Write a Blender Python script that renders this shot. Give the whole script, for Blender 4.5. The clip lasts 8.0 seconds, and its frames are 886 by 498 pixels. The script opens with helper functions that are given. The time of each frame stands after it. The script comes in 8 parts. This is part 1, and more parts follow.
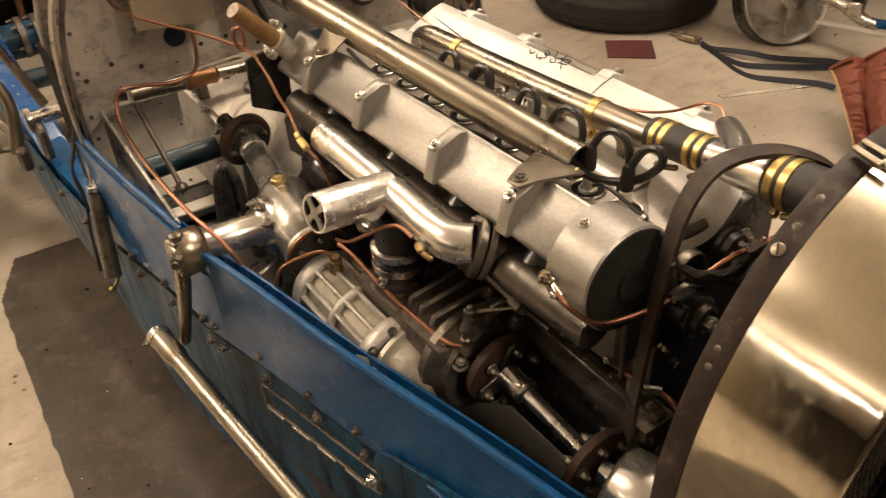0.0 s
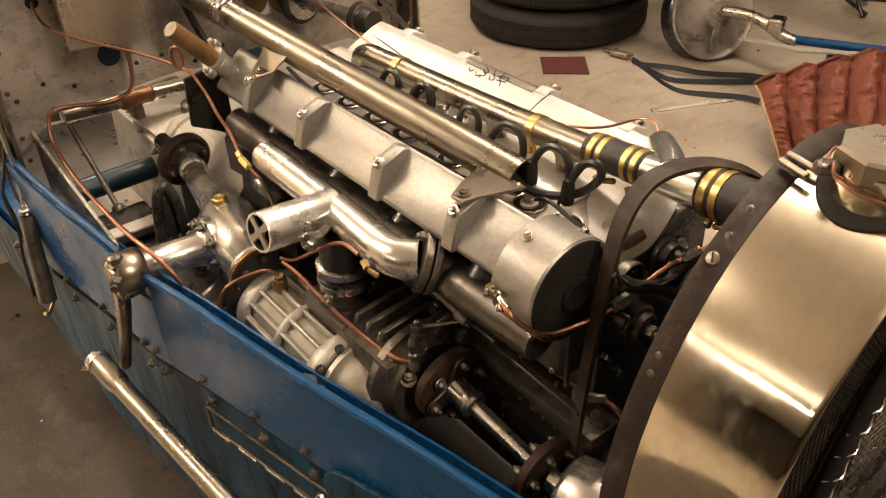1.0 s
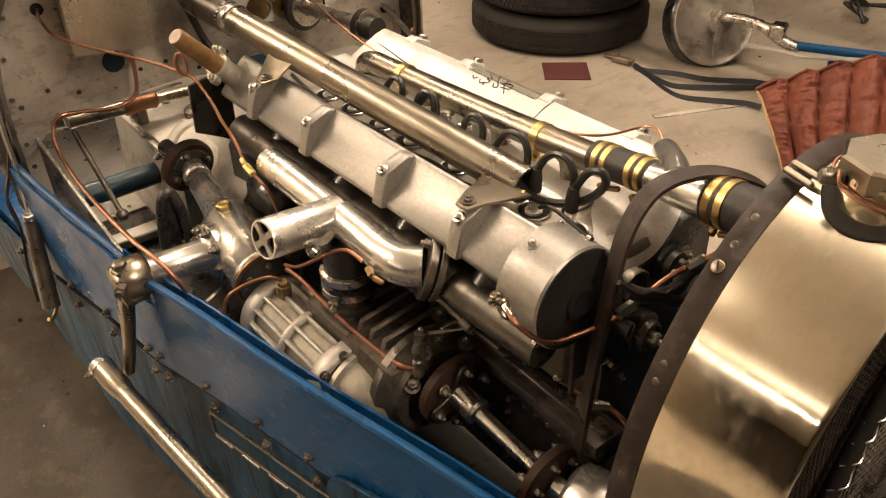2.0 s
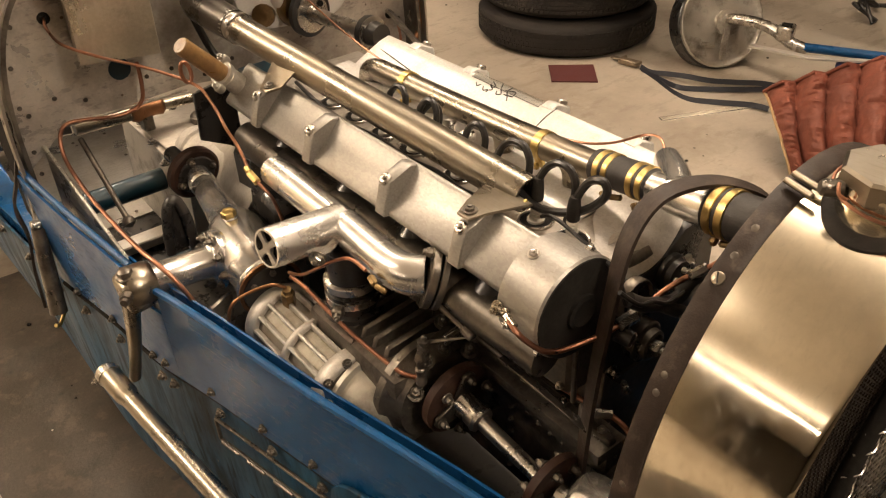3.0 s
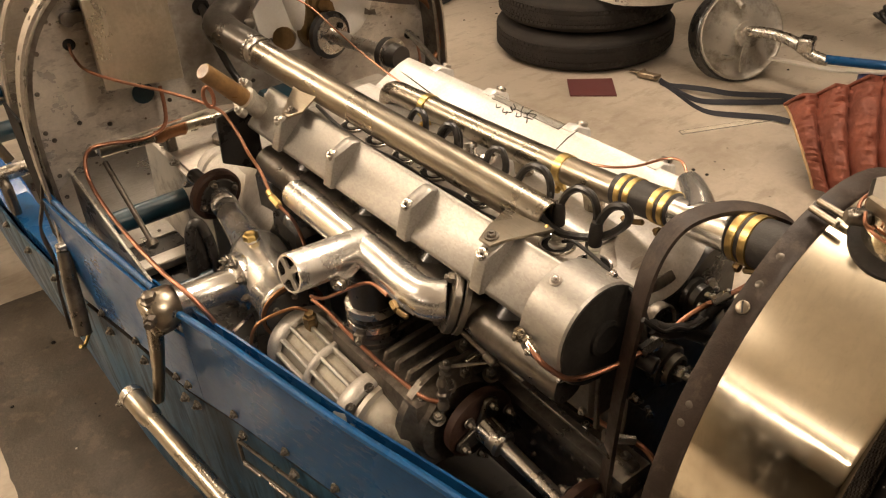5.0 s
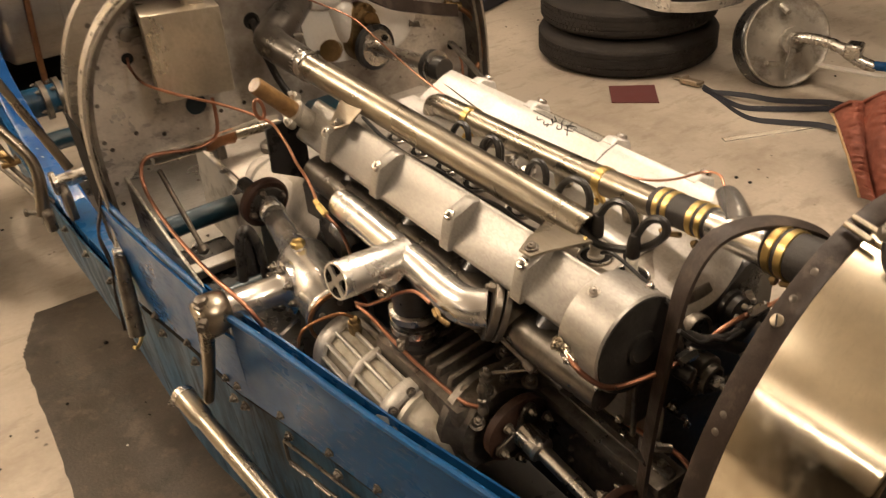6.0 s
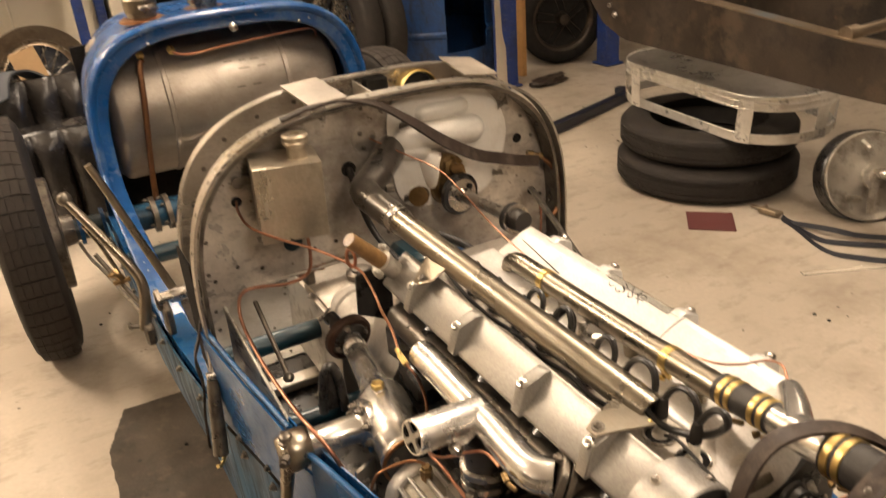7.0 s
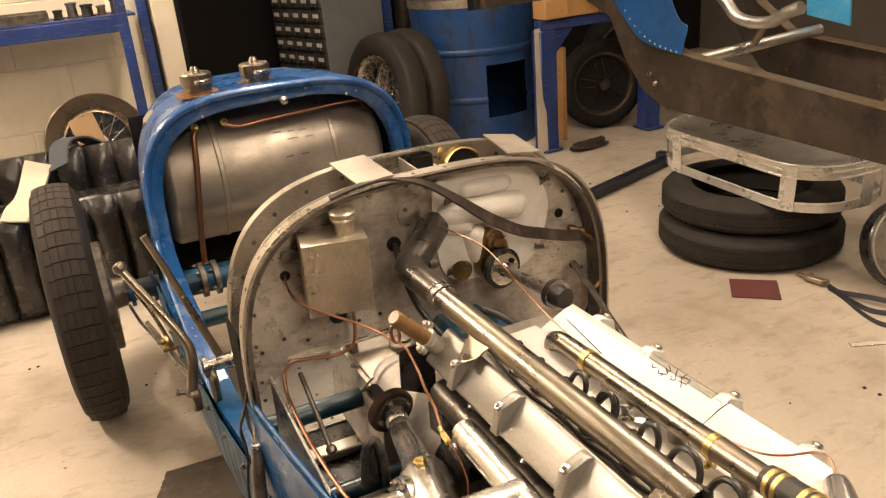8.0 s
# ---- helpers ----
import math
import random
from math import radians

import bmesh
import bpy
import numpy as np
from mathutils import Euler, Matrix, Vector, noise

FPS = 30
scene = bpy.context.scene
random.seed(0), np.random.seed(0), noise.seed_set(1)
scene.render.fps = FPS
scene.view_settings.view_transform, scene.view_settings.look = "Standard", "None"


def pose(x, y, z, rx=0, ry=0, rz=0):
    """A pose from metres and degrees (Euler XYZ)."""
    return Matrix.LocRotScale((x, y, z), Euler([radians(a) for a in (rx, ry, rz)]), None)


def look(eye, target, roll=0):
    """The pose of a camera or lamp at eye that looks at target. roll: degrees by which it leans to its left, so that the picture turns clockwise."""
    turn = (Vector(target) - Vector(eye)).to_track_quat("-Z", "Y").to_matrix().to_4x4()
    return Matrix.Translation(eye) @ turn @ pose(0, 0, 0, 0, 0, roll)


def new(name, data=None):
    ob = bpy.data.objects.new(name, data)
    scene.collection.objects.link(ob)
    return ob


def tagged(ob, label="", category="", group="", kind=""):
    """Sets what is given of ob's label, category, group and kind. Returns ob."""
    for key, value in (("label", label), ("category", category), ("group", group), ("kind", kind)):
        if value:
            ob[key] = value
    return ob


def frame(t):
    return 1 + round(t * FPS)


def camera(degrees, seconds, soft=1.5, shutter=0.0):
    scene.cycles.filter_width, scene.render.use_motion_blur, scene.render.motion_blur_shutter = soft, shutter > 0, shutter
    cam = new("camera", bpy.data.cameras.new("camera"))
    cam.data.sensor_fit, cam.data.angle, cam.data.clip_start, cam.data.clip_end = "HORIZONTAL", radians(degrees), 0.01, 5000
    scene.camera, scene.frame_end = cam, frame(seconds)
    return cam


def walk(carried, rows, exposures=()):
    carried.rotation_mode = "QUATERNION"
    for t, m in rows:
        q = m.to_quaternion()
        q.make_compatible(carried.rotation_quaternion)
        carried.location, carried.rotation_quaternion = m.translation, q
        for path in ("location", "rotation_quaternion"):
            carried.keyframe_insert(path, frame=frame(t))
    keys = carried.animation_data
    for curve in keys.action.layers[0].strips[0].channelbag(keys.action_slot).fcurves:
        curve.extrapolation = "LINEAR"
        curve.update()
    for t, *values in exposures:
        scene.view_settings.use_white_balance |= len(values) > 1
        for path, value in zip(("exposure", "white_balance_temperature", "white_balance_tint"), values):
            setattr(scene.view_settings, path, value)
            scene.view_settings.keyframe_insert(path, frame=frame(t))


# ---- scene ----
cam = camera(58.1, 8.0, 1.15, 0.5)
PATH = [
    (0, (-0.4865, 0.0823, 1.199), (0.3878, 1.437, 0.017), -3.6),
    (0.5, (-0.4908, 0.0796, 1.195), (0.473, 1.3878, 0.029), -2.1),
    (1, (-0.4938, 0.0798, 1.204), (0.5141, 1.3633, 0.047), -1.8),
    (1.5, (-0.4986, 0.0823, 1.206), (0.5154, 1.3662, 0.055), -1.6),
    (3, (-0.4897, 0.0805, 1.214), (0.5048, 1.3842, 0.069), -2.3),
    (3.5, (-0.4908, 0.0796, 1.218), (0.4971, 1.3878, 0.072), -2.4),
    (4, (-0.4876, 0.0813, 1.215), (0.4982, 1.3887, 0.066), -2.6),
    (4.5, (-0.4871, 0.0873, 1.222), (0.49, 1.4115, 0.086), -3.2),
    (5.8, (-0.4907, 0.0806, 1.229), (0.4277, 1.4708, 0.123), -4.4),
    (6, (-0.4983, 0.0732, 1.244), (0.3935, 1.4816, 0.139), -4.9),
    (6.5, (-0.5, 0.0653, 1.3), (0.352, 1.5623, 0.283), -5.0),
    (7, (-0.5056, 0.0577, 1.346), (0.3063, 1.6534, 0.455), -4.5),
    (7.5, (-0.5119, 0.0543, 1.379), (0.2622, 1.7152, 0.576), -4.7),
    (8, (-0.512, 0.0533, 1.383), (0.2494, 1.7424, 0.628), -5.0),
]
walk(cam, [(t, look(eye, target, roll)) for t, eye, target, roll in PATH],
     [(0, -0.45), (1.5, -0.34), (4.5, -0.32), (6.0, -0.39), (6.6, -0.27), (8.0, -0.06)])

# ---- light ----
world = bpy.data.worlds.new("workshop_air")
scene.world = world
world.use_nodes = True
world.node_tree.nodes["Background"].inputs[0].default_value = (0.9, 0.8, 0.65, 1)
world.node_tree.nodes["Background"].inputs[1].default_value = 0.03
WARM = (1.0, 0.812, 0.632)
# all placed out of view; third and fourth added to brighten wall and bulkhead
LAMPS = [  # centre x, y, turn in degrees, watts, length
    (0.75, 0.9, 0, 46, 1.5), (0.4, 3.5, 0, 42, 1.5), (-2.2, 3.35, 0, 112, 1.5), (0.0, -2.0, 0, 70, 1.5), (3.3, 1.6, 0, 14, 1.5), (-5.3, 1.7, 0, 58, 5.0),
]
CEIL = 3.3
LAMP_Z = 2.81


# ---- materials ----
def mat(name, base, rough=0.5, metal=0.0, var=0.12, scale=7.0, fine=140.0, bump=0.08, rvar=0.12, stain=None, stretch=(1, 1, 1),
        coat=0.0, spots=None, island=0.0, objrand=0.0, spec=0.5, mottle=None, wave=None, scratch=None):
    """A surface: base colour with broad and fine variation, stains (colour, amount, scale), spots, and fine relief."""
    m = bpy.data.materials.new(name)
    m.use_nodes = True
    nt = m.node_tree
    nd, ln = nt.nodes, nt.links
    b = nd["Principled BSDF"]
    b.inputs["Metallic"].default_value = metal
    b.inputs["Coat Weight"].default_value = coat
    b.inputs["Specular IOR Level"].default_value = spec
    b.inputs["Coat Roughness"].default_value = 0.12
    tc = nd.new("ShaderNodeTexCoord")
    mp = nd.new("ShaderNodeMapping")
    mp.inputs["Scale"].default_value = stretch
    ln.new(tc.outputs["Object"], mp.inputs["Vector"])

    def tex(s, detail=5, rough_=0.6):
        t = nd.new("ShaderNodeTexNoise")
        t.inputs["Scale"].default_value, t.inputs["Detail"].default_value, t.inputs["Roughness"].default_value = s, detail, rough_
        ln.new(mp.outputs["Vector"], t.inputs["Vector"])
        return t.outputs["Fac"]

    def ramp(src, lo, hi, a, c):
        r = nd.new("ShaderNodeMapRange")
        r.inputs["From Min"].default_value, r.inputs["From Max"].default_value = lo, hi
        r.inputs["To Min"].default_value, r.inputs["To Max"].default_value = a, c
        ln.new(src, r.inputs["Value"])
        return r.outputs["Result"]

    def blend(fac, a, c, mode="MIX"):
        x = nd.new("ShaderNodeMix")
        x.data_type, x.blend_type = "RGBA", mode
        for sock, v in ((x.inputs["Factor"], fac), (x.inputs["A"], a), (x.inputs["B"], c)):
            if isinstance(v, (int, float)):
                sock.default_value = v
            elif isinstance(v, tuple):
                sock.default_value = (*v[:3], 1)
            else:
                ln.new(v, sock)
        return x.outputs["Result"]

    broad, grain = tex(scale), tex(fine, 3)
    lo = tuple(max(0.0, c * (1 - var)) for c in base)
    hi = tuple(min(1.0, c * (1 + var)) for c in base)
    col = blend(ramp(broad, 0.3, 0.7, 0, 1), lo, hi)
    col = blend(ramp(grain, 0.3, 0.7, 0, 0.6), col, tuple(c * (1 - 1.2 * var) for c in base))
    rfac = ramp(broad, 0.3, 0.7, rough - rvar * 0.6, rough + rvar * 0.6)
    if island or objrand:
        if island:
            g = nd.new("ShaderNodeNewGeometry")
            src = g.outputs["Random Per Island"]
        else:
            g = nd.new("ShaderNodeObjectInfo")
            src = g.outputs["Random"]
        k = island or objrand
        v = nd.new("ShaderNodeHueSaturation")
        ln.new(ramp(src, 0, 1, 1 - k, 1 + k), v.inputs["Value"])
        ln.new(col, v.inputs["Color"])
        col = v.outputs["Color"]
    if mottle:
        s, k = mottle
        cell = nd.new("ShaderNodeTexVoronoi")
        cell.inputs["Scale"].default_value = s
        ln.new(mp.outputs["Vector"], cell.inputs["Vector"])
        bw = nd.new("ShaderNodeRGBToBW")
        ln.new(cell.outputs["Color"], bw.inputs["Color"])
        v = nd.new("ShaderNodeHueSaturation")
        ln.new(ramp(bw.outputs["Val"], 0.2, 0.8, 1 - k, 1 + k), v.inputs["Value"])
        ln.new(col, v.inputs["Color"])
        col = v.outputs["Color"]
        add = nd.new("ShaderNodeMath")
        add.operation = "ADD"
        ln.new(ramp(bw.outputs["Val"], 0.2, 0.8, k * 0.5, -k * 0.5), add.inputs[0])
        ln.new(rfac, add.inputs[1])
        rfac = add.outputs[0]
    if stain:
        colour, amount, s = stain
        f = ramp(tex(s, 6, 0.7), 0.48, 0.68, 0, amount)
        col = blend(f, col, colour)
        add = nd.new("ShaderNodeMath")
        add.operation = "MULTIPLY_ADD"
        ln.new(f, add.inputs[0])
        add.inputs[1].default_value = 0.22
        ln.new(rfac, add.inputs[2])
        rfac = add.outputs[0]
    if scratch:  # fine hairlines: colour, amount, scale across, stretch along
        colour, amount, s, along = scratch
        sm = nd.new("ShaderNodeMapping")
        sm.inputs["Scale"].default_value = along
        ln.new(tc.outputs["Object"], sm.inputs["Vector"])
        sn = nd.new("ShaderNodeTexNoise")
        sn.inputs["Scale"].default_value, sn.inputs["Detail"].default_value, sn.inputs["Roughness"].default_value = s, 4, 0.7
        ln.new(sm.outputs["Vector"], sn.inputs["Vector"])
        f3 = ramp(sn.outputs["Fac"], 0.54, 0.64, 0, amount)
        col = blend(f3, col, colour)
        add = nd.new("ShaderNodeMath")
        add.operation = "MULTIPLY_ADD"
        ln.new(f3, add.inputs[0])
        add.inputs[1].default_value = 0.2
        ln.new(rfac, add.inputs[2])
        rfac = add.outputs[0]
    if spots:
        colour, s, size = spots
        vo = nd.new("ShaderNodeTexVoronoi")
        vo.inputs["Scale"].default_value = s
        ln.new(mp.outputs["Vector"], vo.inputs["Vector"])
        f2 = ramp(vo.outputs["Distance"], size * 0.7, size, 1, 0)
        pick = ramp(tex(s * 0.37, 2), 0.55, 0.6, 0, 1)
        mu = nd.new("ShaderNodeMath")
        mu.operation = "MULTIPLY"
        ln.new(f2, mu.inputs[0])
        ln.new(pick, mu.inputs[1])
        col = blend(mu.outputs[0], col, colour)
    ln.new(col, b.inputs["Base Color"])
    cl = nd.new("ShaderNodeClamp")
    cl.inputs["Min"].default_value = 0.04
    ln.new(rfac, cl.inputs["Value"])
    ln.new(cl.outputs["Result"], b.inputs["Roughness"])
    last = None
    if wave:  # shallow dents
        wp = nd.new("ShaderNodeBump")
        wp.inputs["Strength"].default_value = wave[1]
        wp.inputs["Distance"].default_value = 0.02
        ln.new(tex(wave[0], 2, 0.4), wp.inputs["Height"])
        last = wp.outputs["Normal"]
    if bump:
        bp = nd.new("ShaderNodeBump")
        bp.inputs["Strength"].default_value = bump
        bp.inputs["Distance"].default_value = 0.004
        ln.new(grain, bp.inputs["Height"])
        if last:
            ln.new(last, bp.inputs["Normal"])
        last = bp.outputs["Normal"]
    if last:
        ln.new(last, b.inputs["Normal"])
    return m


ALU_BRUSH = mat("brushed_aluminium", (0.385, 0.367, 0.335), 0.44, 0.75, 0.04, 9, 420, 0.03, rvar=0.03, stretch=(1, 0.6, 1), stain=((0.40, 0.37, 0.32), 0.12, 60), mottle=(520, 0.07))
ALU_POL = mat("polished_aluminium", (0.70, 0.68, 0.645), 0.22, 0.88, 0.06, 14, 500, 0.02, rvar=0.12, stain=((0.5, 0.45, 0.37), 0.3, 26), wave=(30, 0.03))
ALU_CAST = mat("cast_aluminium", (0.54, 0.505, 0.44), 0.46, 0.7, 0.16, 20, 900, 0.12, stain=((0.13, 0.1, 0.07), 0.75, 13))
ALU_WHITE = mat("bead_blasted_aluminium", (0.55, 0.52, 0.475), 0.5, 0.6, 0.1, 22, 700, 0.08, stain=((0.36, 0.31, 0.25), 0.45, 42), mottle=(420, 0.06))
ALU_SHEET = mat("aluminium_sheet", (0.62, 0.585, 0.53), 0.32, 0.85, 0.12, 6, 160, 0.04, stain=((0.34, 0.29, 0.22), 0.45, 11), rvar=0.2, scratch=((0.4, 0.36, 0.3), 0.4, 40, (1, 5, 3)), wave=(9, 0.08))
TIN = mat("tinned_bulkhead_sheet", (0.48, 0.44, 0.385), 0.33, 0.8, 0.16, 7, 300, 0.03, stain=((0.22, 0.185, 0.14), 0.6, 9), rvar=0.22, scratch=((0.3, 0.27, 0.22), 0.5, 30, (1, 6, 6)), wave=(7, 0.1))
BULK = mat("dull_bulkhead_sheet", (0.66, 0.61, 0.54), 0.34, 0.5, 0.2, 22, 300, 0.03, stain=((0.16, 0.13, 0.105), 0.8, 3.6), rvar=0.25, spots=((0.16, 0.12, 0.09), 44, 0.12), scratch=((0.30, 0.26, 0.23), 0.7, 16, (2, 1, 5)), wave=(7, 0.12))
NICKEL = mat("aged_nickel", (0.33, 0.292, 0.235), 0.29, 1.0, 0.1, 12, 120, 0.03, stain=((0.27, 0.21, 0.14), 0.4, 10), rvar=0.14, scratch=((0.24, 0.2, 0.14), 0.3, 60, (6, 0.5, 6)))
TINPLATE = mat("tarnished_tinplate", (0.54, 0.47, 0.365), 0.33, 0.75, 0.22, 10, 200, 0.01, stain=((0.17, 0.13, 0.09), 0.55, 9), rvar=0.14, scratch=((0.55, 0.49, 0.4), 0.5, 22, (5, 5, 1.5)), wave=(12, 0.05))
SHELL = mat("german_silver", (0.80, 0.735, 0.60), 0.085, 1.0, 0.1, 9, 60, 0.012, stain=((0.55, 0.495, 0.385), 0.6, 12), rvar=0.12, spots=((0.4, 0.34, 0.24), 60, 0.09), scratch=((0.58, 0.53, 0.42), 0.3, 40, (1, 4, 2)), wave=(9, 0.035))
BRASS = mat("brass", (0.74, 0.55, 0.22), 0.33, 1.0, 0.12, 40, 200, 0.03, stain=((0.5, 0.34, 0.12), 0.4, 60))
BRASS_OLD = mat("dull_brass", (0.32, 0.22, 0.105), 0.42, 1.0, 0.25, 40, 200, 0.1, stain=((0.12, 0.075, 0.035), 0.6, 40), rvar=0.2)
COPPER = mat("copper_pipe", (0.50, 0.25, 0.165), 0.33, 1.0, 0.14, 40, 200, 0.03, stain=((0.4, 0.17, 0.09), 0.5, 30))
COPPER_OLD = mat("tarnished_copper", (0.30, 0.15, 0.075), 0.42, 0.95, 0.2, 60, 200, 0.06, stain=((0.13, 0.07, 0.04), 0.6, 60))
STEEL = mat("bright_steel", (0.56, 0.53, 0.49), 0.26, 1.0, 0.1, 30, 200, 0.04, stain=((0.3, 0.25, 0.19), 0.35, 40))
STEEL_DARK = mat("oily_dark_steel", (0.205, 0.18, 0.15), 0.36, 0.75, 0.3, 22, 160, 0.14, stain=((0.04, 0.033, 0.027), 0.7, 25), rvar=0.24, spots=((0.26, 0.22, 0.17), 70, 0.12))
BLACK = mat("black_enamel", (0.03, 0.028, 0.026), 0.3, 0.0, 0.3, 20, 180, 0.06, stain=((0.05, 0.04, 0.03), 0.5, 22), rvar=0.2, coat=0.3)
BLACK_MATT = mat("matt_black", (0.020, 0.018, 0.016), 0.85, 0.0, 0.4, 26, 180, 0.14, spec=0.08)
BLACK_TUBE = mat("black_polished_tube", (0.15, 0.134, 0.115), 0.3, 0.85, 0.25, 18, 120, 0.05, rvar=0.16, stain=((0.04, 0.034, 0.028), 0.6, 20))
BLUE = mat("racing_blue_paint", (0.008, 0.086, 0.25), 0.3, 0.0, 0.18, 6, 300, 0.02, stain=((0.006, 0.042, 0.115), 0.6, 6), coat=0.3, rvar=0.2, spec=0.3, wave=(7, 0.12), scratch=((0.02, 0.05, 0.09), 0.4, 40, (1, 1, 6)), spots=((0.3, 0.28, 0.25), 55, 0.06))
BLUE_OLD = mat("oil_streaked_blue_paint", (0.011, 0.08, 0.165), 0.4, 0.0, 0.35, 8, 200, 0.05, stain=((0.006, 0.012, 0.016), 0.97, 11), stretch=(1, 1, 0.28), coat=0.05, rvar=0.25, spec=0.25, scratch=((0.005, 0.01, 0.013), 0.9, 34, (1.4, 1.4, 0.12)), spots=((0.25, 0.22, 0.17), 60, 0.07), wave=(9, 0.1))
BLUE_CHIP = mat("chipped_blue_paint", (0.008, 0.08, 0.28), 0.26, 0.0, 0.2, 6, 300, 0.02, stain=((0.005, 0.04, 0.14), 0.6, 7), coat=0.3, spots=((0.6, 0.56, 0.5), 34, 0.13), spec=0.4, wave=(8, 0.1), scratch=((0.16, 0.22, 0.3), 0.35, 12, (1, 1, 1)))
BLUE_RACK = mat("blue_shop_enamel", (0.014, 0.04, 0.19), 0.38, 0.0, 0.2, 8, 90, 0.05, stain=((0.02, 0.022, 0.05), 0.6, 9), spots=((0.4, 0.38, 0.35), 40, 0.1), scratch=((0.12, 0.13, 0.17), 0.5, 20, (1, 1, 6)))
BLUE_DRUM = mat("blue_drum_paint", (0.012, 0.06, 0.20), 0.38, 0.0, 0.3, 5, 60, 0.05, stain=((0.02, 0.022, 0.03), 0.85, 5), scratch=((0.02, 0.02, 0.03), 0.7, 16, (1, 1, 0.25)), wave=(5, 0.15))
TEAL = mat("dark_teal_paint", (0.009, 0.04, 0.06), 0.35, 0.0, 0.2, 12, 90, 0.05, coat=0.3)
RUBBER = mat("black_rubber", (0.024, 0.020, 0.017), 0.7, 0.0, 0.3, 15, 220, 0.15, stain=((0.05, 0.041, 0.032), 0.5, 9), spec=0.25)
RUBBER_USED = mat("dusty_tyre_rubber", (0.03, 0.023, 0.018), 0.75, 0.0, 0.3, 14, 220, 0.3, stain=((0.025, 0.02, 0.017), 0.6, 12), spec=0.3)
RUBBER_BROWN = mat("brown_rubber_disc", (0.055, 0.027, 0.018), 0.5, 0.0, 0.3, 30, 200, 0.1, stain=((0.02, 0.014, 0.011), 0.6, 30), spec=0.3)
HOSE = mat("rubber_hose", (0.04, 0.036, 0.033), 0.5, 0.0, 0.2, 30, 260, 0.12)
WIRE_BLACK = mat("black_wire", (0.02, 0.018, 0.016), 0.35, 0.0, 0.2, 40, 200, 0.04)
LEATHER = mat("brown_leather", (0.042, 0.029, 0.022), 0.46, 0.0, 0.3, 18, 600, 0.12, stain=((0.024, 0.017, 0.013), 0.7, 26), spec=0.4, scratch=((0.10, 0.075, 0.058), 0.5, 46, (1, 1, 0.5)), wave=(40, 0.15))
LEATHER_BLACK = mat("black_leather", (0.024, 0.021, 0.019), 0.19, 0.0, 0.4, 12, 160, 0.15, rvar=0.2, wave=(11, 0.4), stain=((0.045, 0.04, 0.036), 0.4, 14))
FIBRE = mat("brown_fibre_rod", (0.24, 0.135, 0.05), 0.32, 0.0, 0.3, 60, 260, 0.08, stain=((0.11, 0.055, 0.02), 0.5, 70))
CONCRETE = mat("painted_concrete", (0.47, 0.41, 0.33), 0.46, 0.0, 0.12, 1.6, 60, 0.06, stain=((0.25, 0.2, 0.145), 0.6, 2.3), spots=((0.1, 0.08, 0.06), 20, 0.12), rvar=0.25, scratch=((0.3, 0.25, 0.19), 0.5, 7, (1, 2.4, 1)), wave=(3, 0.04))
OILMAT = mat("oil_soaked_board", (0.066, 0.051, 0.036), 0.46, 0.0, 0.4, 5, 160, 0.18, stain=((0.030, 0.023, 0.016), 0.9, 6.5), spots=((0.016, 0.012, 0.01), 20, 0.2), rvar=0.3, scratch=((0.13, 0.1, 0.07), 0.5, 18, (1, 1, 1)))
BLOCK = mat("cream_painted_blockwork", (0.82, 0.73, 0.565), 0.55, 0.0, 0.07, 4, 120, 0.2, objrand=0.05, stain=((0.66, 0.56, 0.41), 0.5, 5))
PLASTER = mat("cream_wall_paint", (0.72, 0.645, 0.51), 0.6, 0.0, 0.07, 2, 80, 0.1, stain=((0.55, 0.45, 0.32), 0.4, 3))
# near-black colour stands in for the lack of light in the store
STORE = mat("unlit_store_black", (0.009, 0.008, 0.007), 0.85, 0.0, 0.2, 3, 60, 0.1, spec=0.2)
CLOSING_BROWN = mat("dark_closing_wall", (0.13, 0.11, 0.088), 0.8, 0.0, 0.2, 3, 60, 0.1)
GREY_STEEL = mat("grey_cabinet_paint", (0.16, 0.165, 0.16), 0.45, 0.0, 0.12, 8, 80, 0.05, stain=((0.1, 0.1, 0.1), 0.4, 9))
CABFACE = mat("dark_drawer_front", (0.045, 0.042, 0.04), 0.45, 0.0, 0.2, 12, 80, 0.05)
PAPER = mat("card_label", (0.7, 0.66, 0.58), 0.7, 0.0, 0.1, 20, 80, 0.0)
CARD = mat("brown_cardboard", (0.40, 0.26, 0.13), 0.75, 0.0, 0.1, 10, 120, 0.1)
CREAM_CLOTH = mat("cream_cloth", (0.50, 0.43, 0.34), 0.85, 0.0, 0.08, 8, 200, 0.2)
DARK_CLOTH = mat("grey_blue_cloth", (0.05, 0.055, 0.065), 0.85, 0.0, 0.2, 8, 200, 0.2)
QUILT = mat("rust_red_quilt", (0.215, 0.062, 0.036), 0.62, 0.0, 0.2, 9, 260, 0.25, stain=((0.12, 0.035, 0.022), 0.6, 7), wave=(28, 0.5), scratch=((0.3, 0.1, 0.06), 0.4, 30, (1, 1, 1)))
REDMAT = mat("dark_red_rubber_mat", (0.105, 0.028, 0.026), 0.7, 0.0, 0.15, 12, 160, 0.15)
WEBBING = mat("navy_webbing", (0.010, 0.011, 0.018), 0.6, 0.0, 0.2, 30, 500, 0.25)
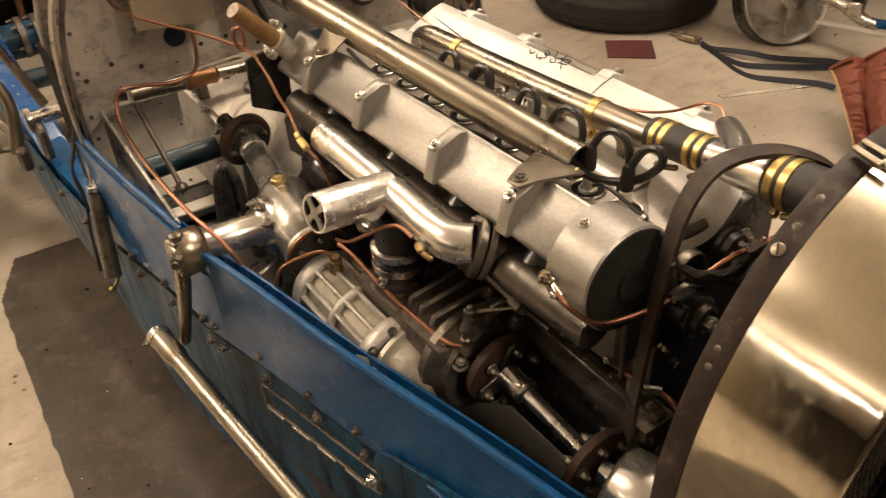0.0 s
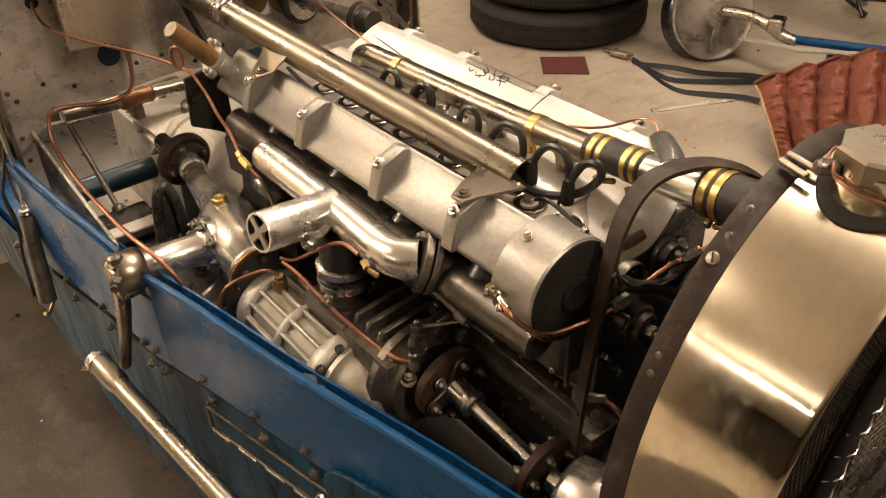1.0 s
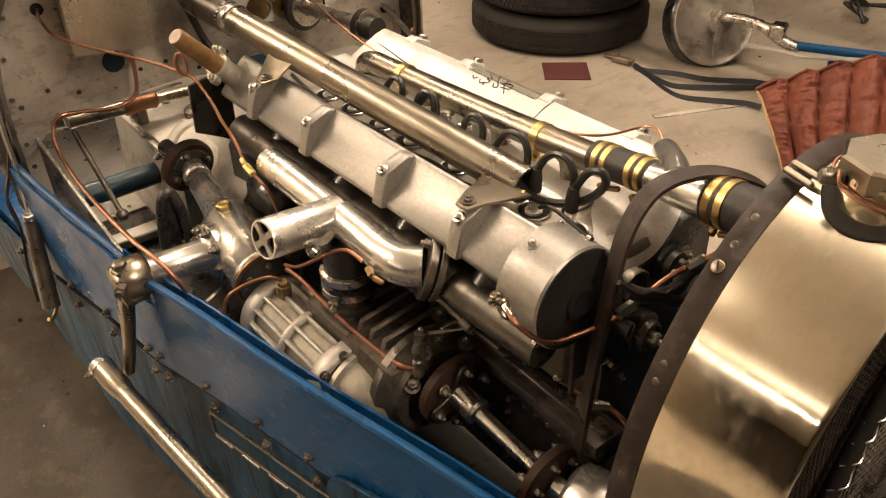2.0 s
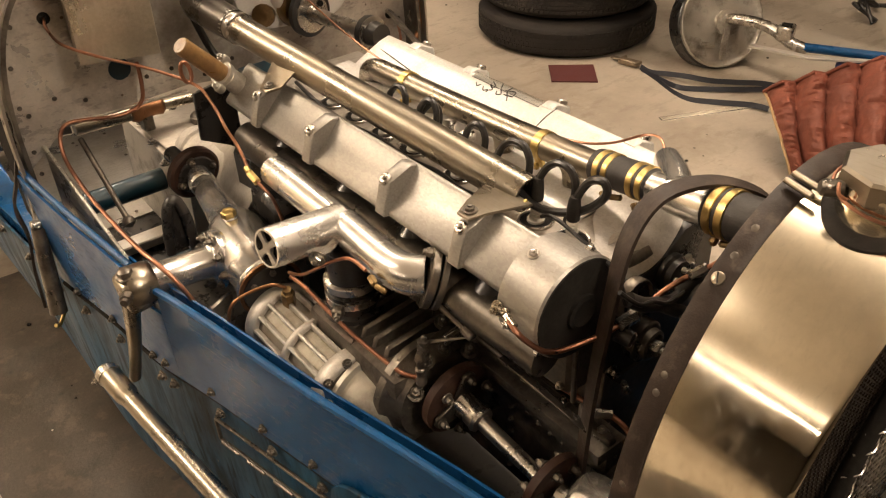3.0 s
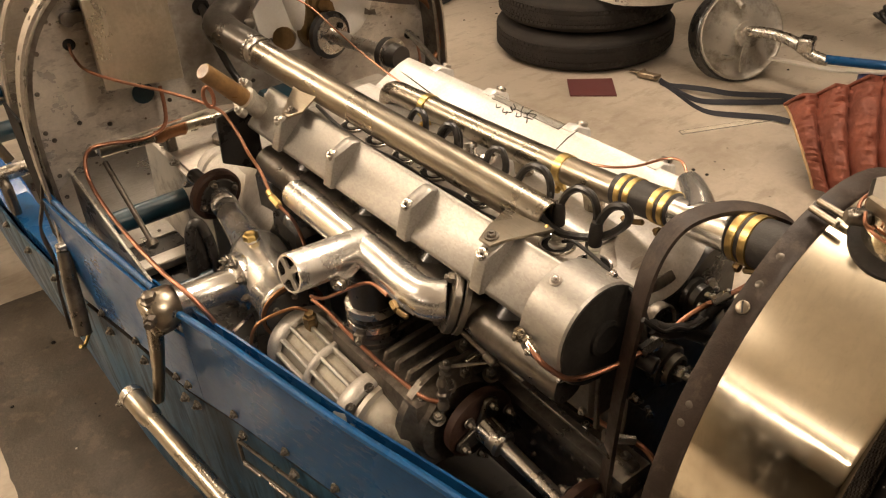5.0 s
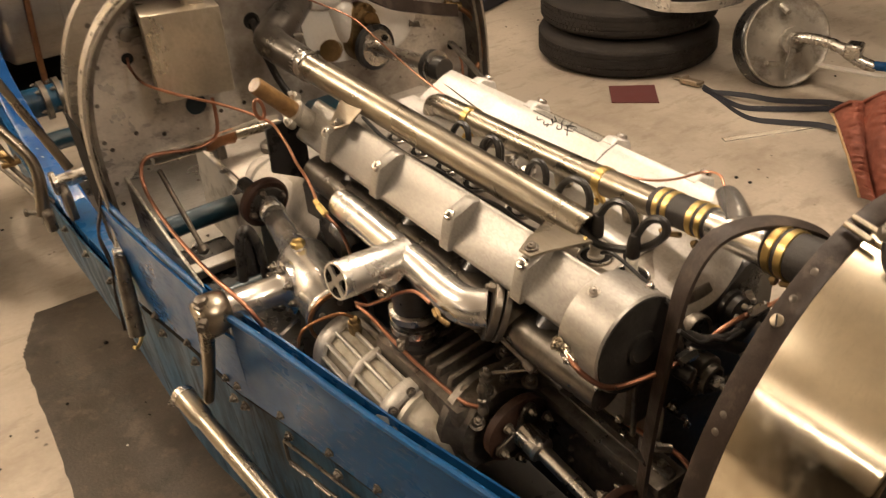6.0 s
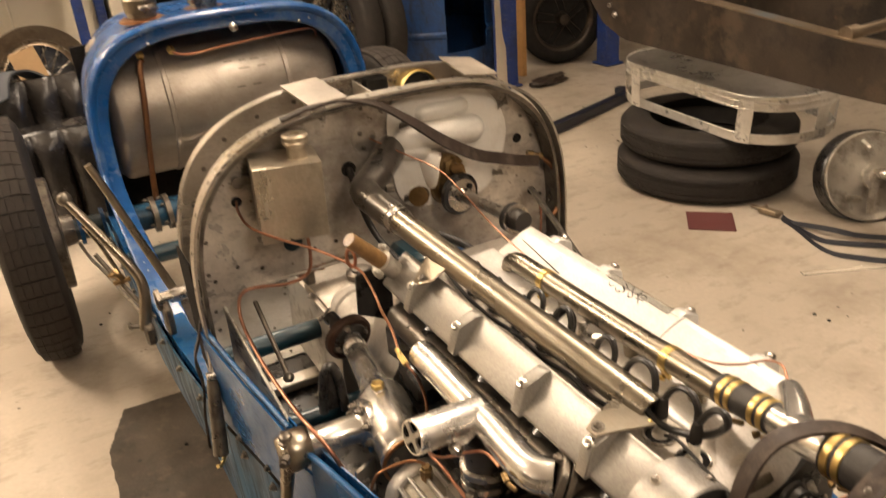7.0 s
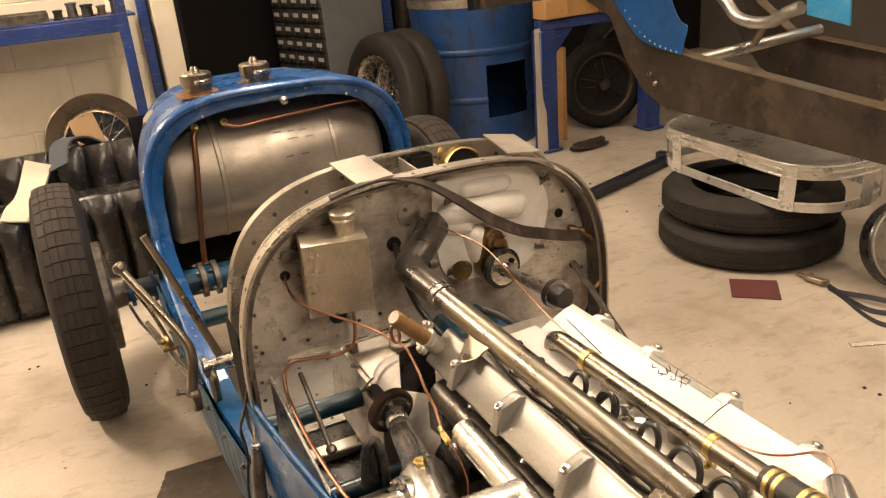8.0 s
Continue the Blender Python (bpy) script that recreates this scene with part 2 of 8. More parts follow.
RUST = mat("rust_brown_steel", (0.062, 0.047, 0.034), 0.4, 0.45, 0.4, 4, 200, 0.06, stain=((0.009, 0.0085, 0.008), 0.98, 3.2), rvar=0.22, scratch=((0.12, 0.085, 0.055), 0.55, 5, (1, 1.5, 1.5)), spots=((0.13, 0.075, 0.045), 14, 0.12), wave=(4, 0.08))
RUST_BRIGHT = mat("worn_steel_flange", (0.34, 0.27, 0.19), 0.36, 0.8, 0.2, 10, 100, 0.08, stain=((0.15, 0.1, 0.06), 0.6, 8))
WOOD = mat("pine_block", (0.46, 0.25, 0.09), 0.55, 0.0, 0.15, 6, 90, 0.1, stretch=(6, 1, 6))
SKYBLUE = mat("light_blue_paint", (0.03, 0.26, 0.52), 0.4, 0.0, 0.1, 8, 80, 0.04, stain=((0.4, 0.42, 0.42), 0.3, 20))
WHITE_STRIP = mat("white_strip", (0.62, 0.58, 0.52), 0.4, 0.2, 0.1, 12, 100, 0.05)
INK = mat("black_ink", (0.02, 0.018, 0.016), 0.6, 0.0, 0.1, 20, 80, 0.0)
CEILING = mat("white_ceiling_paint", (0.82, 0.79, 0.73), 0.8, 0.0, 0.05, 2, 60, 0.05)
CORE = mat("grey_drum_casting", (0.38, 0.345, 0.28), 0.55, 0.4, 0.25, 24, 400, 0.12, stain=((0.24, 0.2, 0.15), 0.6, 34))
CHROME = mat("wire_wheel_plating", (0.58, 0.54, 0.47), 0.25, 1.0, 0.1, 30, 160, 0.04, stain=((0.34, 0.28, 0.2), 0.4, 24))

# lamp glare on the far cover is put into this pale colour
COVER = mat("glare_pale_aluminium", (0.71, 0.69, 0.655), 0.42, 0.3, 0.06, 18, 600, 0.06, rvar=0.15, stain=((0.5, 0.45, 0.38), 0.4, 36), mottle=(380, 0.06))
FRAME_ALU = mat("satin_aluminium_strip", (0.74, 0.71, 0.65), 0.3, 0.55, 0.12, 8, 260, 0.04, rvar=0.2, stain=((0.42, 0.37, 0.3), 0.5, 12), scratch=((0.45, 0.41, 0.35), 0.4, 30, (1, 1, 5)))
NAVY = mat("near_black_navy_steel", (0.012, 0.015, 0.03), 0.4, 0.0, 0.3, 8, 90, 0.05, stain=((0.03, 0.026, 0.024), 0.5, 9))
BLUE_BRACKET = mat("chipped_dark_blue_paint", (0.008, 0.062, 0.2), 0.32, 0.0, 0.2, 6, 300, 0.02, stain=((0.006, 0.03, 0.09), 0.6, 7), coat=0.2, spots=((0.55, 0.5, 0.44), 30, 0.1), spec=0.4, wave=(8, 0.1))
TANK = mat("grey_tank_sheet", (0.47, 0.42, 0.36), 0.4, 0.75, 0.18, 6, 260, 0.03, stain=((0.27, 0.225, 0.175), 0.55, 7), rvar=0.2, scratch=((0.32, 0.28, 0.22), 0.4, 40, (1, 4, 4)), wave=(8, 0.08))
# whitened aluminium, in place of lamplight on the pods
POD = mat("lamp_pale_aluminium", (0.86, 0.83, 0.77), 0.38, 0.12, 0.08, 10, 300, 0.04, rvar=0.2, stain=((0.5, 0.44, 0.36), 0.35, 14))
CELL = mat("blackened_core_strip", (0.075, 0.062, 0.05), 0.4, 0.6, 0.25, 60, 300, 0.05)

CLEAR = bpy.data.materials.new("clear_acrylic")
CLEAR.use_nodes = True
_b = CLEAR.node_tree.nodes["Principled BSDF"]
_b.inputs["Base Color"].default_value = (0.9, 0.9, 0.88, 1)
_b.inputs["Transmission Weight"].default_value = 1.0
_b.inputs["Roughness"].default_value = 0.06
TUBE_GLOW = bpy.data.materials.new("lit_diffuser")
TUBE_GLOW.use_nodes = True
_b = TUBE_GLOW.node_tree.nodes["Principled BSDF"]
_b.inputs["Emission Color"].default_value = (*WARM, 1)
_b.inputs["Emission Strength"].default_value = 3.0


# ---- building helpers ----
V = Vector


def finish(bm, name, material, parent=None, label="", angle=38):
    bmesh.ops.recalc_face_normals(bm, faces=bm.faces)
    me = bpy.data.meshes.new(name)
    bm.to_mesh(me)
    bm.free()
    me.materials.append(material)
    if angle:
        me.shade_smooth()
        me.set_sharp_from_angle(angle=radians(angle))
    ob = new(name, me)
    if parent:
        ob.parent = parent
    if label:
        tagged(ob, label)
    return ob


def part(name, bm, material, parent, label="", angle=38):
    """One mesh object under a thing or under a part."""
    return finish(bm, name, material, parent, label, angle)


def thing(name, label, category, group="", at=(0, 0, 0), turn=0):
    e = new(name)
    e.empty_display_size = 0.1
    e.matrix_basis = pose(*at, 0, 0, turn)
    return tagged(e, label, category, group)


def B():
    return bmesh.new()


def curve_pts(pts, steps=6, closed=False):
    """Points along a smooth line through pts."""
    p = [V(q) for q in pts]
    if len(p) < 3 or steps < 2:
        return p
    out, n = [], len(p)
    for i in range(n if closed else n - 1):
        a, b, c, d = (p[(i + k) % n] if closed else p[min(max(i + k, 0), n - 1)] for k in (-1, 0, 1, 2))
        for j in range(steps):
            t = j / steps
            out.append(0.5 * (2 * b + (c - a) * t + (2 * a - 5 * b + 4 * c - d) * t * t + (3 * b - 3 * c + d - a) * t ** 3))
    if not closed:
        out.append(p[-1])
    return out


def sweep(bm, pts, r, seg=10, steps=6, closed=False):
    """A round bar or tube along a smooth line; r is a number or one radius for each end."""
    line = curve_pts(pts, steps, closed)
    n = len(line)
    rings, up = [], None
    for i, q in enumerate(line):
        t = (line[(i + 1) % n] - line[i - 1]) if closed else (line[min(i + 1, n - 1)] - line[max(i - 1, 0)])
        t.normalize()
        if up is None:
            up = t.orthogonal().normalized()
        up = (up - t * up.dot(t)).normalized()
        side = t.cross(up)
        rr = r if isinstance(r, (int, float)) else r[0] + (r[1] - r[0]) * i / (n - 1)
        rings.append([bm.verts.new(q + (up * math.cos(a) + side * math.sin(a)) * rr) for a in (2 * math.pi * k / seg for k in range(seg))])
    for i in range(n if closed else n - 1):
        a, b = rings[i], rings[(i + 1) % n]
        for k in range(seg):
            bm.faces.new((a[k], a[(k + 1) % seg], b[(k + 1) % seg], b[k]))
    if not closed:
        bm.faces.new(rings[0][::-1])
        bm.faces.new(rings[-1])
    return bm


def ribbon(bm, pts, wide, w, th, steps=6):
    """A flat strap along a smooth line; wide is the direction of its width, one for all or one for each point."""
    line = curve_pts(pts, steps)
    if isinstance(wide[0], (int, float)):
        wd = [V(wide)] * len(line)
    else:
        wd = curve_pts(wide, steps)
    rings = []
    for i, q in enumerate(line):
        t = (line[min(i + 1, len(line) - 1)] - line[max(i - 1, 0)]).normalized()
        s = (wd[i] - t * wd[i].dot(t)).normalized()
        u = t.cross(s)
        rings.append([bm.verts.new(q + s * (w / 2) * a + u * (th / 2) * c) for a, c in ((-1, -1), (1, -1), (1, 1), (-1, 1))])
    for a, b in zip(rings, rings[1:]):
        for k in range(4):
            bm.faces.new((a[k], a[(k + 1) % 4], b[(k + 1) % 4], b[k]))
    bm.faces.new(rings[0][::-1])
    bm.faces.new(rings[-1])
    return bm


def lathe(bm, p0, axis, prof, seg=28, cap=True):
    """A turned shape: prof holds (distance along the axis, radius)."""
    p0, ax = V(p0), V(axis).normalized()
    u = ax.orthogonal().normalized()
    w = ax.cross(u)
    rings = []
    for s, r in prof:
        if r <= 1e-6:
            rings.append([bm.verts.new(p0 + ax * s)])
        else:
            rings.append([bm.verts.new(p0 + ax * s + (u * math.cos(a) + w * math.sin(a)) * r) for a in (2 * math.pi * k / seg for k in range(seg))])
    for a, b in zip(rings, rings[1:]):
        if len(a) == 1 and len(b) == 1:
            continue
        for k in range(seg):
            k2 = (k + 1) % seg
            if len(a) == 1:
                bm.faces.new((a[0], b[k2], b[k]))
            elif len(b) == 1:
                bm.faces.new((a[k], a[k2], b[0]))
            else:
                bm.faces.new((a[k], a[k2], b[k2], b[k]))
    if cap:
        if len(rings[0]) > 1:
            bm.faces.new(rings[0][::-1])
        if len(rings[-1]) > 1:
            bm.faces.new(rings[-1])
    return bm


def rod(bm, a, b, r, seg=14, bev=0.0015):
    """A straight round bar with eased ends."""
    a, b = V(a), V(b)
    n = (b - a).length
    bev = min(bev, r * 0.5, n * 0.3)
    return lathe(bm, a, b - a, [(0, r - bev), (bev, r), (n - bev, r), (n, r - bev)], seg)


def box(bm, c, s, rot=(0, 0, 0), bev=0.002, seg=1):
    m = Matrix.Translation(c) @ Euler([radians(a) for a in rot]).to_matrix().to_4x4() @ Matrix.Diagonal((*s, 1))
    g = bmesh.ops.create_cube(bm, size=1, matrix=m)
    if bev:
        ed = list({e for v in g["verts"] for e in v.link_edges})
        bmesh.ops.bevel(bm, geom=ed, offset=min(bev, min(s) * 0.45), segments=seg, affect="EDGES", profile=0.6)
    return bm


def prism(bm, outline, vec, bev=0.0, seg=1):
    """A plate: an outline of points, pushed along vec."""
    vec = V(vec)
    a = [bm.verts.new(V(p)) for p in outline]
    b = [bm.verts.new(V(p) + vec) for p in outline]
    n = len(a)
    fs = [bm.faces.new(a[::-1]), bm.faces.new(b)]
    for k in range(n):
        fs.append(bm.faces.new((a[k], a[(k + 1) % n], b[(k + 1) % n], b[k])))
    if bev:
        ed = list({e for f in fs for e in f.edges})
        bmesh.ops.bevel(bm, geom=ed, offset=bev, segments=seg, affect="EDGES", profile=0.6)
    return bm


def loft(bm, rows, closed=False):
    """A skin over rows of points."""
    vs = [[bm.verts.new(V(p)) for p in r] for r in rows]
    for a, b in zip(vs, vs[1:]):
        n = len(a)
        for k in range(n if closed else n - 1):
            bm.faces.new((a[k], a[(k + 1) % n], b[(k + 1) % n], b[k]))
    return bm


def thicken(bm, t):
    """Gives a skin a thickness of t to its back."""
    bmesh.ops.recalc_face_normals(bm, faces=bm.faces)
    bmesh.ops.solidify(bm, geom=bm.faces[:], thickness=t)
    return bm


def bolt(bm, p, d, r=0.0055, h=0.005, washer=True):
    """A hexagon head on a washer with its stud end."""
    p, d = V(p), V(d).normalized()
    if washer:
        lathe(bm, p - d * 0.001, d, [(0, r * 1.5), (0.0018, r * 1.5)], 14)
    lathe(bm, p + d * 0.0006, d, [(0, r), (h * 0.8, r), (h, r * 0.8)], 6)
    lathe(bm, p + d * (h + 0.0004), d, [(0, r * 0.5), (h * 0.5, r * 0.5), (h * 0.6, r * 0.35)], 8)
    return bm


def arc(cx, cz, a, b, n, t0, t1, steps, y):
    """Points of a rounded arch in the upright plane at y; n is its squareness."""
    out = []
    for i in range(steps + 1):
        t = radians(t0 + (t1 - t0) * i / steps)
        c, s = math.cos(t), math.sin(t)
        out.append(V((cx + a * math.copysign(abs(c) ** (2 / n), c), y, cz + b * math.copysign(abs(s) ** (2 / n), s))))
    return out


def parts(name, bm, material, parent, label="", angle=38, gap=0.0008):
    """Pieces that lie apart become objects of their own, all with one name."""
    bm.verts.index_update()
    seen, groups = set(), []
    for v in bm.verts:
        if v in seen:
            continue
        stack, isl = [v], []
        seen.add(v)
        while stack:
            q = stack.pop()
            isl.append(q)
            for e in q.link_edges:
                o = e.other_vert(q)
                if o not in seen:
                    seen.add(o)
                    stack.append(o)
        lo = V([min(q.co[i] for q in isl) - gap for i in range(3)])
        hi = V([max(q.co[i] for q in isl) + gap for i in range(3)])
        hit = [g for g in groups if all(g[0][i] <= hi[i] and lo[i] <= g[1][i] for i in range(3))]
        for g in hit:
            groups.remove(g)
            lo = V([min(lo[i], g[0][i]) for i in range(3)])
            hi = V([max(hi[i], g[1][i]) for i in range(3)])
            isl = isl + g[2]
        groups.append((lo, hi, isl))
    out = []
    for _, _, isl in groups:
        nb = B()
        m = {q: nb.verts.new(q.co) for q in isl}
        done = set()
        for q in isl:
            for f in q.link_faces:
                if f not in done:
                    done.add(f)
                    nb.faces.new([m[x] for x in f.verts])
        out.append(finish(nb, name, material, parent, label, angle))
    bm.free()
    return out


# ---- the setting ----
def structure(name, bm, material, label, category, angle=0):
    ob = finish(bm, name, material, None, "", angle)
    return tagged(ob, label, category, "", "structure")


structure("floor", box(B(), (-3.2, 1.0, -0.05), (17.6, 11.4, 0.1), bev=0), CONCRETE, "worn cream-painted concrete workshop floor with oil spots", "floor")
structure("ceiling", box(B(), (-3.2, 1.0, CEIL + 0.06), (17.6, 11.4, 0.1), bev=0), CEILING, "plain white workshop ceiling with strip lamps", "ceiling")
# west and south walls are unseen, dark to cut fill and darken reflections
structure("wall_west", box(B(), (-11.9, 0.6, 1.65), (0.2, 10.4, 3.3), bev=0), CLOSING_BROWN, "plain dark brown wall added to close the workshop", "wall")
structure("wall_east", box(B(), (5.5, 1.0, 1.65), (0.2, 11.2, 3.3), bev=0), CLOSING_BROWN, "plain dark brown wall added to close the workshop", "wall")
structure("wall_south", box(B(), (-3.2, -4.5, 1.65), (17.2, 0.2, 3.3), bev=0), CLOSING_BROWN, "plain dark brown wall added to close the workshop", "wall")
structure("wall_store", box(B(), (2.75, 6.5, 1.65), (5.5, 0.2, 3.3), bev=0), STORE, "end wall of the store behind the workshop, its unlit darkness in the colour", "wall")
structure("wall_partition", box(B(), (0.10, 5.45, 1.65), (0.06, 1.9, 3.3), bev=0), STORE, "side wall of the store opening, its unlit darkness in the colour", "wall")
wall_n = structure("wall_north", box(B(), (-5.93, 4.47, 1.65), (11.74, 0.2, 3.3), bev=0), PLASTER, "cream-painted concrete block wall behind the car", "wall")
structure("door_post", box(B(), (0.02, 4.44, 1.65), (0.11, 0.3, 3.3), bev=0.006), PLASTER, "off-white painted post of the store opening", "post")

# oil-soaked board under the car, its edge a little ragged
bm = B()
edge = []
random.seed(4)
# the wide part before y 1.2 is unseen, added to darken the shell's reflection
for x0, y0, x1, y1 in ((-2.6, -0.5, -2.6, 1.0), (-2.6, 1.0, -0.75, 1.12), (-0.75, 1.12, -0.572, 1.2), (-0.572, 1.2, -0.565, 1.95), (-0.565, 1.95, -0.50, 2.12), (-0.50, 2.12, 0.5, 2.08), (0.5, 2.08, 0.52, -0.5), (0.52, -0.5, -2.6, -0.5)):
    for i in range(26):
        f = i / 26
        edge.append((x0 + (x1 - x0) * f + random.uniform(-0.0025, 0.0025), y0 + (y1 - y0) * f + random.uniform(-0.0025, 0.0025), 0.001))
prism(bm, edge, (0, 0, 0.005))
tagged(finish(bm, "drip_board", OILMAT, None, "", 0), "dark oil-soaked board lying under the car, widened out of view", "floor board")


def strip_lamp(x, y, turn, watts, n):
    t = thing("strip_lamp", "unseen fluorescent strip lamp added below the ceiling", "lamp", "ceiling strip lamps", (x, y, LAMP_Z), turn)
    part("housing", box(B(), (0, 0, 0.02), (0.10, n + 0.05, 0.04), bev=0.006), ALU_WHITE, t)
    part("diffuser", box(B(), (0, 0, -0.012), (0.16, n - 0.02, 0.014), bev=0.005), TUBE_GLOW, t)
    b = B()
    for s in (-0.35, 0.35):
        rod(b, (0, s * n, 0.03), (0, s * n, CEIL - LAMP_Z), 0.006, 8)
    parts("hanger", b, ALU_WHITE, t)
    for up, share in ((0, 0.95), (180, 0.95)):  # the tubes shine down and up
        d = bpy.data.lights.new("strip_light", "AREA")
        d.shape, d.size, d.size_y, d.energy, d.color = "RECTANGLE", 0.16, n - 0.02, watts * share, WARM
        lamp = new("strip_light", d)
        lamp.matrix_basis = pose(x, y, LAMP_Z + (0.055 if up else -0.03), up, 0, turn)
    return t


for row in LAMPS:
    strip_lamp(*row)

# ---- the racing car ----
car = thing("racing_car", "stripped blue vintage racing car chassis with its bare straight-eight engine", "car")

# chassis and body sides
SIDE = [(0.12, -0.118), (0.3, -0.166), (0.48, -0.206), (0.63, -0.246), (0.82, -0.286), (0.93, -0.314), (1.06, -0.332), (1.21, -0.358), (1.5, -0.386), (1.8, -0.402), (2.3, -0.405)]


def side_x(y):
    for (y0, x0), (y1, x1) in zip(SIDE, SIDE[1:]):
        if y <= y1:
            return x0 + (x1 - x0) * (y - y0) / (y1 - y0)
    return SIDE[-1][1]


def side_top(y):
    return 0.620 + 0.05 * (y - 0.45)


def low_edge(y):
    return 0.17 + 0.14 * min(1.0, max(0.0, (y - 1.15) / 0.3))


def side_skin(y0, y1, zf0, zf1, off, sign, th=0.004, tuck=0.0, step=0.03):
    """A bent sheet along the car's side between two heights."""
    rows = []
    n = max(2, int((y1 - y0) / step))
    for i in range(n + 1):
        y = y0 + (y1 - y0) * i / n
        lo, hi = zf0(y), zf1(y)
        rows.append([(sign * -(side_x(y) - off + tuck * (1 - k / 5) ** 2), y, lo + (hi - lo) * k / 5) for k in range(6)])
    b = loft(B(), rows)
    return thicken(b, th)


for sign, nm in ((-1, "near"), (1, "far")):
    up = part("side_panel", side_skin(0.14, 0.892, lambda y: 0.497, side_top, 0.0, sign), BLUE, car, "glossy blue upper side panel with a rolled top edge")
    b = B()
    sweep(b, [(-sign * side_x(y), y, side_top(y)) for y in [0.14 + 0.0752 * i for i in range(11)]], 0.005, 8, 3)
    part("rolled_edge", b, BLUE, up)
    inner = side_skin(0.14, 0.99 if sign < 0 else 0.88, lambda y: side_top(y) - 0.05, lambda y: side_top(y) - 0.010, -0.021, sign, 0.003)
    part("inner_strip", inner, BLUE, up)
    seam = sweep(B(), [(-sign * (side_x(y) + 0.003), y, 0.4955) for y in (0.14, 0.3, 0.48, 0.63, 0.82, 0.93, 1.06, 1.21)], 0.0034, 6, 3)
    part("panel_seam", seam, BLACK_MATT, up)
    if sign < 0:  # the far rear panel is off
        rear = part("side_panel", side_skin(0.955, 1.235, lambda y: 0.507, lambda y: side_top(y) - 0.004 + 0.12 * max(0, y - 1.08), 0.0, sign), BLUE, car, "glossy blue side panel under the bulkhead")
        b = B()
        sweep(b, [(-sign * (side_x(y) + 0.008), y, side_top(y) + 0.001 + 0.12 * max(0, y - 1.08)) for y in (0.955, 1.02, 1.1, 1.17, 1.235)], 0.0045, 8, 3)
        part("rolled_edge", b, BLUE, rear)
        mid = side_skin(0.8925, 0.9545, lambda y: 0.497, lambda y: 0.604, 0.0, sign, 0.004)
        part("joint_plate", mid, BLUE, rear, "plain blue plate behind the drop arm")
    low = part("lower_panel", side_skin(0.14, 2.3, low_edge, lambda y: 0.493, -0.002, sign, 0.004, 0.012), BLUE_OLD, car, "oil-streaked blue lower side panel")
    b = B()
    for y in (0.2, 0.3, 0.40, 0.55, 0.636, 0.72, 0.816, 0.905, 0.93, 1.04, 1.138, 1.22, 1.34, 1.46, 1.58, 1.7, 1.85, 2.0):
        x = -sign * side_x(y)
        bolt(b, (x + sign * 0.003, y, 0.483), (sign, -0.25, 0), 0.0052, 0.005)
        if y < 1.3:
            bolt(b, (x + sign * 0.004, y + 0.012, 0.512), (sign, -0.25, 0), 0.0042, 0.004)
    parts("panel_bolt", b, STEEL_DARK, low)
    # chassis side rail behind the panels
    rows = []
    for y in [0.1 + 0.1 * i for i in range(23)]:
        x = -sign * (side_x(y) + 0.012)
        z0, z1 = 0.36, 0.478 + 0.03 * min(1, max(0, (y - 1.2) / 0.2))
        rows.append([(x, y, z0), (x, y, z1), (x - sign * 0.045, y, z1), (x - sign * 0.045, y, z0)])
    part("chassis_rail", loft(B(), rows, True), BLUE, car, "blue pressed-steel chassis side rail")

# narrow louvred hatch and hinge on the near lower panel
b = B()
for z, t in ((0.466, 0.0026), (0.428, 0.0026)):
    sweep(b, [(side_x(y) - 0.004, y, z) for y in (0.615, 0.69, 0.76, 0.83)], t, 6, 3)
for y in (0.615, 0.83):
    rod(b, (side_x(y) - 0.004, y, 0.428), (side_x(y) - 0.004, y, 0.466), 0.0026, 6)
part("hatch", b, STEEL_DARK, car, "narrow hatch with an oily steel surround")
b = B()
for i in range(4):
    y = 0.64 + 0.05 * i
    rod(b, (side_x(y) - 0.007, y, 0.428), (side_x(y + 0.035) - 0.007, y + 0.035, 0.428), 0.0024, 8)
parts("hinge", b, STEEL_DARK, car, "oily steel piano hinge with brass showing through")
# faired bracket low on the near panel
b = B()
tongue = [(side_x(y) - 0.003, y, z) for y, z in ((0.617, 0.487), (0.614, 0.503), (0.603, 0.516), (0.585, 0.522), (0.53, 0.526), (0.45, 0.528), (0.36, 0.52), (0.36, 0.45), (0.45, 0.45), (0.53, 0.452), (0.585, 0.454), (0.603, 0.46), (0.614, 0.472))]
prism(b, tongue, (-0.006, -0.001, 0), 0.002, 2)
part("spring_plate", b, BLUE_OLD, car, "oily blue rounded plate behind the fairing")
b = B()
prism(b, [(side_x(0.56) - 0.006, 0.565, 0.518), (side_x(0.40) - 0.03, 0.40, 0.525), (side_x(0.30) - 0.05, 0.28, 0.525), (side_x(0.30) - 0.05, 0.28, 0.47), (side_x(0.42) - 0.03, 0.42, 0.48)], (0.03, 0.004, 0), 0.004, 2)
fair = part("spring_fairing", b, BLUE, car, "blue fairing over the front spring mount")
b = B()
bolt(b, (-0.268, 0.588, 0.5), (-1, -0.1, 0.2), 0.006, 0.006)
bolt(b, (-0.266, 0.575, 0.468), (-1, -0.1, 0), 0.006, 0.006)
parts("fairing_bolt", b, STEEL, fair)

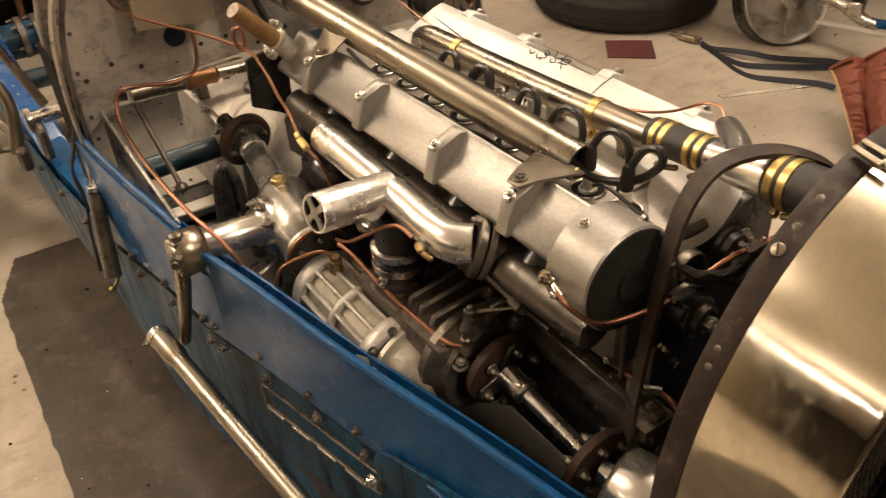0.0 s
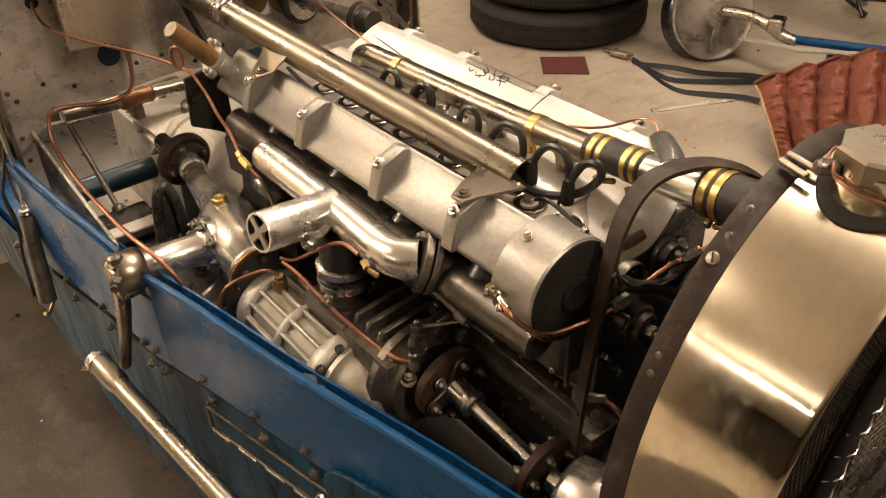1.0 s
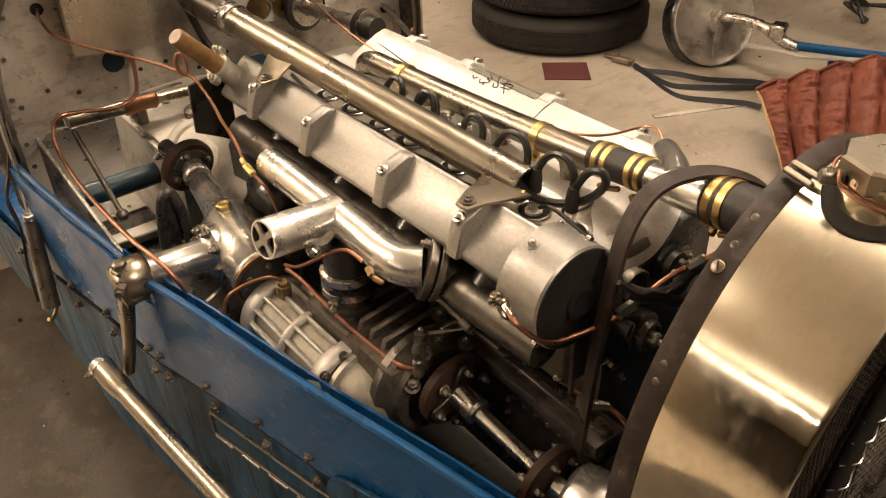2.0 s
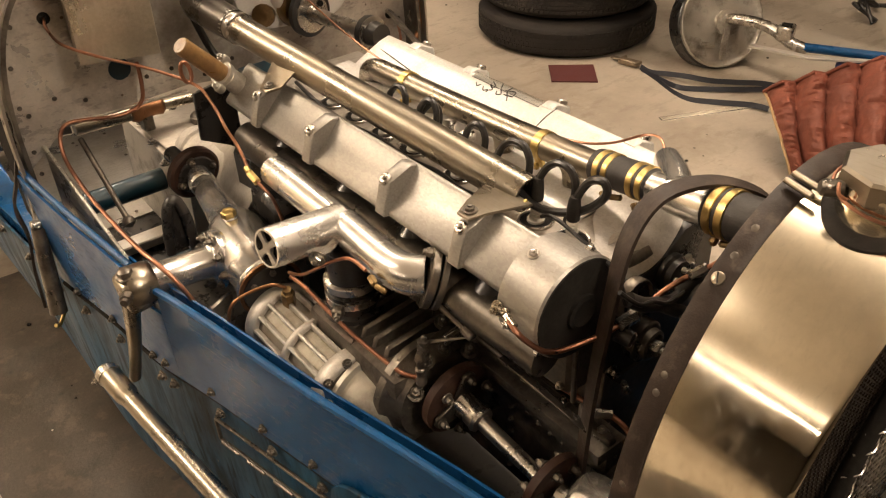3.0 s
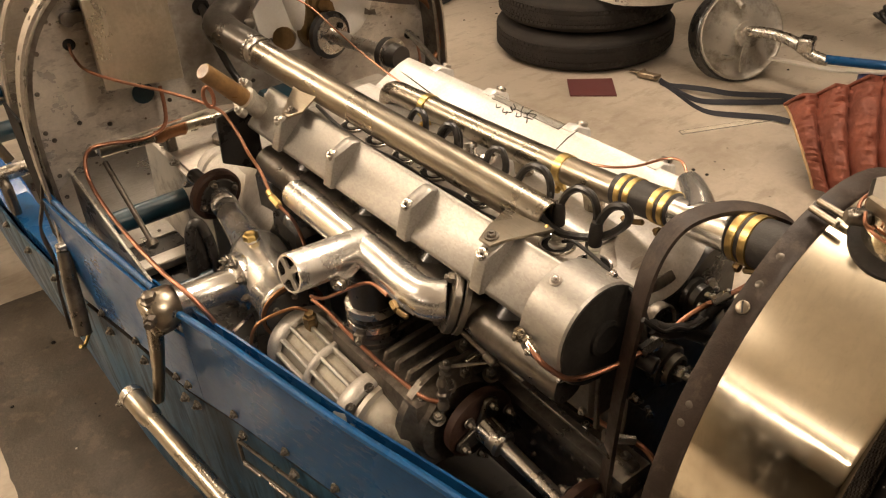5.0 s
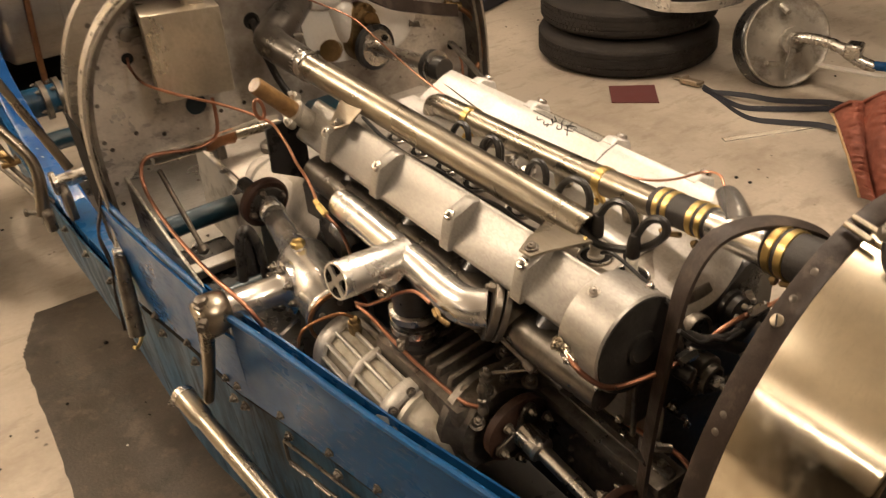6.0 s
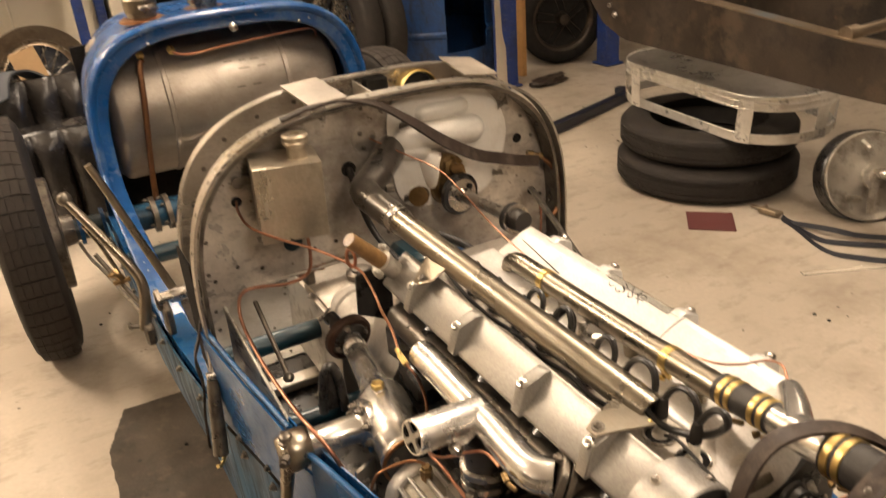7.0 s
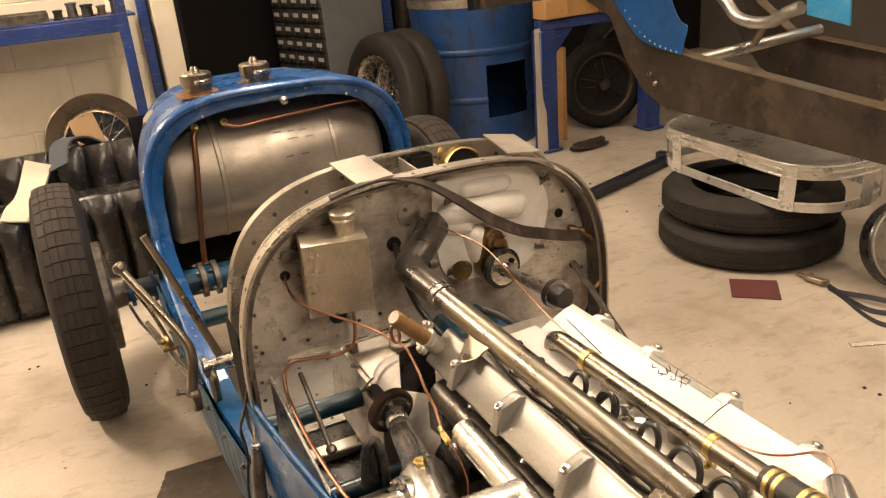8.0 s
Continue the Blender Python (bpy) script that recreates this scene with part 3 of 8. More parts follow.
# cross tubes and undertray
b = B()
rod(b, (-0.34, 1.44, 0.484), (0.34, 1.44, 0.484), 0.021, 18)
rod(b, (-0.33, 1.235, 0.43), (0.30, 1.235, 0.43), 0.018, 16)
parts("cross_tube", b, TEAL, car, "dark teal painted chassis cross tube")
b = B()
box(b, (0, 1.86, 0.325), (0.60, 0.5, 0.004), bev=0)
# pale strip stands in for a lit band between shaded ones
box(b, (0, 1.495, 0.337), (0.60, 0.04, 0.02), bev=0.003)
tray = part("undertray", b, ALU_SHEET, car, "bare aluminium undertray with small screws")
b = B()
for i in range(8):
    for y in (1.63, 1.75, 1.9, 2.05):
        bolt(b, (-0.28 + 0.078 * i, y, 0.328), (0, 0, 1), 0.004, 0.002, False)
parts("tray_screw", b, STEEL_DARK, tray)
b = B()
# black sheet stands in for the shade deep in the engine bay
box(b, (0.0, 0.86, 0.32), (0.56, 1.5, 0.004), bev=0)
part("engine_tray", b, BLACK, car, "black sheet below the engine, in place of the bay's shade")

# ---- radiator ----
RX = 0.04


def rad_arch(y, a, b_, low, n=2.0, steps=36):
    p = arc(RX, 0.67, a, b_, n, 180, 0, steps, y)
    left = [V((RX - a * (1 - 0.10 * (1 - k / 6) ** 1.6), y, low + (0.67 - low) * k / 6)) for k in range(6)]
    right = [V((2 * RX - q.x, y, q.z)) for q in reversed(left)]
    return left + p + right


rows = [rad_arch(0.312, 0.1955, 0.2555, 0.34), rad_arch(0.30, 0.1965, 0.257, 0.34), rad_arch(0.27, 0.1975, 0.258, 0.34), rad_arch(0.235, 0.198, 0.2585, 0.34), rad_arch(0.216, 0.198, 0.2585, 0.34),
        rad_arch(0.206, 0.1978, 0.2583, 0.34), rad_arch(0.2025, 0.1970, 0.2575, 0.34), rad_arch(0.2012, 0.1958, 0.2562, 0.34), rad_arch(0.2018, 0.1944, 0.2548, 0.34), rad_arch(0.212, 0.1938, 0.2542, 0.34)]
rad = part("radiator", loft(B(), rows), SHELL, car, "polished german-silver horseshoe radiator shell", 60)
back = arc(RX, 0.67, 0.186, 0.245, 2, 180, 0, 30, 0.315)
b = prism(B(), [V((RX - 0.175, 0.315, 0.34))] + back + [V((RX + 0.175, 0.315, 0.34))], (0, -0.012, 0))
part("radiator_back", b, BLACK_MATT, rad, "matt black rear face of the radiator")
# added sheet hides the far panel so that the gap stays dark
b = prism(B(), [(0.075, 0.335, 0.40), (0.075, 0.335, 0.80), (0.12, 0.335, 0.835), (0.205, 0.335, 0.78), (0.21, 0.335, 0.40)], (0, 0.004, 0), 0.001)
part("radiator_cowl", b, BLACK_MATT, rad, "black sheet added behind the radiator to keep the gap dark")
# honeycomb core
b = B()
pitch = 0.0062
ny = int(0.563 / (pitch * 0.866))
for j in range(ny):
    z = 0.36 + j * pitch * 0.866
    half = 0.1935 * math.sqrt(max(0.0, 1 - ((z - 0.67) / 0.2535) ** 2)) if z > 0.67 else 0.1935 * (1 - 0.10 * ((0.67 - z) / 0.33) ** 1.6)
    n = int(2 * half / pitch)
    for i in range(n):
        x = RX - half + (i + 0.5 * (j % 2)) * pitch
        if x > RX + 0.03:
            break
        o = [(x + pitch * 0.46 * math.cos(radians(30 + 60 * k)), z + pitch * 0.46 * math.sin(radians(30 + 60 * k))) for k in range(6)]
        f = [b.verts.new((px, 0.208, pz)) for px, pz in o]
        g = [b.verts.new((px, 0.230, pz)) for px, pz in o]
        for k in range(6):
            b.faces.new((f[k], f[(k + 1) % 6], g[(k + 1) % 6], g[k]))
core = part("honeycomb_core", b, CELL, rad, "black honeycomb radiator core", 0)
tagged(core, kind="stuff")
b = prism(B(), [V((RX - 0.175, 0.232, 0.345))] + arc(RX, 0.67, 0.184, 0.242, 2, 180, 0, 30, 0.232) + [V((RX + 0.175, 0.232, 0.345))], (0, 0.003, 0))
part("core_backing", b, BLACK_MATT, rad)
# woven stone guard standing off the core, laced along a rod
b = B()


def guard_half(z):
    return (0.118 * math.sqrt(max(0.0, 1 - ((z - 0.62) / 0.235) ** 2)) if z > 0.62 else 0.118) * 1.06


for i in range(64):
    z = 0.38 + 0.0072 * i
    h = guard_half(z)
    if h > 0.01:
        sweep(b, [(RX - h, 0.196, z), (RX - h * 0.5, 0.193, z + 0.004), (RX, 0.192, z), (RX + h * 0.6, 0.193, z + 0.004)], 0.0007, 4, 2)
for i in range(34):
    x = RX - 0.12 + 0.0072 * i
    zt = 0.62 + 0.235 * math.sqrt(max(0.0, 1 - ((x - RX) / 0.125) ** 2))
    sweep(b, [(x, 0.194, 0.38), (x + 0.002, 0.193, (0.38 + zt) / 2), (x, 0.194, zt)], 0.0007, 4, 2)
part("stone_guard", b, STEEL, rad, "woven bright wire stone guard", 60)
b = B()
rim = [(RX - guard_half(z), 0.198, z) for z in (0.37, 0.45, 0.55, 0.62, 0.70, 0.76, 0.80, 0.83, 0.846)] + [(RX - 0.02, 0.198, 0.853), (RX + 0.03, 0.198, 0.85)]
sweep(b, rim, 0.0065, 10, 4)
gr = part("guard_rim", b, BLACK_MATT, rad, "black laced rim of the stone guard")
b = B()
line = curve_pts(rim, 5)
for q in line[::2]:
    sweep(b, [q + V((0.012, -0.004, 0.004)), q + V((0, -0.0075, 0)), q + V((-0.009, 0.001, -0.004))], 0.0009, 5, 3)
parts("lacing", b, STEEL, gr)

# leather-faced strip along the shell's rear edge, with screws and buckle
rows = []
for y, dr in ((0.2995, 0.0015), (0.301, 0.004), (0.3185, 0.004), (0.320, -0.001)):
    rows.append(rad_arch(y, 0.1955 + dr, 0.2555 + dr, 0.34))
lead = part("edge_strip", loft(B(), rows), LEATHER, rad, "brown leather strip riveted round the radiator's rear edge", 60)
b = B()
for a in (115, 121.5, 145.5, 149, 168):
    q = arc(RX, 0.67, 0.20, 0.26, 2, a, a, 1, 0.310)[0]
    d = V(((q.x - RX) / 0.195 ** 2, 0, (q.z - 0.67) / 0.255 ** 2)).normalized()
    lathe(b, q - d * 0.002, d, [(0, 0.0032), (0.0014, 0.003), (0.0018, 0.002), (0.0019, 0)], 16)
parts("strip_rivet", b, BLACK_TUBE, lead)
b = B()
q = arc(RX, 0.67, 0.20, 0.26, 2, 126.5, 126.5, 1, 0.310)[0]
d = V(((q.x - RX) / 0.195 ** 2, 0, (q.z - 0.67) / 0.255 ** 2)).normalized()
lathe(b, q - d * 0.001, d, [(0, 0.0050), (0.0022, 0.0049), (0.0027, 0.004), (0.0027, 0)], 20)
screw = part("slotted_screw", b, NICKEL, lead, "bright slotted screw")
part("screw_slot", box(B(), q + d * 0.0019, (0.008, 0.0011, 0.0012), (0, -40, 35), 0), INK, screw)
b = B()
for dx in (0.0, 0.0095):
    rod(b, (-0.008 + dx, 0.3155, 0.9275 + 0.15 * dx), (-0.0145 + dx * 1.1, 0.290, 0.9265 + 0.15 * dx), 0.0026, 12)
parts("strap_pin", b, NICKEL, lead, "dull plated strap pin")
# filler neck and cap
CX, CY = 0.010, 0.253
b = B()
rows = []
for r_, dz in ((0.0435, -0.004), (0.0445, 0.0015), (0.043, 0.003), (0.028, 0.003)):
    ring = []
    for k in range(40):
        a = 2 * math.pi * k / 40
        x = CX + 0.004 + r_ * math.cos(a)
        ring.append((x, CY + r_ * 0.88 * math.sin(a), 0.67 + 0.2585 * math.sqrt(1 - ((x - RX) / 0.198) ** 2) + dz))
    rows.append(ring)
loft(b, rows, True)
part("filler_gasket", b, RUBBER, rad, "black rubber flange under the filler")
b = B()
lathe(b, (CX, CY, 0.914), (0, 0, 1), [(0, 0.0315), (0.004, 0.0305), (0.016, 0.031), (0.019, 0.032), (0.030, 0.0325), (0.032, 0.032)], 36)
neck = part("filler_neck", b, SHELL, rad, "plated radiator filler neck")
b = B()
lathe(b, (CX, CY, 0.938), (0.01, 0, 1), [(0, 0.033), (0.002, 0.0345), (0.016, 0.0345), (0.018, 0.032), (0.018, 0.0)], 8)
part("filler_cap", b, NICKEL, neck, "eight-sided plated filler cap", 20)
b = B()
wire = [(CX + 0.0352 * math.cos(radians(a)), CY + 0.0352 * math.sin(radians(a)), 0.936 + 0.005 * math.sin(radians(a + 10))) for a in range(0, 360, 24)]
sweep(b, wire, 0.0013, 6, 3, True)
sweep(b, [(CX - 0.034, CY + 0.012, 0.940), (CX - 0.038, CY + 0.016, 0.944), (CX - 0.032, CY + 0.02, 0.948)], 0.0013, 6, 4)
part("safety_wire", b, COPPER, neck, "twisted copper safety wire")
b = B()
lathe(b, (CX - 0.026, CY + 0.020, 0.941), (-0.6, 0.6, 0.1), [(0, 0.006), (0.012, 0.006), (0.014, 0.004)], 12)
part("cap_catch", b, STEEL_DARK, neck)

# ---- engine ----
b = B()
box(b, (0.0, 0.715, 0.735), (0.168, 0.57, 0.125), bev=0.006)
box(b, (0.0, 0.72, 0.56), (0.108, 0.60, 0.24), bev=0.008)
engine = part("engine", b, STEEL_DARK, car, "dark straight-eight engine block with bright aluminium cam covers")
part("valley_plate", box(B(), (0.0, 0.735, 0.796), (0.172, 0.56, 0.010), bev=0.002), TIN, engine, "dull grey plate between the cam covers")
# near cam cover: sloping face, squared lugs
prof = [(-0.081, 0.778), (-0.081, 0.829), (-0.084, 0.833), (-0.089, 0.831), (-0.126, 0.794), (-0.125, 0.788), (-0.107, 0.778)]
b = B()
prism(b, [(x, 0.468, z) for x, z in prof], (0, 0.538, 0), 0.0015)
cover = part("cam_cover", b, ALU_BRUSH, engine, "brushed aluminium cam cover with squared bolting lugs")
for y in (0.918, 0.795, 0.652, 0.537):
    b = B()
    prism(b, [(-0.086, y - 0.0085, 0.8335), (-0.096, y - 0.0085, 0.8365), (-0.1225, y - 0.0085, 0.8265), (-0.1325, y - 0.0085, 0.790), (-0.121, y - 0.0085, 0.788)], (0, 0.017, 0), 0.0015)
    part("cover_lug", b, ALU_BRUSH, engine)
    b = B()
    lathe(b, (-0.1175, y, 0.8225), (-0.62, 0, 0.78), [(0, 0.0078), (0.0016, 0.0078), (0.002, 0.0066), (0.0065, 0.0066), (0.008, 0.005), (0.008, 0)], 18)
    lathe(b, (-0.1175, y, 0.8225), (-0.62, 0, 0.78), [(0.0082, 0.003), (0.0105, 0.003), (0.011, 0.002)], 6)
    part("lug_screw", b, STEEL, engine)
# rear stub with the fibre breather rod
b = B()
lathe(b, (-0.096, 0.998, 0.799), (-0.67, -0.05, 0.73), [(0, 0.018), (0.012, 0.018), (0.014, 0.0142), (0.038, 0.0135)], 24)
part("cover_stub", b, ALU_CAST, engine)
b = B()
d = V((-0.67, -0.13, 0.73)).normalized()
p = V((-0.124, 1.0, 0.829))
lathe(b, p, d, [(0, 0.0118), (0.05, 0.0112), (0.072, 0.0110), (0.074, 0.0095)], 22)
part("fibre_rod", b, FIBRE, engine, "brown fibre rod plugged into the cam cover")
b = B()
lathe(b, p - d * 0.003, d, [(0, 0.0165), (0.007, 0.0165)], 24)
for s in (-1, 1):
    q = p + d.orthogonal().normalized() * 0.020 * s
    rod(b, q - d * 0.004, q + d * 0.008, 0.006, 10)
    bolt(b, q + d * 0.008, d, 0.0045, 0.004, False)
part("rod_flange", b, ALU_CAST, engine, "two-bolt dull alloy flange")
# front cam drive drum
b = B()
DR = V((-0.090, 0.470, 0.789))
lathe(b, DR, (0, -1, 0), [(0, 0.0475), (0.001, 0.0490), (0.046, 0.0490), (0.048, 0.0472)], 44)
drum = part("cam_drive_drum", b, ALU_BRUSH, engine, "bright turned aluminium drum on the camshaft's front end")
b = B()
lathe(b, DR + V((0, -0.0475, 0)), (0, -1, 0), [(0, 0.0472), (0.002, 0.0472), (0.0035, 0.0445), (0.0035, 0.0175), (0.004, 0.0165), (0.007, 0.0165), (0.008, 0.013), (0.006, 0.010), (0.006, 0)], 40)
part("drum_face", b, BLACK_MATT, drum, "matt black end face with a dished hub")
b = B()
for a in (62, 112, 196, 228):
    r = radians(a)
    q = DR + V((0.0490 * math.cos(r), -0.036 if a in (62, 228) else -0.012, 0.0490 * math.sin(r)))
    bolt(b, q, (math.cos(r), 0, math.sin(r)), 0.0038, 0.003)
parts("drum_screw", b, STEEL, drum)
b = B()
sweep(b, [(-0.148, 0.446, 0.796), (-0.152, 0.432, 0.793), (-0.146, 0.426, 0.783), (-0.134, 0.42, 0.770), (-0.120, 0.416, 0.763), (-0.100, 0.412, 0.761), (-0.075, 0.405, 0.764), (-0.05, 0.398, 0.772), (-0.02, 0.39, 0.79), (0.0, 0.385, 0.797)], 0.0026, 8, 5)
part("oil_pipe", b, COPPER, engine, "thin bent copper oil pipe")
b = B()
rod(b, (-0.140, 0.464, 0.789), (-0.146, 0.450, 0.796), 0.0045, 10)
rod(b, (-0.1465, 0.45, 0.796), (-0.1505, 0.434, 0.794), 0.0036, 6)
bolt(b, (-0.142, 0.464, 0.791), (-1, 0, 0.1), 0.005, 0.005)
part("pipe_union", b, NICKEL, engine)

# far cam cover: whiter block with pencil writing, outer lugs
prof = [(0.048, 0.800), (0.055, 0.8055), (0.095, 0.8245), (0.110, 0.8285), (0.114, 0.8265), (0.134, 0.792), (0.13, 0.786), (0.06, 0.785)]
b = B()
prism(b, [(x, 0.50, z) for x, z in prof], (0, 0.472, 0), 0.0012)
far_cover = part("far_cam_cover", b, COVER, engine, "bead-blasted aluminium cam cover with handwriting on it, paled for lamp glare")
b = B()
prism(b, [(0.0475, 0.648, 0.8015), (0.095, 0.648, 0.8252), (0.111, 0.648, 0.8292), (0.111, 0.648, 0.8275), (0.095, 0.648, 0.8235), (0.0475, 0.648, 0.80)], (0, 0.0012, 0))
part("cover_joint", b, INK, far_cover)
for y in (0.912, 0.800, 0.660, 0.540):
    b = prism(B(), [(0.104, y - 0.0085, 0.828), (0.116, y - 0.0085, 0.8315), (0.137, y - 0.0085, 0.822), (0.142, y - 0.0085, 0.792), (0.128, y - 0.0085, 0.79)], (0, 0.017, 0), 0.0015)
    part("outer_lug", b, COVER, far_cover)
b = B()
for y in (0.912, 0.800, 0.660, 0.540):
    lathe(b, (0.130, y, 0.8235), (0.45, 0, 0.9), [(0, 0.0062), (0.005, 0.0062), (0.0065, 0.0045), (0.0065, 0)], 14)
parts("lug_screw", b, STEEL, far_cover)
# far front timing housing with a curved lower edge
low = curve_pts([(-0.050, 0.432, 0.798), (-0.026, 0.425, 0.786), (-0.009, 0.424, 0.783), (0.011, 0.424, 0.784), (0.027, 0.424, 0.793), (0.047, 0.426, 0.812), (0.07, 0.44, 0.822), (0.10, 0.46, 0.8225)], 5)
mid = curve_pts([(-0.050, 0.438, 0.8015), (-0.026, 0.434, 0.798), (-0.007, 0.436, 0.797), (0.014, 0.438, 0.799), (0.03, 0.438, 0.806), (0.05, 0.44, 0.8195), (0.072, 0.452, 0.8245), (0.10, 0.47, 0.8245)], 5)
top = curve_pts([(-0.050, 0.46, 0.803), (-0.025, 0.465, 0.8035), (0.0, 0.49, 0.8045), (0.02, 0.502, 0.8055), (0.036, 0.504, 0.807), (0.055, 0.504, 0.814), (0.078, 0.504, 0.821), (0.10, 0.504, 0.8243)], 5)
b = loft(B(), [[q + V((0, 0.03, -0.03)) for q in low], low, mid, top])
part("timing_housing", b, ALU_WHITE, engine, "cast aluminium front housing with a curved lower edge", 50)
b = B()
prism(b, [(-0.045, 0.422, 0.55), (-0.052, 0.422, 0.72), (-0.046, 0.422, 0.782), (-0.026, 0.422, 0.782), (-0.009, 0.422, 0.779), (0.011, 0.422, 0.780), (0.027, 0.422, 0.789), (0.047, 0.422, 0.810), (0.075, 0.422, 0.812), (0.10, 0.422, 0.778), (0.11, 0.422, 0.55)], (0, 0.03, 0), 0.003)
timing = part("timing_case", b, BLACK, engine, "black enamelled timing case studded round its edge")
b = B()
for x, z in ((-0.042, 0.62), (-0.039, 0.687), (0.055, 0.77), (0.08, 0.74), (-0.02, 0.655), (0.05, 0.66)):
    bolt(b, (x, 0.420, z), (0, -1, 0), 0.0052, 0.006)
parts("case_nut", b, STEEL, timing)
b = B()
lathe(b, (-0.006, 0.421, 0.712), (0.05, -1, 0), [(0, 0.0215), (0.012, 0.0215), (0.0135, 0.0195), (0.0135, 0.016), (0.02, 0.0155), (0.021, 0.0125), (0.017, 0.0115), (0.017, 0)], 28)
hub = part("hub", b, STEEL_DARK, timing, "dark turned shaft hub with a worn rim")
part("hub_nut", bolt(B(), (-0.0055, 0.403, 0.712), (0.05, -1, 0), 0.0075, 0.010, False), STEEL, hub)
b = B()
prism(b, [(-0.056, 0.414, 0.55), (-0.056, 0.414, 0.70), (-0.034, 0.414, 0.672), (-0.010, 0.414, 0.648), (-0.006, 0.414, 0.55)], (0, 0.006, 0), 0.001)
part("lower_plate", b, STEEL_DARK, timing, "oily steel plate over the lower timing case")
# bright ring and black six-bolt coupling
b = lathe(B(), (-0.024, 0.42, 0.768), (0, -1, 0.1), [(0, 0.021), (0.008, 0.021), (0.010, 0.0195), (0.008, 0.018), (0.002, 0.0175)], 30, False)
part("bearing_ring", b, STEEL_DARK, timing, "bright bearing ring")
b = lathe(B(), (-0.024, 0.418, 0.768), (0, -1, 0.1), [(0, 0.0175), (0.005, 0.017), (0.006, 0)], 24)
part("bearing_cap", b, BLACK, timing)
b = B()
lathe(b, (0.030, 0.421, 0.770), (0, -1, 0.05), [(0, 0.019), (0.005, 0.019), (0.007, 0.016), (0.013, 0.015), (0.014, 0)], 26)
coupl = part("drive_coupling", b, BLACK, timing, "black drive coupling with bright bolts")
b = B()
for k in range(5):
    a = radians(72 * k + 20)
    bolt(b, (0.030 + 0.010 * math.cos(a), 0.407, 0.770 + 0.010 * math.sin(a)), (0, -1, 0), 0.003, 0.004, False)
parts("coupling_bolt", b, STEEL, coupl)
# rubber sleeves and small pipes in front of the case
b = B()
sweep(b, [(-0.064, 0.392, 0.803), (-0.05, 0.388, 0.793), (-0.030, 0.386, 0.784), (-0.012, 0.385, 0.778), (-0.001, 0.384, 0.781), (0.003, 0.383, 0.789), (0.012, 0.381, 0.795), (0.024, 0.379, 0.788), (0.031, 0.378, 0.772)], 0.0066, 12, 5)
part("rubber_sleeve", b, HOSE, engine, "curling black rubber sleeve at the front of the engine")
b = B()
sweep(b, [(-0.03, 0.386, 0.784), (-0.012, 0.378, 0.772), (0.004, 0.374, 0.762), (0.02, 0.372, 0.757), (0.04, 0.37, 0.75)], 0.0062, 12, 5)
part("rubber_sleeve", b, HOSE, engine, "black rubber sleeve at the front of the engine")
part("front_wire", sweep(B(), [(-0.082, 0.388, 0.822), (-0.066, 0.38, 0.806), (-0.05, 0.378, 0.802), (-0.03, 0.378, 0.79), (-0.01, 0.376, 0.792)], 0.0022, 8, 5), WIRE_BLACK, engine)
part("front_wire", sweep(B(), [(-0.02, 0.37, 0.772), (0.0, 0.362, 0.782), (0.02, 0.36, 0.802), (0.035, 0.36, 0.80), (0.04, 0.362, 0.78)], 0.0026, 8, 5), WIRE_BLACK, engine)
part("tell_tale_pipe", sweep(B(), [(0.0, 0.385, 0.797), (0.012, 0.37, 0.812), (0.026, 0.358, 0.826), (0.04, 0.35, 0.832), (0.048, 0.346, 0.82)], 0.0024, 8, 5), COPPER, engine, "bent copper pipe end behind the radiator")
b = B()
rod(b, (-0.062, 0.401, 0.768), (-0.044, 0.396, 0.775), 0.0062, 6)
rod(b, (-0.044, 0.396, 0.775), (-0.034, 0.393, 0.781), 0.0048, 12)
rod(b, (0.002, 0.382, 0.799), (0.012, 0.372, 0.811), 0.0046, 6)
parts("hose_union", b, STEEL, engine)
b = lathe(B(), (-0.058, 0.404, 0.757), (0.3, -1, -0.2), [(0, 0.008), (0.014, 0.008), (0.016, 0.006)], 12)
part("oil_cock", b, BLACK, engine)
part("dip_rod", rod(B(), (-0.086, 0.425, 0.752), (-0.083, 0.425, 0.672), 0.0028, 8), STEEL_DARK, engine)
b = B()
lathe(b, (-0.078, 0.42, 0.66), (0.6, -0.5, -0.1), [(0, 0.008), (0.012, 0.008), (0.013, 0.005), (0.03, 0.0045)], 8)
part("drain_union", b, STEEL, engine)

# engine bearer rail and little pipe beside the block
b = B()
box(b, (-0.068, 0.575, 0.632), (0.040, 0.385, 0.014), (0, 0, -1), 0.004, 2)
box(b, (-0.066, 0.575, 0.641), (0.012, 0.38, 0.008), (0, 0, -1), 0.002)
box(b, (-0.062, 0.575, 0.612), (0.026, 0.38, 0.03), (0, 0, -1), 0.003)
bearer = part("engine_bearer", b, STEEL_DARK, engine, "oily steel engine bearer rail")
b = box(B(), (-0.092, 0.455, 0.668), (0.008, 0.12, 0.004), (2, -10, -1), 0.001)
part("bearer_strip", b, BLACK_TUBE, bearer, "worn steel strip along the bearer")
b = rod(B(), (-0.136, 0.565, 0.738), (-0.131, 0.512, 0.722), 0.0026, 8)
rod(b, (-0.132, 0.523, 0.726), (-0.131, 0.510, 0.721), 0.0052, 12)
prism(b, [(-0.133, 0.516, 0.718), (-0.131, 0.512, 0.722), (-0.145, 0.565, 0.690), (-0.147, 0.567, 0.684)], (0.002, 0, 0), 0.0004)
part("throttle_rod", b, STEEL_DARK, bearer, "thin throttle rod and flat link")
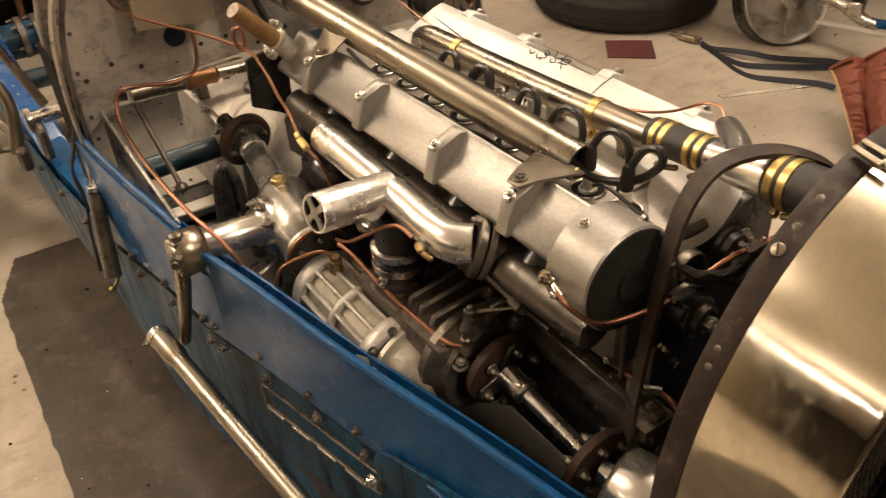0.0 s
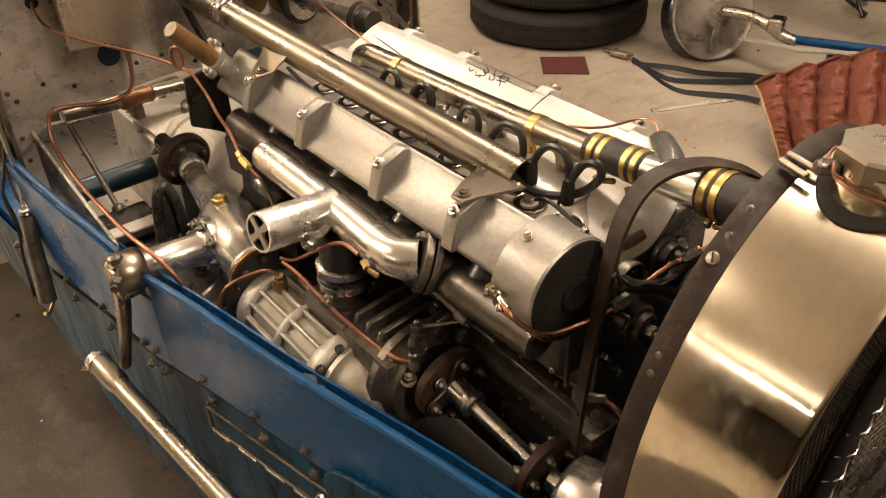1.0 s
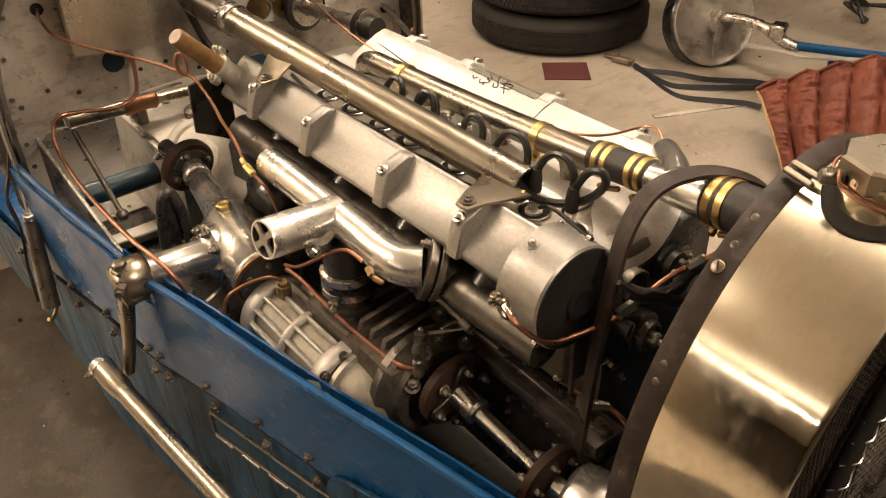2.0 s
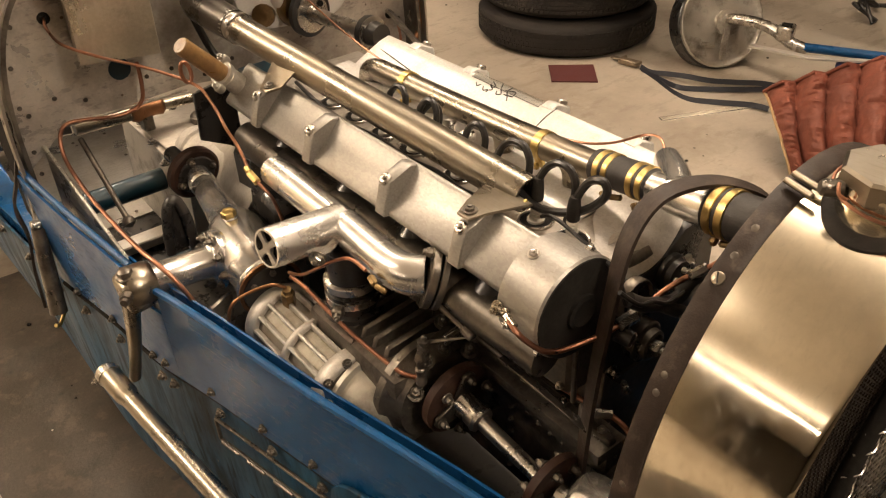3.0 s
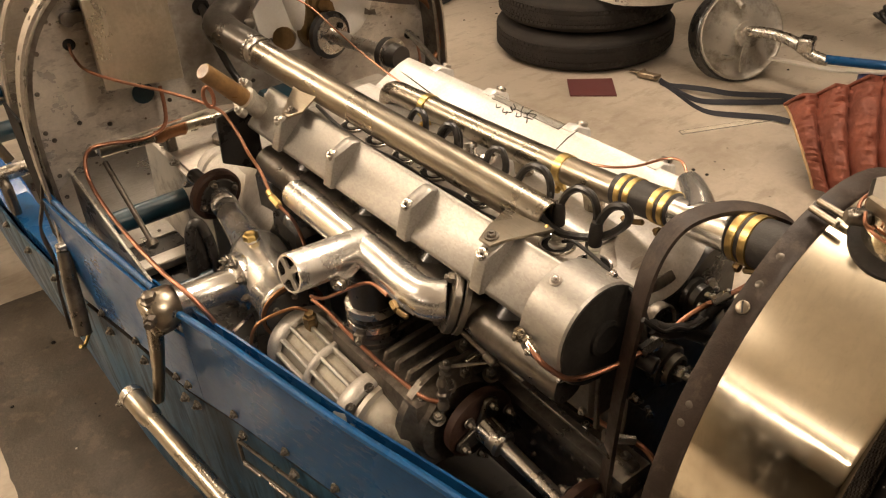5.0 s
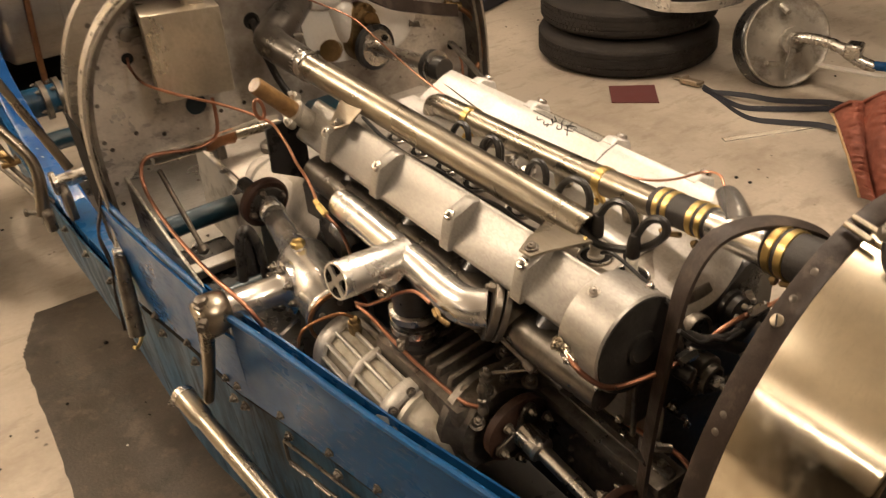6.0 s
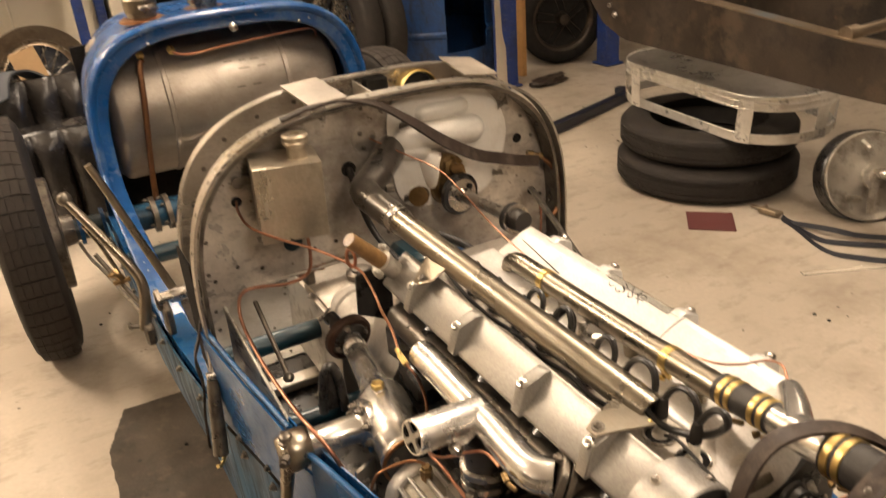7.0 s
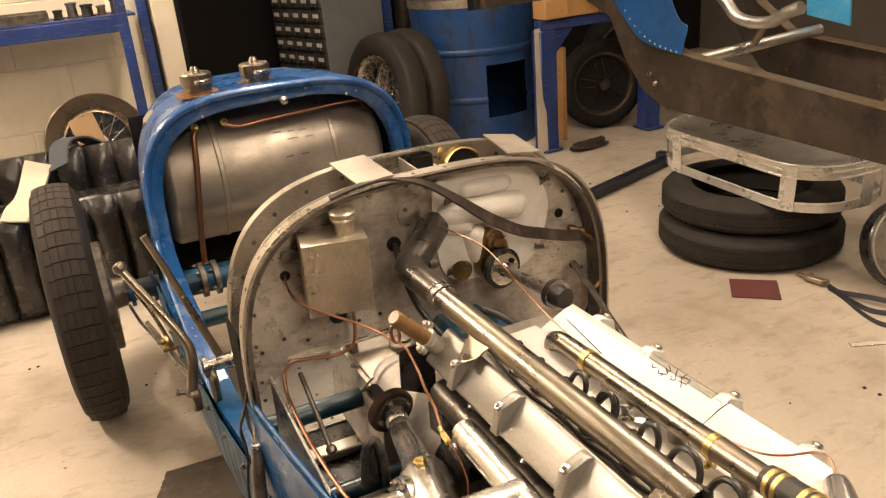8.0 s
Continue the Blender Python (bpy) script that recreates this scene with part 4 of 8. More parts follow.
b = rod(B(), (-0.152, 0.565, 0.64), (-0.148, 0.565, 0.698), 0.003, 10)
for k in range(5):
    lathe(b, (-0.1515 + 0.0006 * k, 0.565, 0.652 + 0.009 * k), (0.07, 0, 1), [(0, 0.004), (0.001, 0.0062), (0.004, 0.0062), (0.005, 0.004)], 12)
part("spring_post", b, STEEL_DARK, bearer, "small coiled spring on a post")
b = B()
for y in (0.40, 0.45, 0.5, 0.58, 0.66):
    bolt(b, (-0.068, y, 0.640), (0, 0, 1), 0.0055, 0.006)
for y in (0.44, 0.47, 0.50, 0.535, 0.57, 0.61, 0.65):
    bolt(b, (-0.084, y, 0.684), (-1, 0, 0), 0.004, 0.004, False)
parts("bearer_bolt", b, STEEL, bearer)
b = B()
sweep(b, [(-0.055, 0.47, 0.642), (-0.055, 0.43, 0.648), (-0.052, 0.395, 0.65), (-0.05, 0.377, 0.635), (-0.05, 0.372, 0.60), (-0.05, 0.374, 0.56)], 0.0028, 8, 5)
part("drain_pipe", b, COPPER, engine, "copper pipe bending down beside the bearer")
b = B()
box(b, (-0.062, 0.45, 0.545), (0.02, 0.14, 0.12), bev=0.005)
for k in range(8):
    bolt(b, (-0.073, 0.388 + 0.017 * k, 0.60), (-1, 0, 0), 0.0035, 0.004, False)
for k in range(6):
    bolt(b, (-0.073, 0.515, 0.50 + 0.018 * k), (-1, 0, 0), 0.0035, 0.004, False)
part("sump_side_cover", b, STEEL_DARK, engine, "dark side cover studded with small screws")

# polished black inlet pipe under the near cam cover
b = B()
sweep(b, [(-0.112, 0.985, 0.742), (-0.112, 0.80, 0.741), (-0.112, 0.60, 0.74), (-0.110, 0.47, 0.739), (-0.108, 0.436, 0.738)], 0.0225, 24, 2)
log = part("inlet_log", b, BLACK_TUBE, engine, "dark polished inlet pipe along the block")
b = B()
for y in (0.9, 0.76, 0.64, 0.52):
    rod(b, (-0.112, y, 0.742), (-0.085, y, 0.765), 0.018, 16)
parts("inlet_stub", b, BLACK, log)
# black plate bolted behind
b = B()
prism(b, [(-0.100, 1.035, 0.81), (-0.155, 1.035, 0.80), (-0.158, 1.035, 0.735), (-0.12, 1.035, 0.715), (-0.10, 1.035, 0.70)], (0, 0.005, 0), 0.001)
part("black_plate", b, BLACK, engine, "black sheet plate behind the cam cover")
# rear lumps of the engine and the clutch casting
b = B()
box(b, (-0.10, 0.985, 0.70), (0.06, 0.06, 0.07), (0, 0, 8), 0.012)
box(b, (-0.11, 0.93, 0.665), (0.05, 0.08, 0.05), (10, 0, 0), 0.01)
parts("rear_bracket", b, BLACK, engine)
b = B()
lathe(b, (0.0, 1.0, 0.55), (0, 1, -0.02), [(0, 0.15), (0.03, 0.155), (0.06, 0.15), (0.12, 0.13), (0.2, 0.10), (0.3, 0.09)], 28)
lathe(b, (-0.05, 1.385, 0.553), (-0.03, -1, 0.06), [(0, 0.02), (0.01, 0.042), (0.04, 0.05), (0.045, 0.056), (0.065, 0.057), (0.07, 0.053), (0.175, 0.055), (0.265, 0.062), (0.295, 0.075), (0.335, 0.08)], 32)
box(b, (0.0, 1.22, 0.61), (0.03, 0.05, 0.03), (0, 14, 6), 0.008, 2)
part("clutch_housing", b, ALU_WHITE, engine, "pale cast clutch bell housing")
b = B()
prism(b, [(-0.112, 1.315, 0.36), (-0.102, 1.315, 0.547), (0.09, 1.30, 0.547), (0.10, 1.30, 0.36)], (0, 0.32, 0), 0.008, 2)
gear = part("gearbox", b, ALU_CAST, car, "cast aluminium gearbox with a bolted lid")
b = B()
prism(b, [(-0.108, 1.325, 0.546), (-0.107, 1.535, 0.546), (0.057, 1.588, 0.546), (0.075, 1.35, 0.546)], (0, 0, 0.008), 0.002)
prism(b, [(-0.099, 1.34, 0.553), (-0.098, 1.525, 0.553), (0.05, 1.575, 0.553), (0.066, 1.36, 0.553)], (0, 0, 0.008), 0.003, 2)
part("gearbox_lid", b, TIN, gear, "flat grey machined lid with a stepped edge")
b = B()
for x, y in ((-0.122, 1.345), (-0.108, 1.44), (-0.092, 1.535), (-0.02, 1.55), (0.045, 1.57), (0.06, 1.38), (-0.02, 1.35)):
    bolt(b, (x, y, 0.56), (0, 0, 1), 0.006, 0.005)
lathe(b, (0.01, 1.46, 0.56), (0, 0, 1), [(0, 0.03), (0.012, 0.03), (0.015, 0.026), (0.015, 0.018), (0.02, 0.018), (0.022, 0)], 24)
parts("lid_bolt", b, STEEL_DARK, gear)
b = B()
sweep(b, [(-0.13, 1.335, 0.563), (-0.10, 1.36, 0.567), (-0.06, 1.37, 0.572), (-0.02, 1.40, 0.585), (0.02, 1.41, 0.575), (0.03, 1.38, 0.567)], 0.0022, 6, 5)
part("gearbox_wire", b, WIRE_BLACK, gear)

# conduit over the valley with its brackets
b = B()
A0, A1 = V((-0.077, 1.05, 0.868)), V((-0.046, 0.530, 0.833))
ax = (A1 - A0).normalized()
L = (A1 - A0).length
lathe(b, A0, ax, [(0, 0.0183), (L - 0.003, 0.0183), (L, 0.0175), (L, 0.0152), (L - 0.012, 0.0148), (L - 0.012, 0)], 32)
cond = part("ignition_conduit", b, NICKEL, engine, "long tarnished nickel tube carrying the ignition leads")
b = B()
for s in (0.0, 0.014):
    lathe(b, A0 + ax * (s - 0.006), ax, [(0, 0.0185), (0.002, 0.0212), (0.009, 0.0212), (0.011, 0.0185)], 28)
part("conduit_collar", b, STEEL, cond)
for y, t in ((0.538, 0.022), (0.905, 0.30)):
    q = A0.lerp(A1, (A0.y - y) / (A0.y - A1.y))
    b = B()
    prism(b, [q + V((-0.013, -0.028, 0.002)), q + V((-0.011, 0.032, 0.002)), V((-0.1, y + 0.016, 0.836)), V((-0.118, y + 0.008, 0.8345)), V((-0.118, y - 0.008, 0.8345)), V((-0.1, y - 0.012, 0.836))], (0.0006, 0, 0.0026), 0.0006)
    br = part("conduit_bracket", b, NICKEL, cond, "fan-shaped sheet bracket")
    b = B()
    bolt(b, (-0.108, y + 0.001, 0.8385), (-0.05, 0, 1), 0.0046, 0.0035)
    part("bracket_bolt", b, STEEL_DARK, br)
    b = B()
    for k in range(4):
        lathe(b, q + V((-0.0145, -0.02 + 0.014 * k, 0.0045)), (-0.6, 0, 0.8), [(0, 0.0022), (0.0012, 0.0018), (0.0015, 0)], 8)
    parts("bracket_rivet", b, BRASS, br)
# dark elbow from the conduit to the bulkhead
b = B()
sweep(b, [A0 + ax * 0.004, (-0.0785, 1.08, 0.870), (-0.0815, 1.115, 0.8735), (-0.0825, 1.138, 0.8765), (-0.075, 1.156, 0.8785), (-0.050, 1.18, 0.882), (-0.018, 1.217, 0.887), (0.018, 1.2585, 0.892)], (0.0212, 0.0275), 24, 3)
part("conduit_elbow", b, BLACK_TUBE, cond, "dark tapered elbow into the bulkhead")
b = B()
lathe(b, (-0.042, 1.16, 0.868), (1, 0.2, -0.2), [(0, 0.008), (0.016, 0.008), (0.018, 0.005)], 10)
part("elbow_boss", b, STEEL_DARK, cond)

# water rail over the far side of the valley
b = B()
RAIL = [(0.038, 0.915, 0.795), (0.038, 0.912, 0.813), (0.037, 0.893, 0.822), (0.036, 0.86, 0.824), (0.033, 0.75, 0.828), (0.030, 0.62, 0.834), (0.026, 0.50, 0.843)]
sweep(b, RAIL, 0.0145, 20, 5)
rail = part("water_rail", b, NICKEL, engine, "tarnished nickel water rail with drop legs")
b = B()
for y in (0.782, 0.650, 0.545):
    z = 0.8245 + (0.83 - y) * 0.045
    x = 0.0345 - (0.83 - y) * 0.028
    sweep(b, [(x, y + 0.024, z), (x + 0.0015, y + 0.012, z - 0.003), (x + 0.003, y + 0.003, z - 0.011), (x + 0.004, y, z - 0.028)], 0.0105, 14, 5)
    sweep(b, [(x, y - 0.024, z), (x + 0.0015, y - 0.010, z - 0.004), (x + 0.003, y - 0.002, z - 0.011), (x + 0.004, y, z - 0.028)], 0.0105, 14, 5)
parts("drop_leg", b, NICKEL, rail)
part("inner_flank", prism(B(), [(-0.010, 0.502, 0.8015), (0.047, 0.502, 0.8015), (0.050, 0.502, 0.806), (-0.008, 0.502, 0.804)], (0, 0.48, 0), 0.0006), COVER, far_cover, "pale machined flank below the water rail")
b = B()
for y, x, z in ((0.822, 0.0345, 0.8255), (0.585, 0.029, 0.836)):
    lathe(b, (x, y + 0.006, z), (0, -1, 0.03), [(0, 0.0148), (0.0005, 0.0158), (0.0105, 0.0158), (0.011, 0.0148)], 24)
    box(b, (x - 0.006, y, z - 0.016), (0.005, 0.012, 0.012), (0, -20, 0), 0.001)
    bolt(b, (x - 0.009, y, z - 0.019), (-1, 0, 0), 0.004, 0.004, False)
parts("rail_clip", b, BRASS, rail, "brass strap clip")
# rubber joints with brass bands, Y-casting, hose into the radiator
b = B()
JA, JB = V((0.0246, 0.511, 0.8461)), V((0.0207, 0.442, 0.8543))
rod(b, JA, JB, 0.0162, 24)
joint = part("rubber_joint", b, HOSE, rail, "black rubber hose joint with doubled brass bands")
HJ, HK = V((0.0112, 0.377, 0.867)), V((0.008, 0.318, 0.874))
b = rod(B(), HJ, HK, 0.0205, 22)
part("top_hose", b, HOSE, rail, "short black rubber hose into the radiator")
b = B()
d = (JB - JA).normalized()
for f in (0.008, 0.019, 0.049, 0.060):
    lathe(b, JA + d * f, d, [(0, 0.0163), (0.0006, 0.0171), (0.0062, 0.0171), (0.0068, 0.0163)], 26)
d = (HK - HJ).normalized()
for f in (0.004, 0.0155):
    lathe(b, HJ + d * f, d, [(0, 0.0207), (0.0006, 0.0216), (0.0072, 0.0216), (0.0078, 0.0207)], 24)
parts("hose_band", b, BRASS, rail, "bright brass hose band")
b = B()
for q in ((0.012, 0.486, 0.828), (0.012, 0.449, 0.832), (0.004, 0.362, 0.843)):
    rod(b, V(q), V(q) + V((0.004, -0.014, 0.003)), 0.003, 8)
    bolt(b, V(q) + V((0.0, 0.002, 0)), (0, 1, 0), 0.0042, 0.004, False)
parts("band_screw", b, BRASS_OLD, rail)
b = B()
lathe(b, (0.0212, 0.446, 0.8535), (-0.10, -1, 0.16), [(0, 0.0145), (0.01, 0.0145), (0.03, 0.017), (0.072, 0.019)], 22)
sweep(b, [(0.018, 0.418, 0.858), (0.036, 0.434, 0.859), (0.052, 0.451, 0.859), (0.061, 0.462, 0.859)], (0.017, 0.012), 18, 5)
part("y_casting", b, ALU_POL, rail, "bright aluminium Y-shaped water casting", 60)
b = B()
lathe(b, (0.060, 0.460, 0.859), (0.62, 0.6, 0.05), [(0, 0.0110), (0.003, 0.0112), (0.006, 0.0095), (0.011, 0.005), (0.012, 0)], 18)
part("y_cap", b, ALU_CAST, rail)
b = B()
sweep(b, [(0.070, 0.471, 0.861), (0.080, 0.486, 0.865), (0.081, 0.505, 0.860), (0.064, 0.524, 0.851), (0.049, 0.545, 0.847), (0.0445, 0.58, 0.842), (0.0455, 0.64, 0.836), (0.048, 0.72, 0.830), (0.0495, 0.80, 0.826), (0.053, 0.90, 0.826), (0.058, 1.0, 0.838), (0.07, 1.1, 0.85), (0.06, 1.16, 0.875), (0.02, 1.21, 0.90), (-0.020, 1.252, 0.924)], 0.0013, 8, 5)
part("capillary_pipe", b, COPPER, rail, "long thin copper capillary pipe")

# spark plug wells and leads
b = B()
c = B()
s_ = B()


def lead(pts, r=0.0036):
    part("ignition_lead", sweep(B(), pts, r, 8, 5), WIRE_BLACK, engine, "looped black ignition lead")


WELLS = [0.483, 0.529, 0.587, 0.643, 0.720, 0.775, 0.831, 0.886]
WX = -0.036
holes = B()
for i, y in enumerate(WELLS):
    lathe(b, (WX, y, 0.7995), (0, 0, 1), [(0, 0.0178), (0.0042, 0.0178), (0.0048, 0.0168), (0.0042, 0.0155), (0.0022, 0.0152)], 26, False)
    # black disc on the plate stands in for the well's dark depth
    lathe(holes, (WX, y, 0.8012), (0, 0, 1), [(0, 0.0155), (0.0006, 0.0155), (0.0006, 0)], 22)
    prof_ = [(0, 0.0075), (0.002, 0.0075)] + [(0.003 + 0.0026 * k + e, 0.0052 if e < 0.001 else 0.0043) for k in range(7) for e in (0.0, 0.0014)]
    lathe(s_, (WX, y, 0.8018), (0, 0, 1), [(u_ * 1.25, r_ * 1.15) for u_, r_ in prof_] + [(0.030, 0.003)], 14)
    lathe(c, (WX, y, 0.825), (0.0, -0.04, 1), [(0, 0.0060), (0.001, 0.0065), (0.012, 0.0063), (0.021, 0.0054), (0.024, 0.0042)], 12)
    droop = [(-0.030, y - 0.034, 0.816), (-0.024, y - 0.036, 0.8065)]
    if 0 < i < 3:
        lead([(WX, y - 0.001, 0.840), (-0.034, y - 0.002, 0.849), (-0.030, y - 0.007, 0.860), (-0.028, y - 0.018, 0.8675), (-0.028, y - 0.033, 0.866), (-0.030, y - 0.0415, 0.853), (-0.031, y - 0.039, 0.831)] + droop, 0.0038)
    elif 2 < i < 6:
        j = 0.0015 * math.sin(i * 2.3)
        lead([(WX, y - 0.002, 0.838), (-0.033, y - 0.007, 0.846), (-0.030, y - 0.009, 0.855 + j), (-0.027, y - 0.015, 0.8625 + j), (-0.026, y - 0.024, 0.863 + j), (-0.027, y - 0.031, 0.856), (-0.029, y - 0.033, 0.845), (-0.032, y - 0.031, 0.830)] + droop, 0.0036)
        if i % 2 == 0:
            lead([(WX + 0.004, y - 0.002, 0.836), (-0.027, y - 0.010, 0.850), (-0.022, y - 0.018, 0.8585 + j), (-0.021, y - 0.027, 0.855 + j), (-0.024, y - 0.032, 0.843), (-0.028, y - 0.030, 0.826), (-0.03, y - 0.026, 0.812)], 0.0034)
lead([(WX, 0.482, 0.840), (-0.033, 0.480, 0.852), (-0.030, 0.471, 0.867), (-0.029, 0.458, 0.8715), (-0.029, 0.4535, 0.862), (-0.030, 0.464, 0.846), (-0.032, 0.483, 0.831), (-0.038, 0.505, 0.8235), (-0.043, 0.523, 0.823), (-0.046, 0.545, 0.832)], 0.0040)
lead([(-0.046, 0.548, 0.829), (-0.053, 0.575, 0.812), (-0.057, 0.61, 0.8065), (-0.054, 0.655, 0.8075), (-0.058, 0.70, 0.8065), (-0.056, 0.76, 0.8075), (-0.060, 0.82, 0.8065), (-0.057, 0.89, 0.808), (-0.045, 0.96, 0.808)], 0.0028)
part("thin_cable", sweep(B(), [(-0.05, 0.508, 0.822), (-0.052, 0.49, 0.83), (-0.058, 0.45, 0.828), (-0.063, 0.41, 0.821), (-0.066, 0.392, 0.80)], 0.0019, 8, 5), WIRE_BLACK, engine)
w2 = B()
lathe(w2, (0.012, 0.716, 0.804), (0.2, 0.3, 1), [(0, 0.011), (0.004, 0.011), (0.005, 0.007), (0.012, 0.0065), (0.013, 0.0085), (0.018, 0.008), (0.02, 0.004)], 12)
lathe(w2, (0.016, 0.70, 0.809), (0.3, -0.9, 0.2), [(0, 0.006), (0.014, 0.006), (0.016, 0.0035)], 6)
part("priming_tap", w2, STEEL, engine, "small bright priming tap")
parts("plug_well", b, STEEL, engine, "round spark plug well")
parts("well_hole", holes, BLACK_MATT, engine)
parts("spark_plug", s_, PAPER, engine, "white ribbed spark plug insulator")
parts("plug_cap", c, RUBBER, engine, "black rubber plug cap")

# ---- inlet T-casting, carburettor stack and supercharger ----
b = B()
sweep(b, [(-0.138, 0.866, 0.753), (-0.139, 0.82, 0.7535), (-0.141, 0.75, 0.754), (-0.144, 0.68, 0.755), (-0.147, 0.632, 0.7555), (-0.1475, 0.608, 0.756), (-0.144, 0.590, 0.757), (-0.132, 0.577, 0.757)], (0.0185, 0.0208), 36, 6)
lathe(b, (-0.138, 0.864, 0.753), (0, 1, 0), [(0, 0.0185), (0.005, 0.0170), (0.010, 0.011), (0.012, 0)], 36)
tee = part("inlet_tee", b, ALU_POL, engine, "polished aluminium T-shaped inlet casting", 60)
b = B()
s0, s1 = V((-0.143, 0.714, 0.754)), V((-0.234, 0.703, 0.769))
sd = (s1 - s0).normalized()
sl = (s1 - s0).length
lathe(b, s0, sd, [(0, 0.0225), (0.014, 0.0215), (sl - 0.002, 0.0212), (sl, 0.0204), (sl, 0.0182), (sl - 0.006, 0.0176), (sl - 0.006, 0)], 40)
part("tee_stub", b, ALU_POL, tee, "short stub ending in a four-hole disc", 50)
# welded web in the crook of the tee
b = prism(B(), [(-0.158, 0.6955, 0.762), (-0.150, 0.672, 0.765), (-0.146, 0.668, 0.757), (-0.150, 0.672, 0.748), (-0.160, 0.6955, 0.746)], (-0.004, 0.001, 0.001), 0.0015, 2)
part("weld_web", b, ALU_POL, tee)
b = B()
lathe(b, s1 - sd * 0.0065, sd, [(0, 0.0177), (0.001, 0.0177), (0.001, 0)], 28)
part("stub_shadow", b, BLACK_MATT, tee)
b = B()
u = V((0, 0, 1)) - sd * sd.z
u.normalize()
w = sd.cross(u)
lathe(b, s1 - sd * 0.004, sd, [(0, 0.0065), (0.004, 0.0065), (0.0045, 0.003), (0.0045, 0)], 16)
for k in range(4):
    a = radians(45 + 90 * k)
    e = u * math.cos(a) + w * math.sin(a)
    f = sd.cross(e)
    q = s1 - sd * 0.003
    prism(b, [q + e * 0.004 + f * 0.0026, q + e * 0.0183 + f * 0.0038, q + e * 0.0183 - f * 0.0038, q + e * 0.004 - f * 0.0026], sd * 0.003)
part("stub_spider", b, ALU_BRUSH, tee, "spoked end disc")
b = B()
prism(b, [(-0.166, 0.70, 0.728), (-0.178, 0.688, 0.744), (-0.168, 0.683, 0.75), (-0.146, 0.688, 0.766), (-0.142, 0.697, 0.76), (-0.15, 0.699, 0.735)], (0, 0.008, -0.001), 0.0015)
box(b, (-0.182, 0.69, 0.744), (0.02, 0.014, 0.012), (10, 20, 20), 0.004, 2)
part("tee_ear", b, ALU_POL, tee)
b = bolt(B(), (-0.19, 0.685, 0.7455), (-0.7, -0.6, 0.1), 0.006, 0.006)
part("ear_bolt", b, STEEL, tee)
# oval flange at the front elbow
fc, fd = V((-0.130, 0.574, 0.757)), V((0.78, -0.55, -0.30)).normalized()
b = B()
fu = (V((0, 0, 1)) - fd * fd.z).normalized()
fw = fd.cross(fu)
o = []
for k in range(28):
    a = 2 * math.pi * k / 28
    o.append(fc + fu * (0.034 * math.copysign(abs(math.cos(a)) ** 0.85, math.cos(a))) + fw * 0.027 * math.sin(a))
prism(b, [q - fd * 0.004 for q in o], fd * 0.008, 0.001)
prism(b, [q + fd * 0.006 for q in o], fd * 0.007, 0.001)
part("tee_flange", b, STEEL_DARK, tee, "two-piece dark steel oval flange")
b = B()
for s in (-1, 1):
    bolt(b, fc + fu * 0.0265 * s - fd * 0.004, -fd, 0.0052, 0.006)
parts("flange_bolt", b, STEEL_DARK, tee)
b = B()
rod(b, fc + fd * 0.012, V((-0.108, 0.555, 0.745)), 0.02, 20)
part("inlet_neck", b, BLACK_TUBE, engine)
# union and small copper pipe on the elbow
b = B()
rod(b, (-0.175, 0.602, 0.752), (-0.173, 0.613, 0.756), 0.004, 6)
rod(b, (-0.172, 0.588, 0.75), (-0.175, 0.602, 0.752), 0.003, 10)
part("elbow_union", b, BRASS_OLD, tee, "dull brass pipe union")
b = sweep(B(), [(-0.172, 0.622, 0.757), (-0.172, 0.65, 0.756), (-0.178, 0.675, 0.742), (-0.186, 0.70, 0.722), (-0.19, 0.73, 0.70), (-0.192, 0.755, 0.69)], 0.0019, 8, 5)
part("balance_pipe", b, COPPER, tee)
# carburettor stack of rings
b = B()
lathe(b, (-0.148, 0.695, 0.655), (0, 0, 1), [(0, 0.034), (0.006, 0.034), (0.008, 0.028), (0.02, 0.027), (0.024, 0.030), (0.03, 0.030), (0.032, 0.026), (0.05, 0.025), (0.082, 0.025)], 32)
carb = part("carburettor_throat", b, BLACK, engine, "black stack of rings below the inlet casting")
b = B()
for z in (0.671, 0.690):
    lathe(b, (-0.148, 0.695, z), (0, 0, 1), [(0, 0.0285), (0.001, 0.0305), (0.009, 0.0305), (0.010, 0.0285)], 32)
parts("clamp_band", b, STEEL, carb)
b = B()
box(b, (-0.180, 0.675, 0.676), (0.012, 0.012, 0.012), (0, 0, 35), 0.002)
bolt(b, (-0.183, 0.671, 0.676), (-0.6, -0.8, 0), 0.0045, 0.006, False)
part("clamp_lug", b, STEEL_DARK, carb)
# finned supercharger body
b = B()
box(b, (-0.135, 0.655, 0.60), (0.10, 0.17, 0.10), bev=0.012, seg=2)
blower = part("supercharger", b, STEEL_DARK, car, "oily dark finned supercharger casting")
for k in range(6):
    y = 0.69 - 0.021 * k
    b = B()
    prism(b, [(-0.175, y, 0.63), (-0.165, y, 0.662), (-0.10, y, 0.668), (-0.088, y, 0.66), (-0.088, y, 0.63)], (0, 0.007, 0), 0.0025)
    part("cooling_fin", b, STEEL_DARK, blower)
b = B()
for x, y, z in ((-0.118, 0.575, 0.655), (-0.142, 0.572, 0.655), (-0.098, 0.60, 0.665), (-0.17, 0.585, 0.64), (-0.095, 0.56, 0.65), (-0.165, 0.562, 0.632)):
    bolt(b, (x, y, z), (-0.2, -0.5, 0.85), 0.006, 0.008)
parts("casing_bolt", b, STEEL_DARK, blower)
b = B()
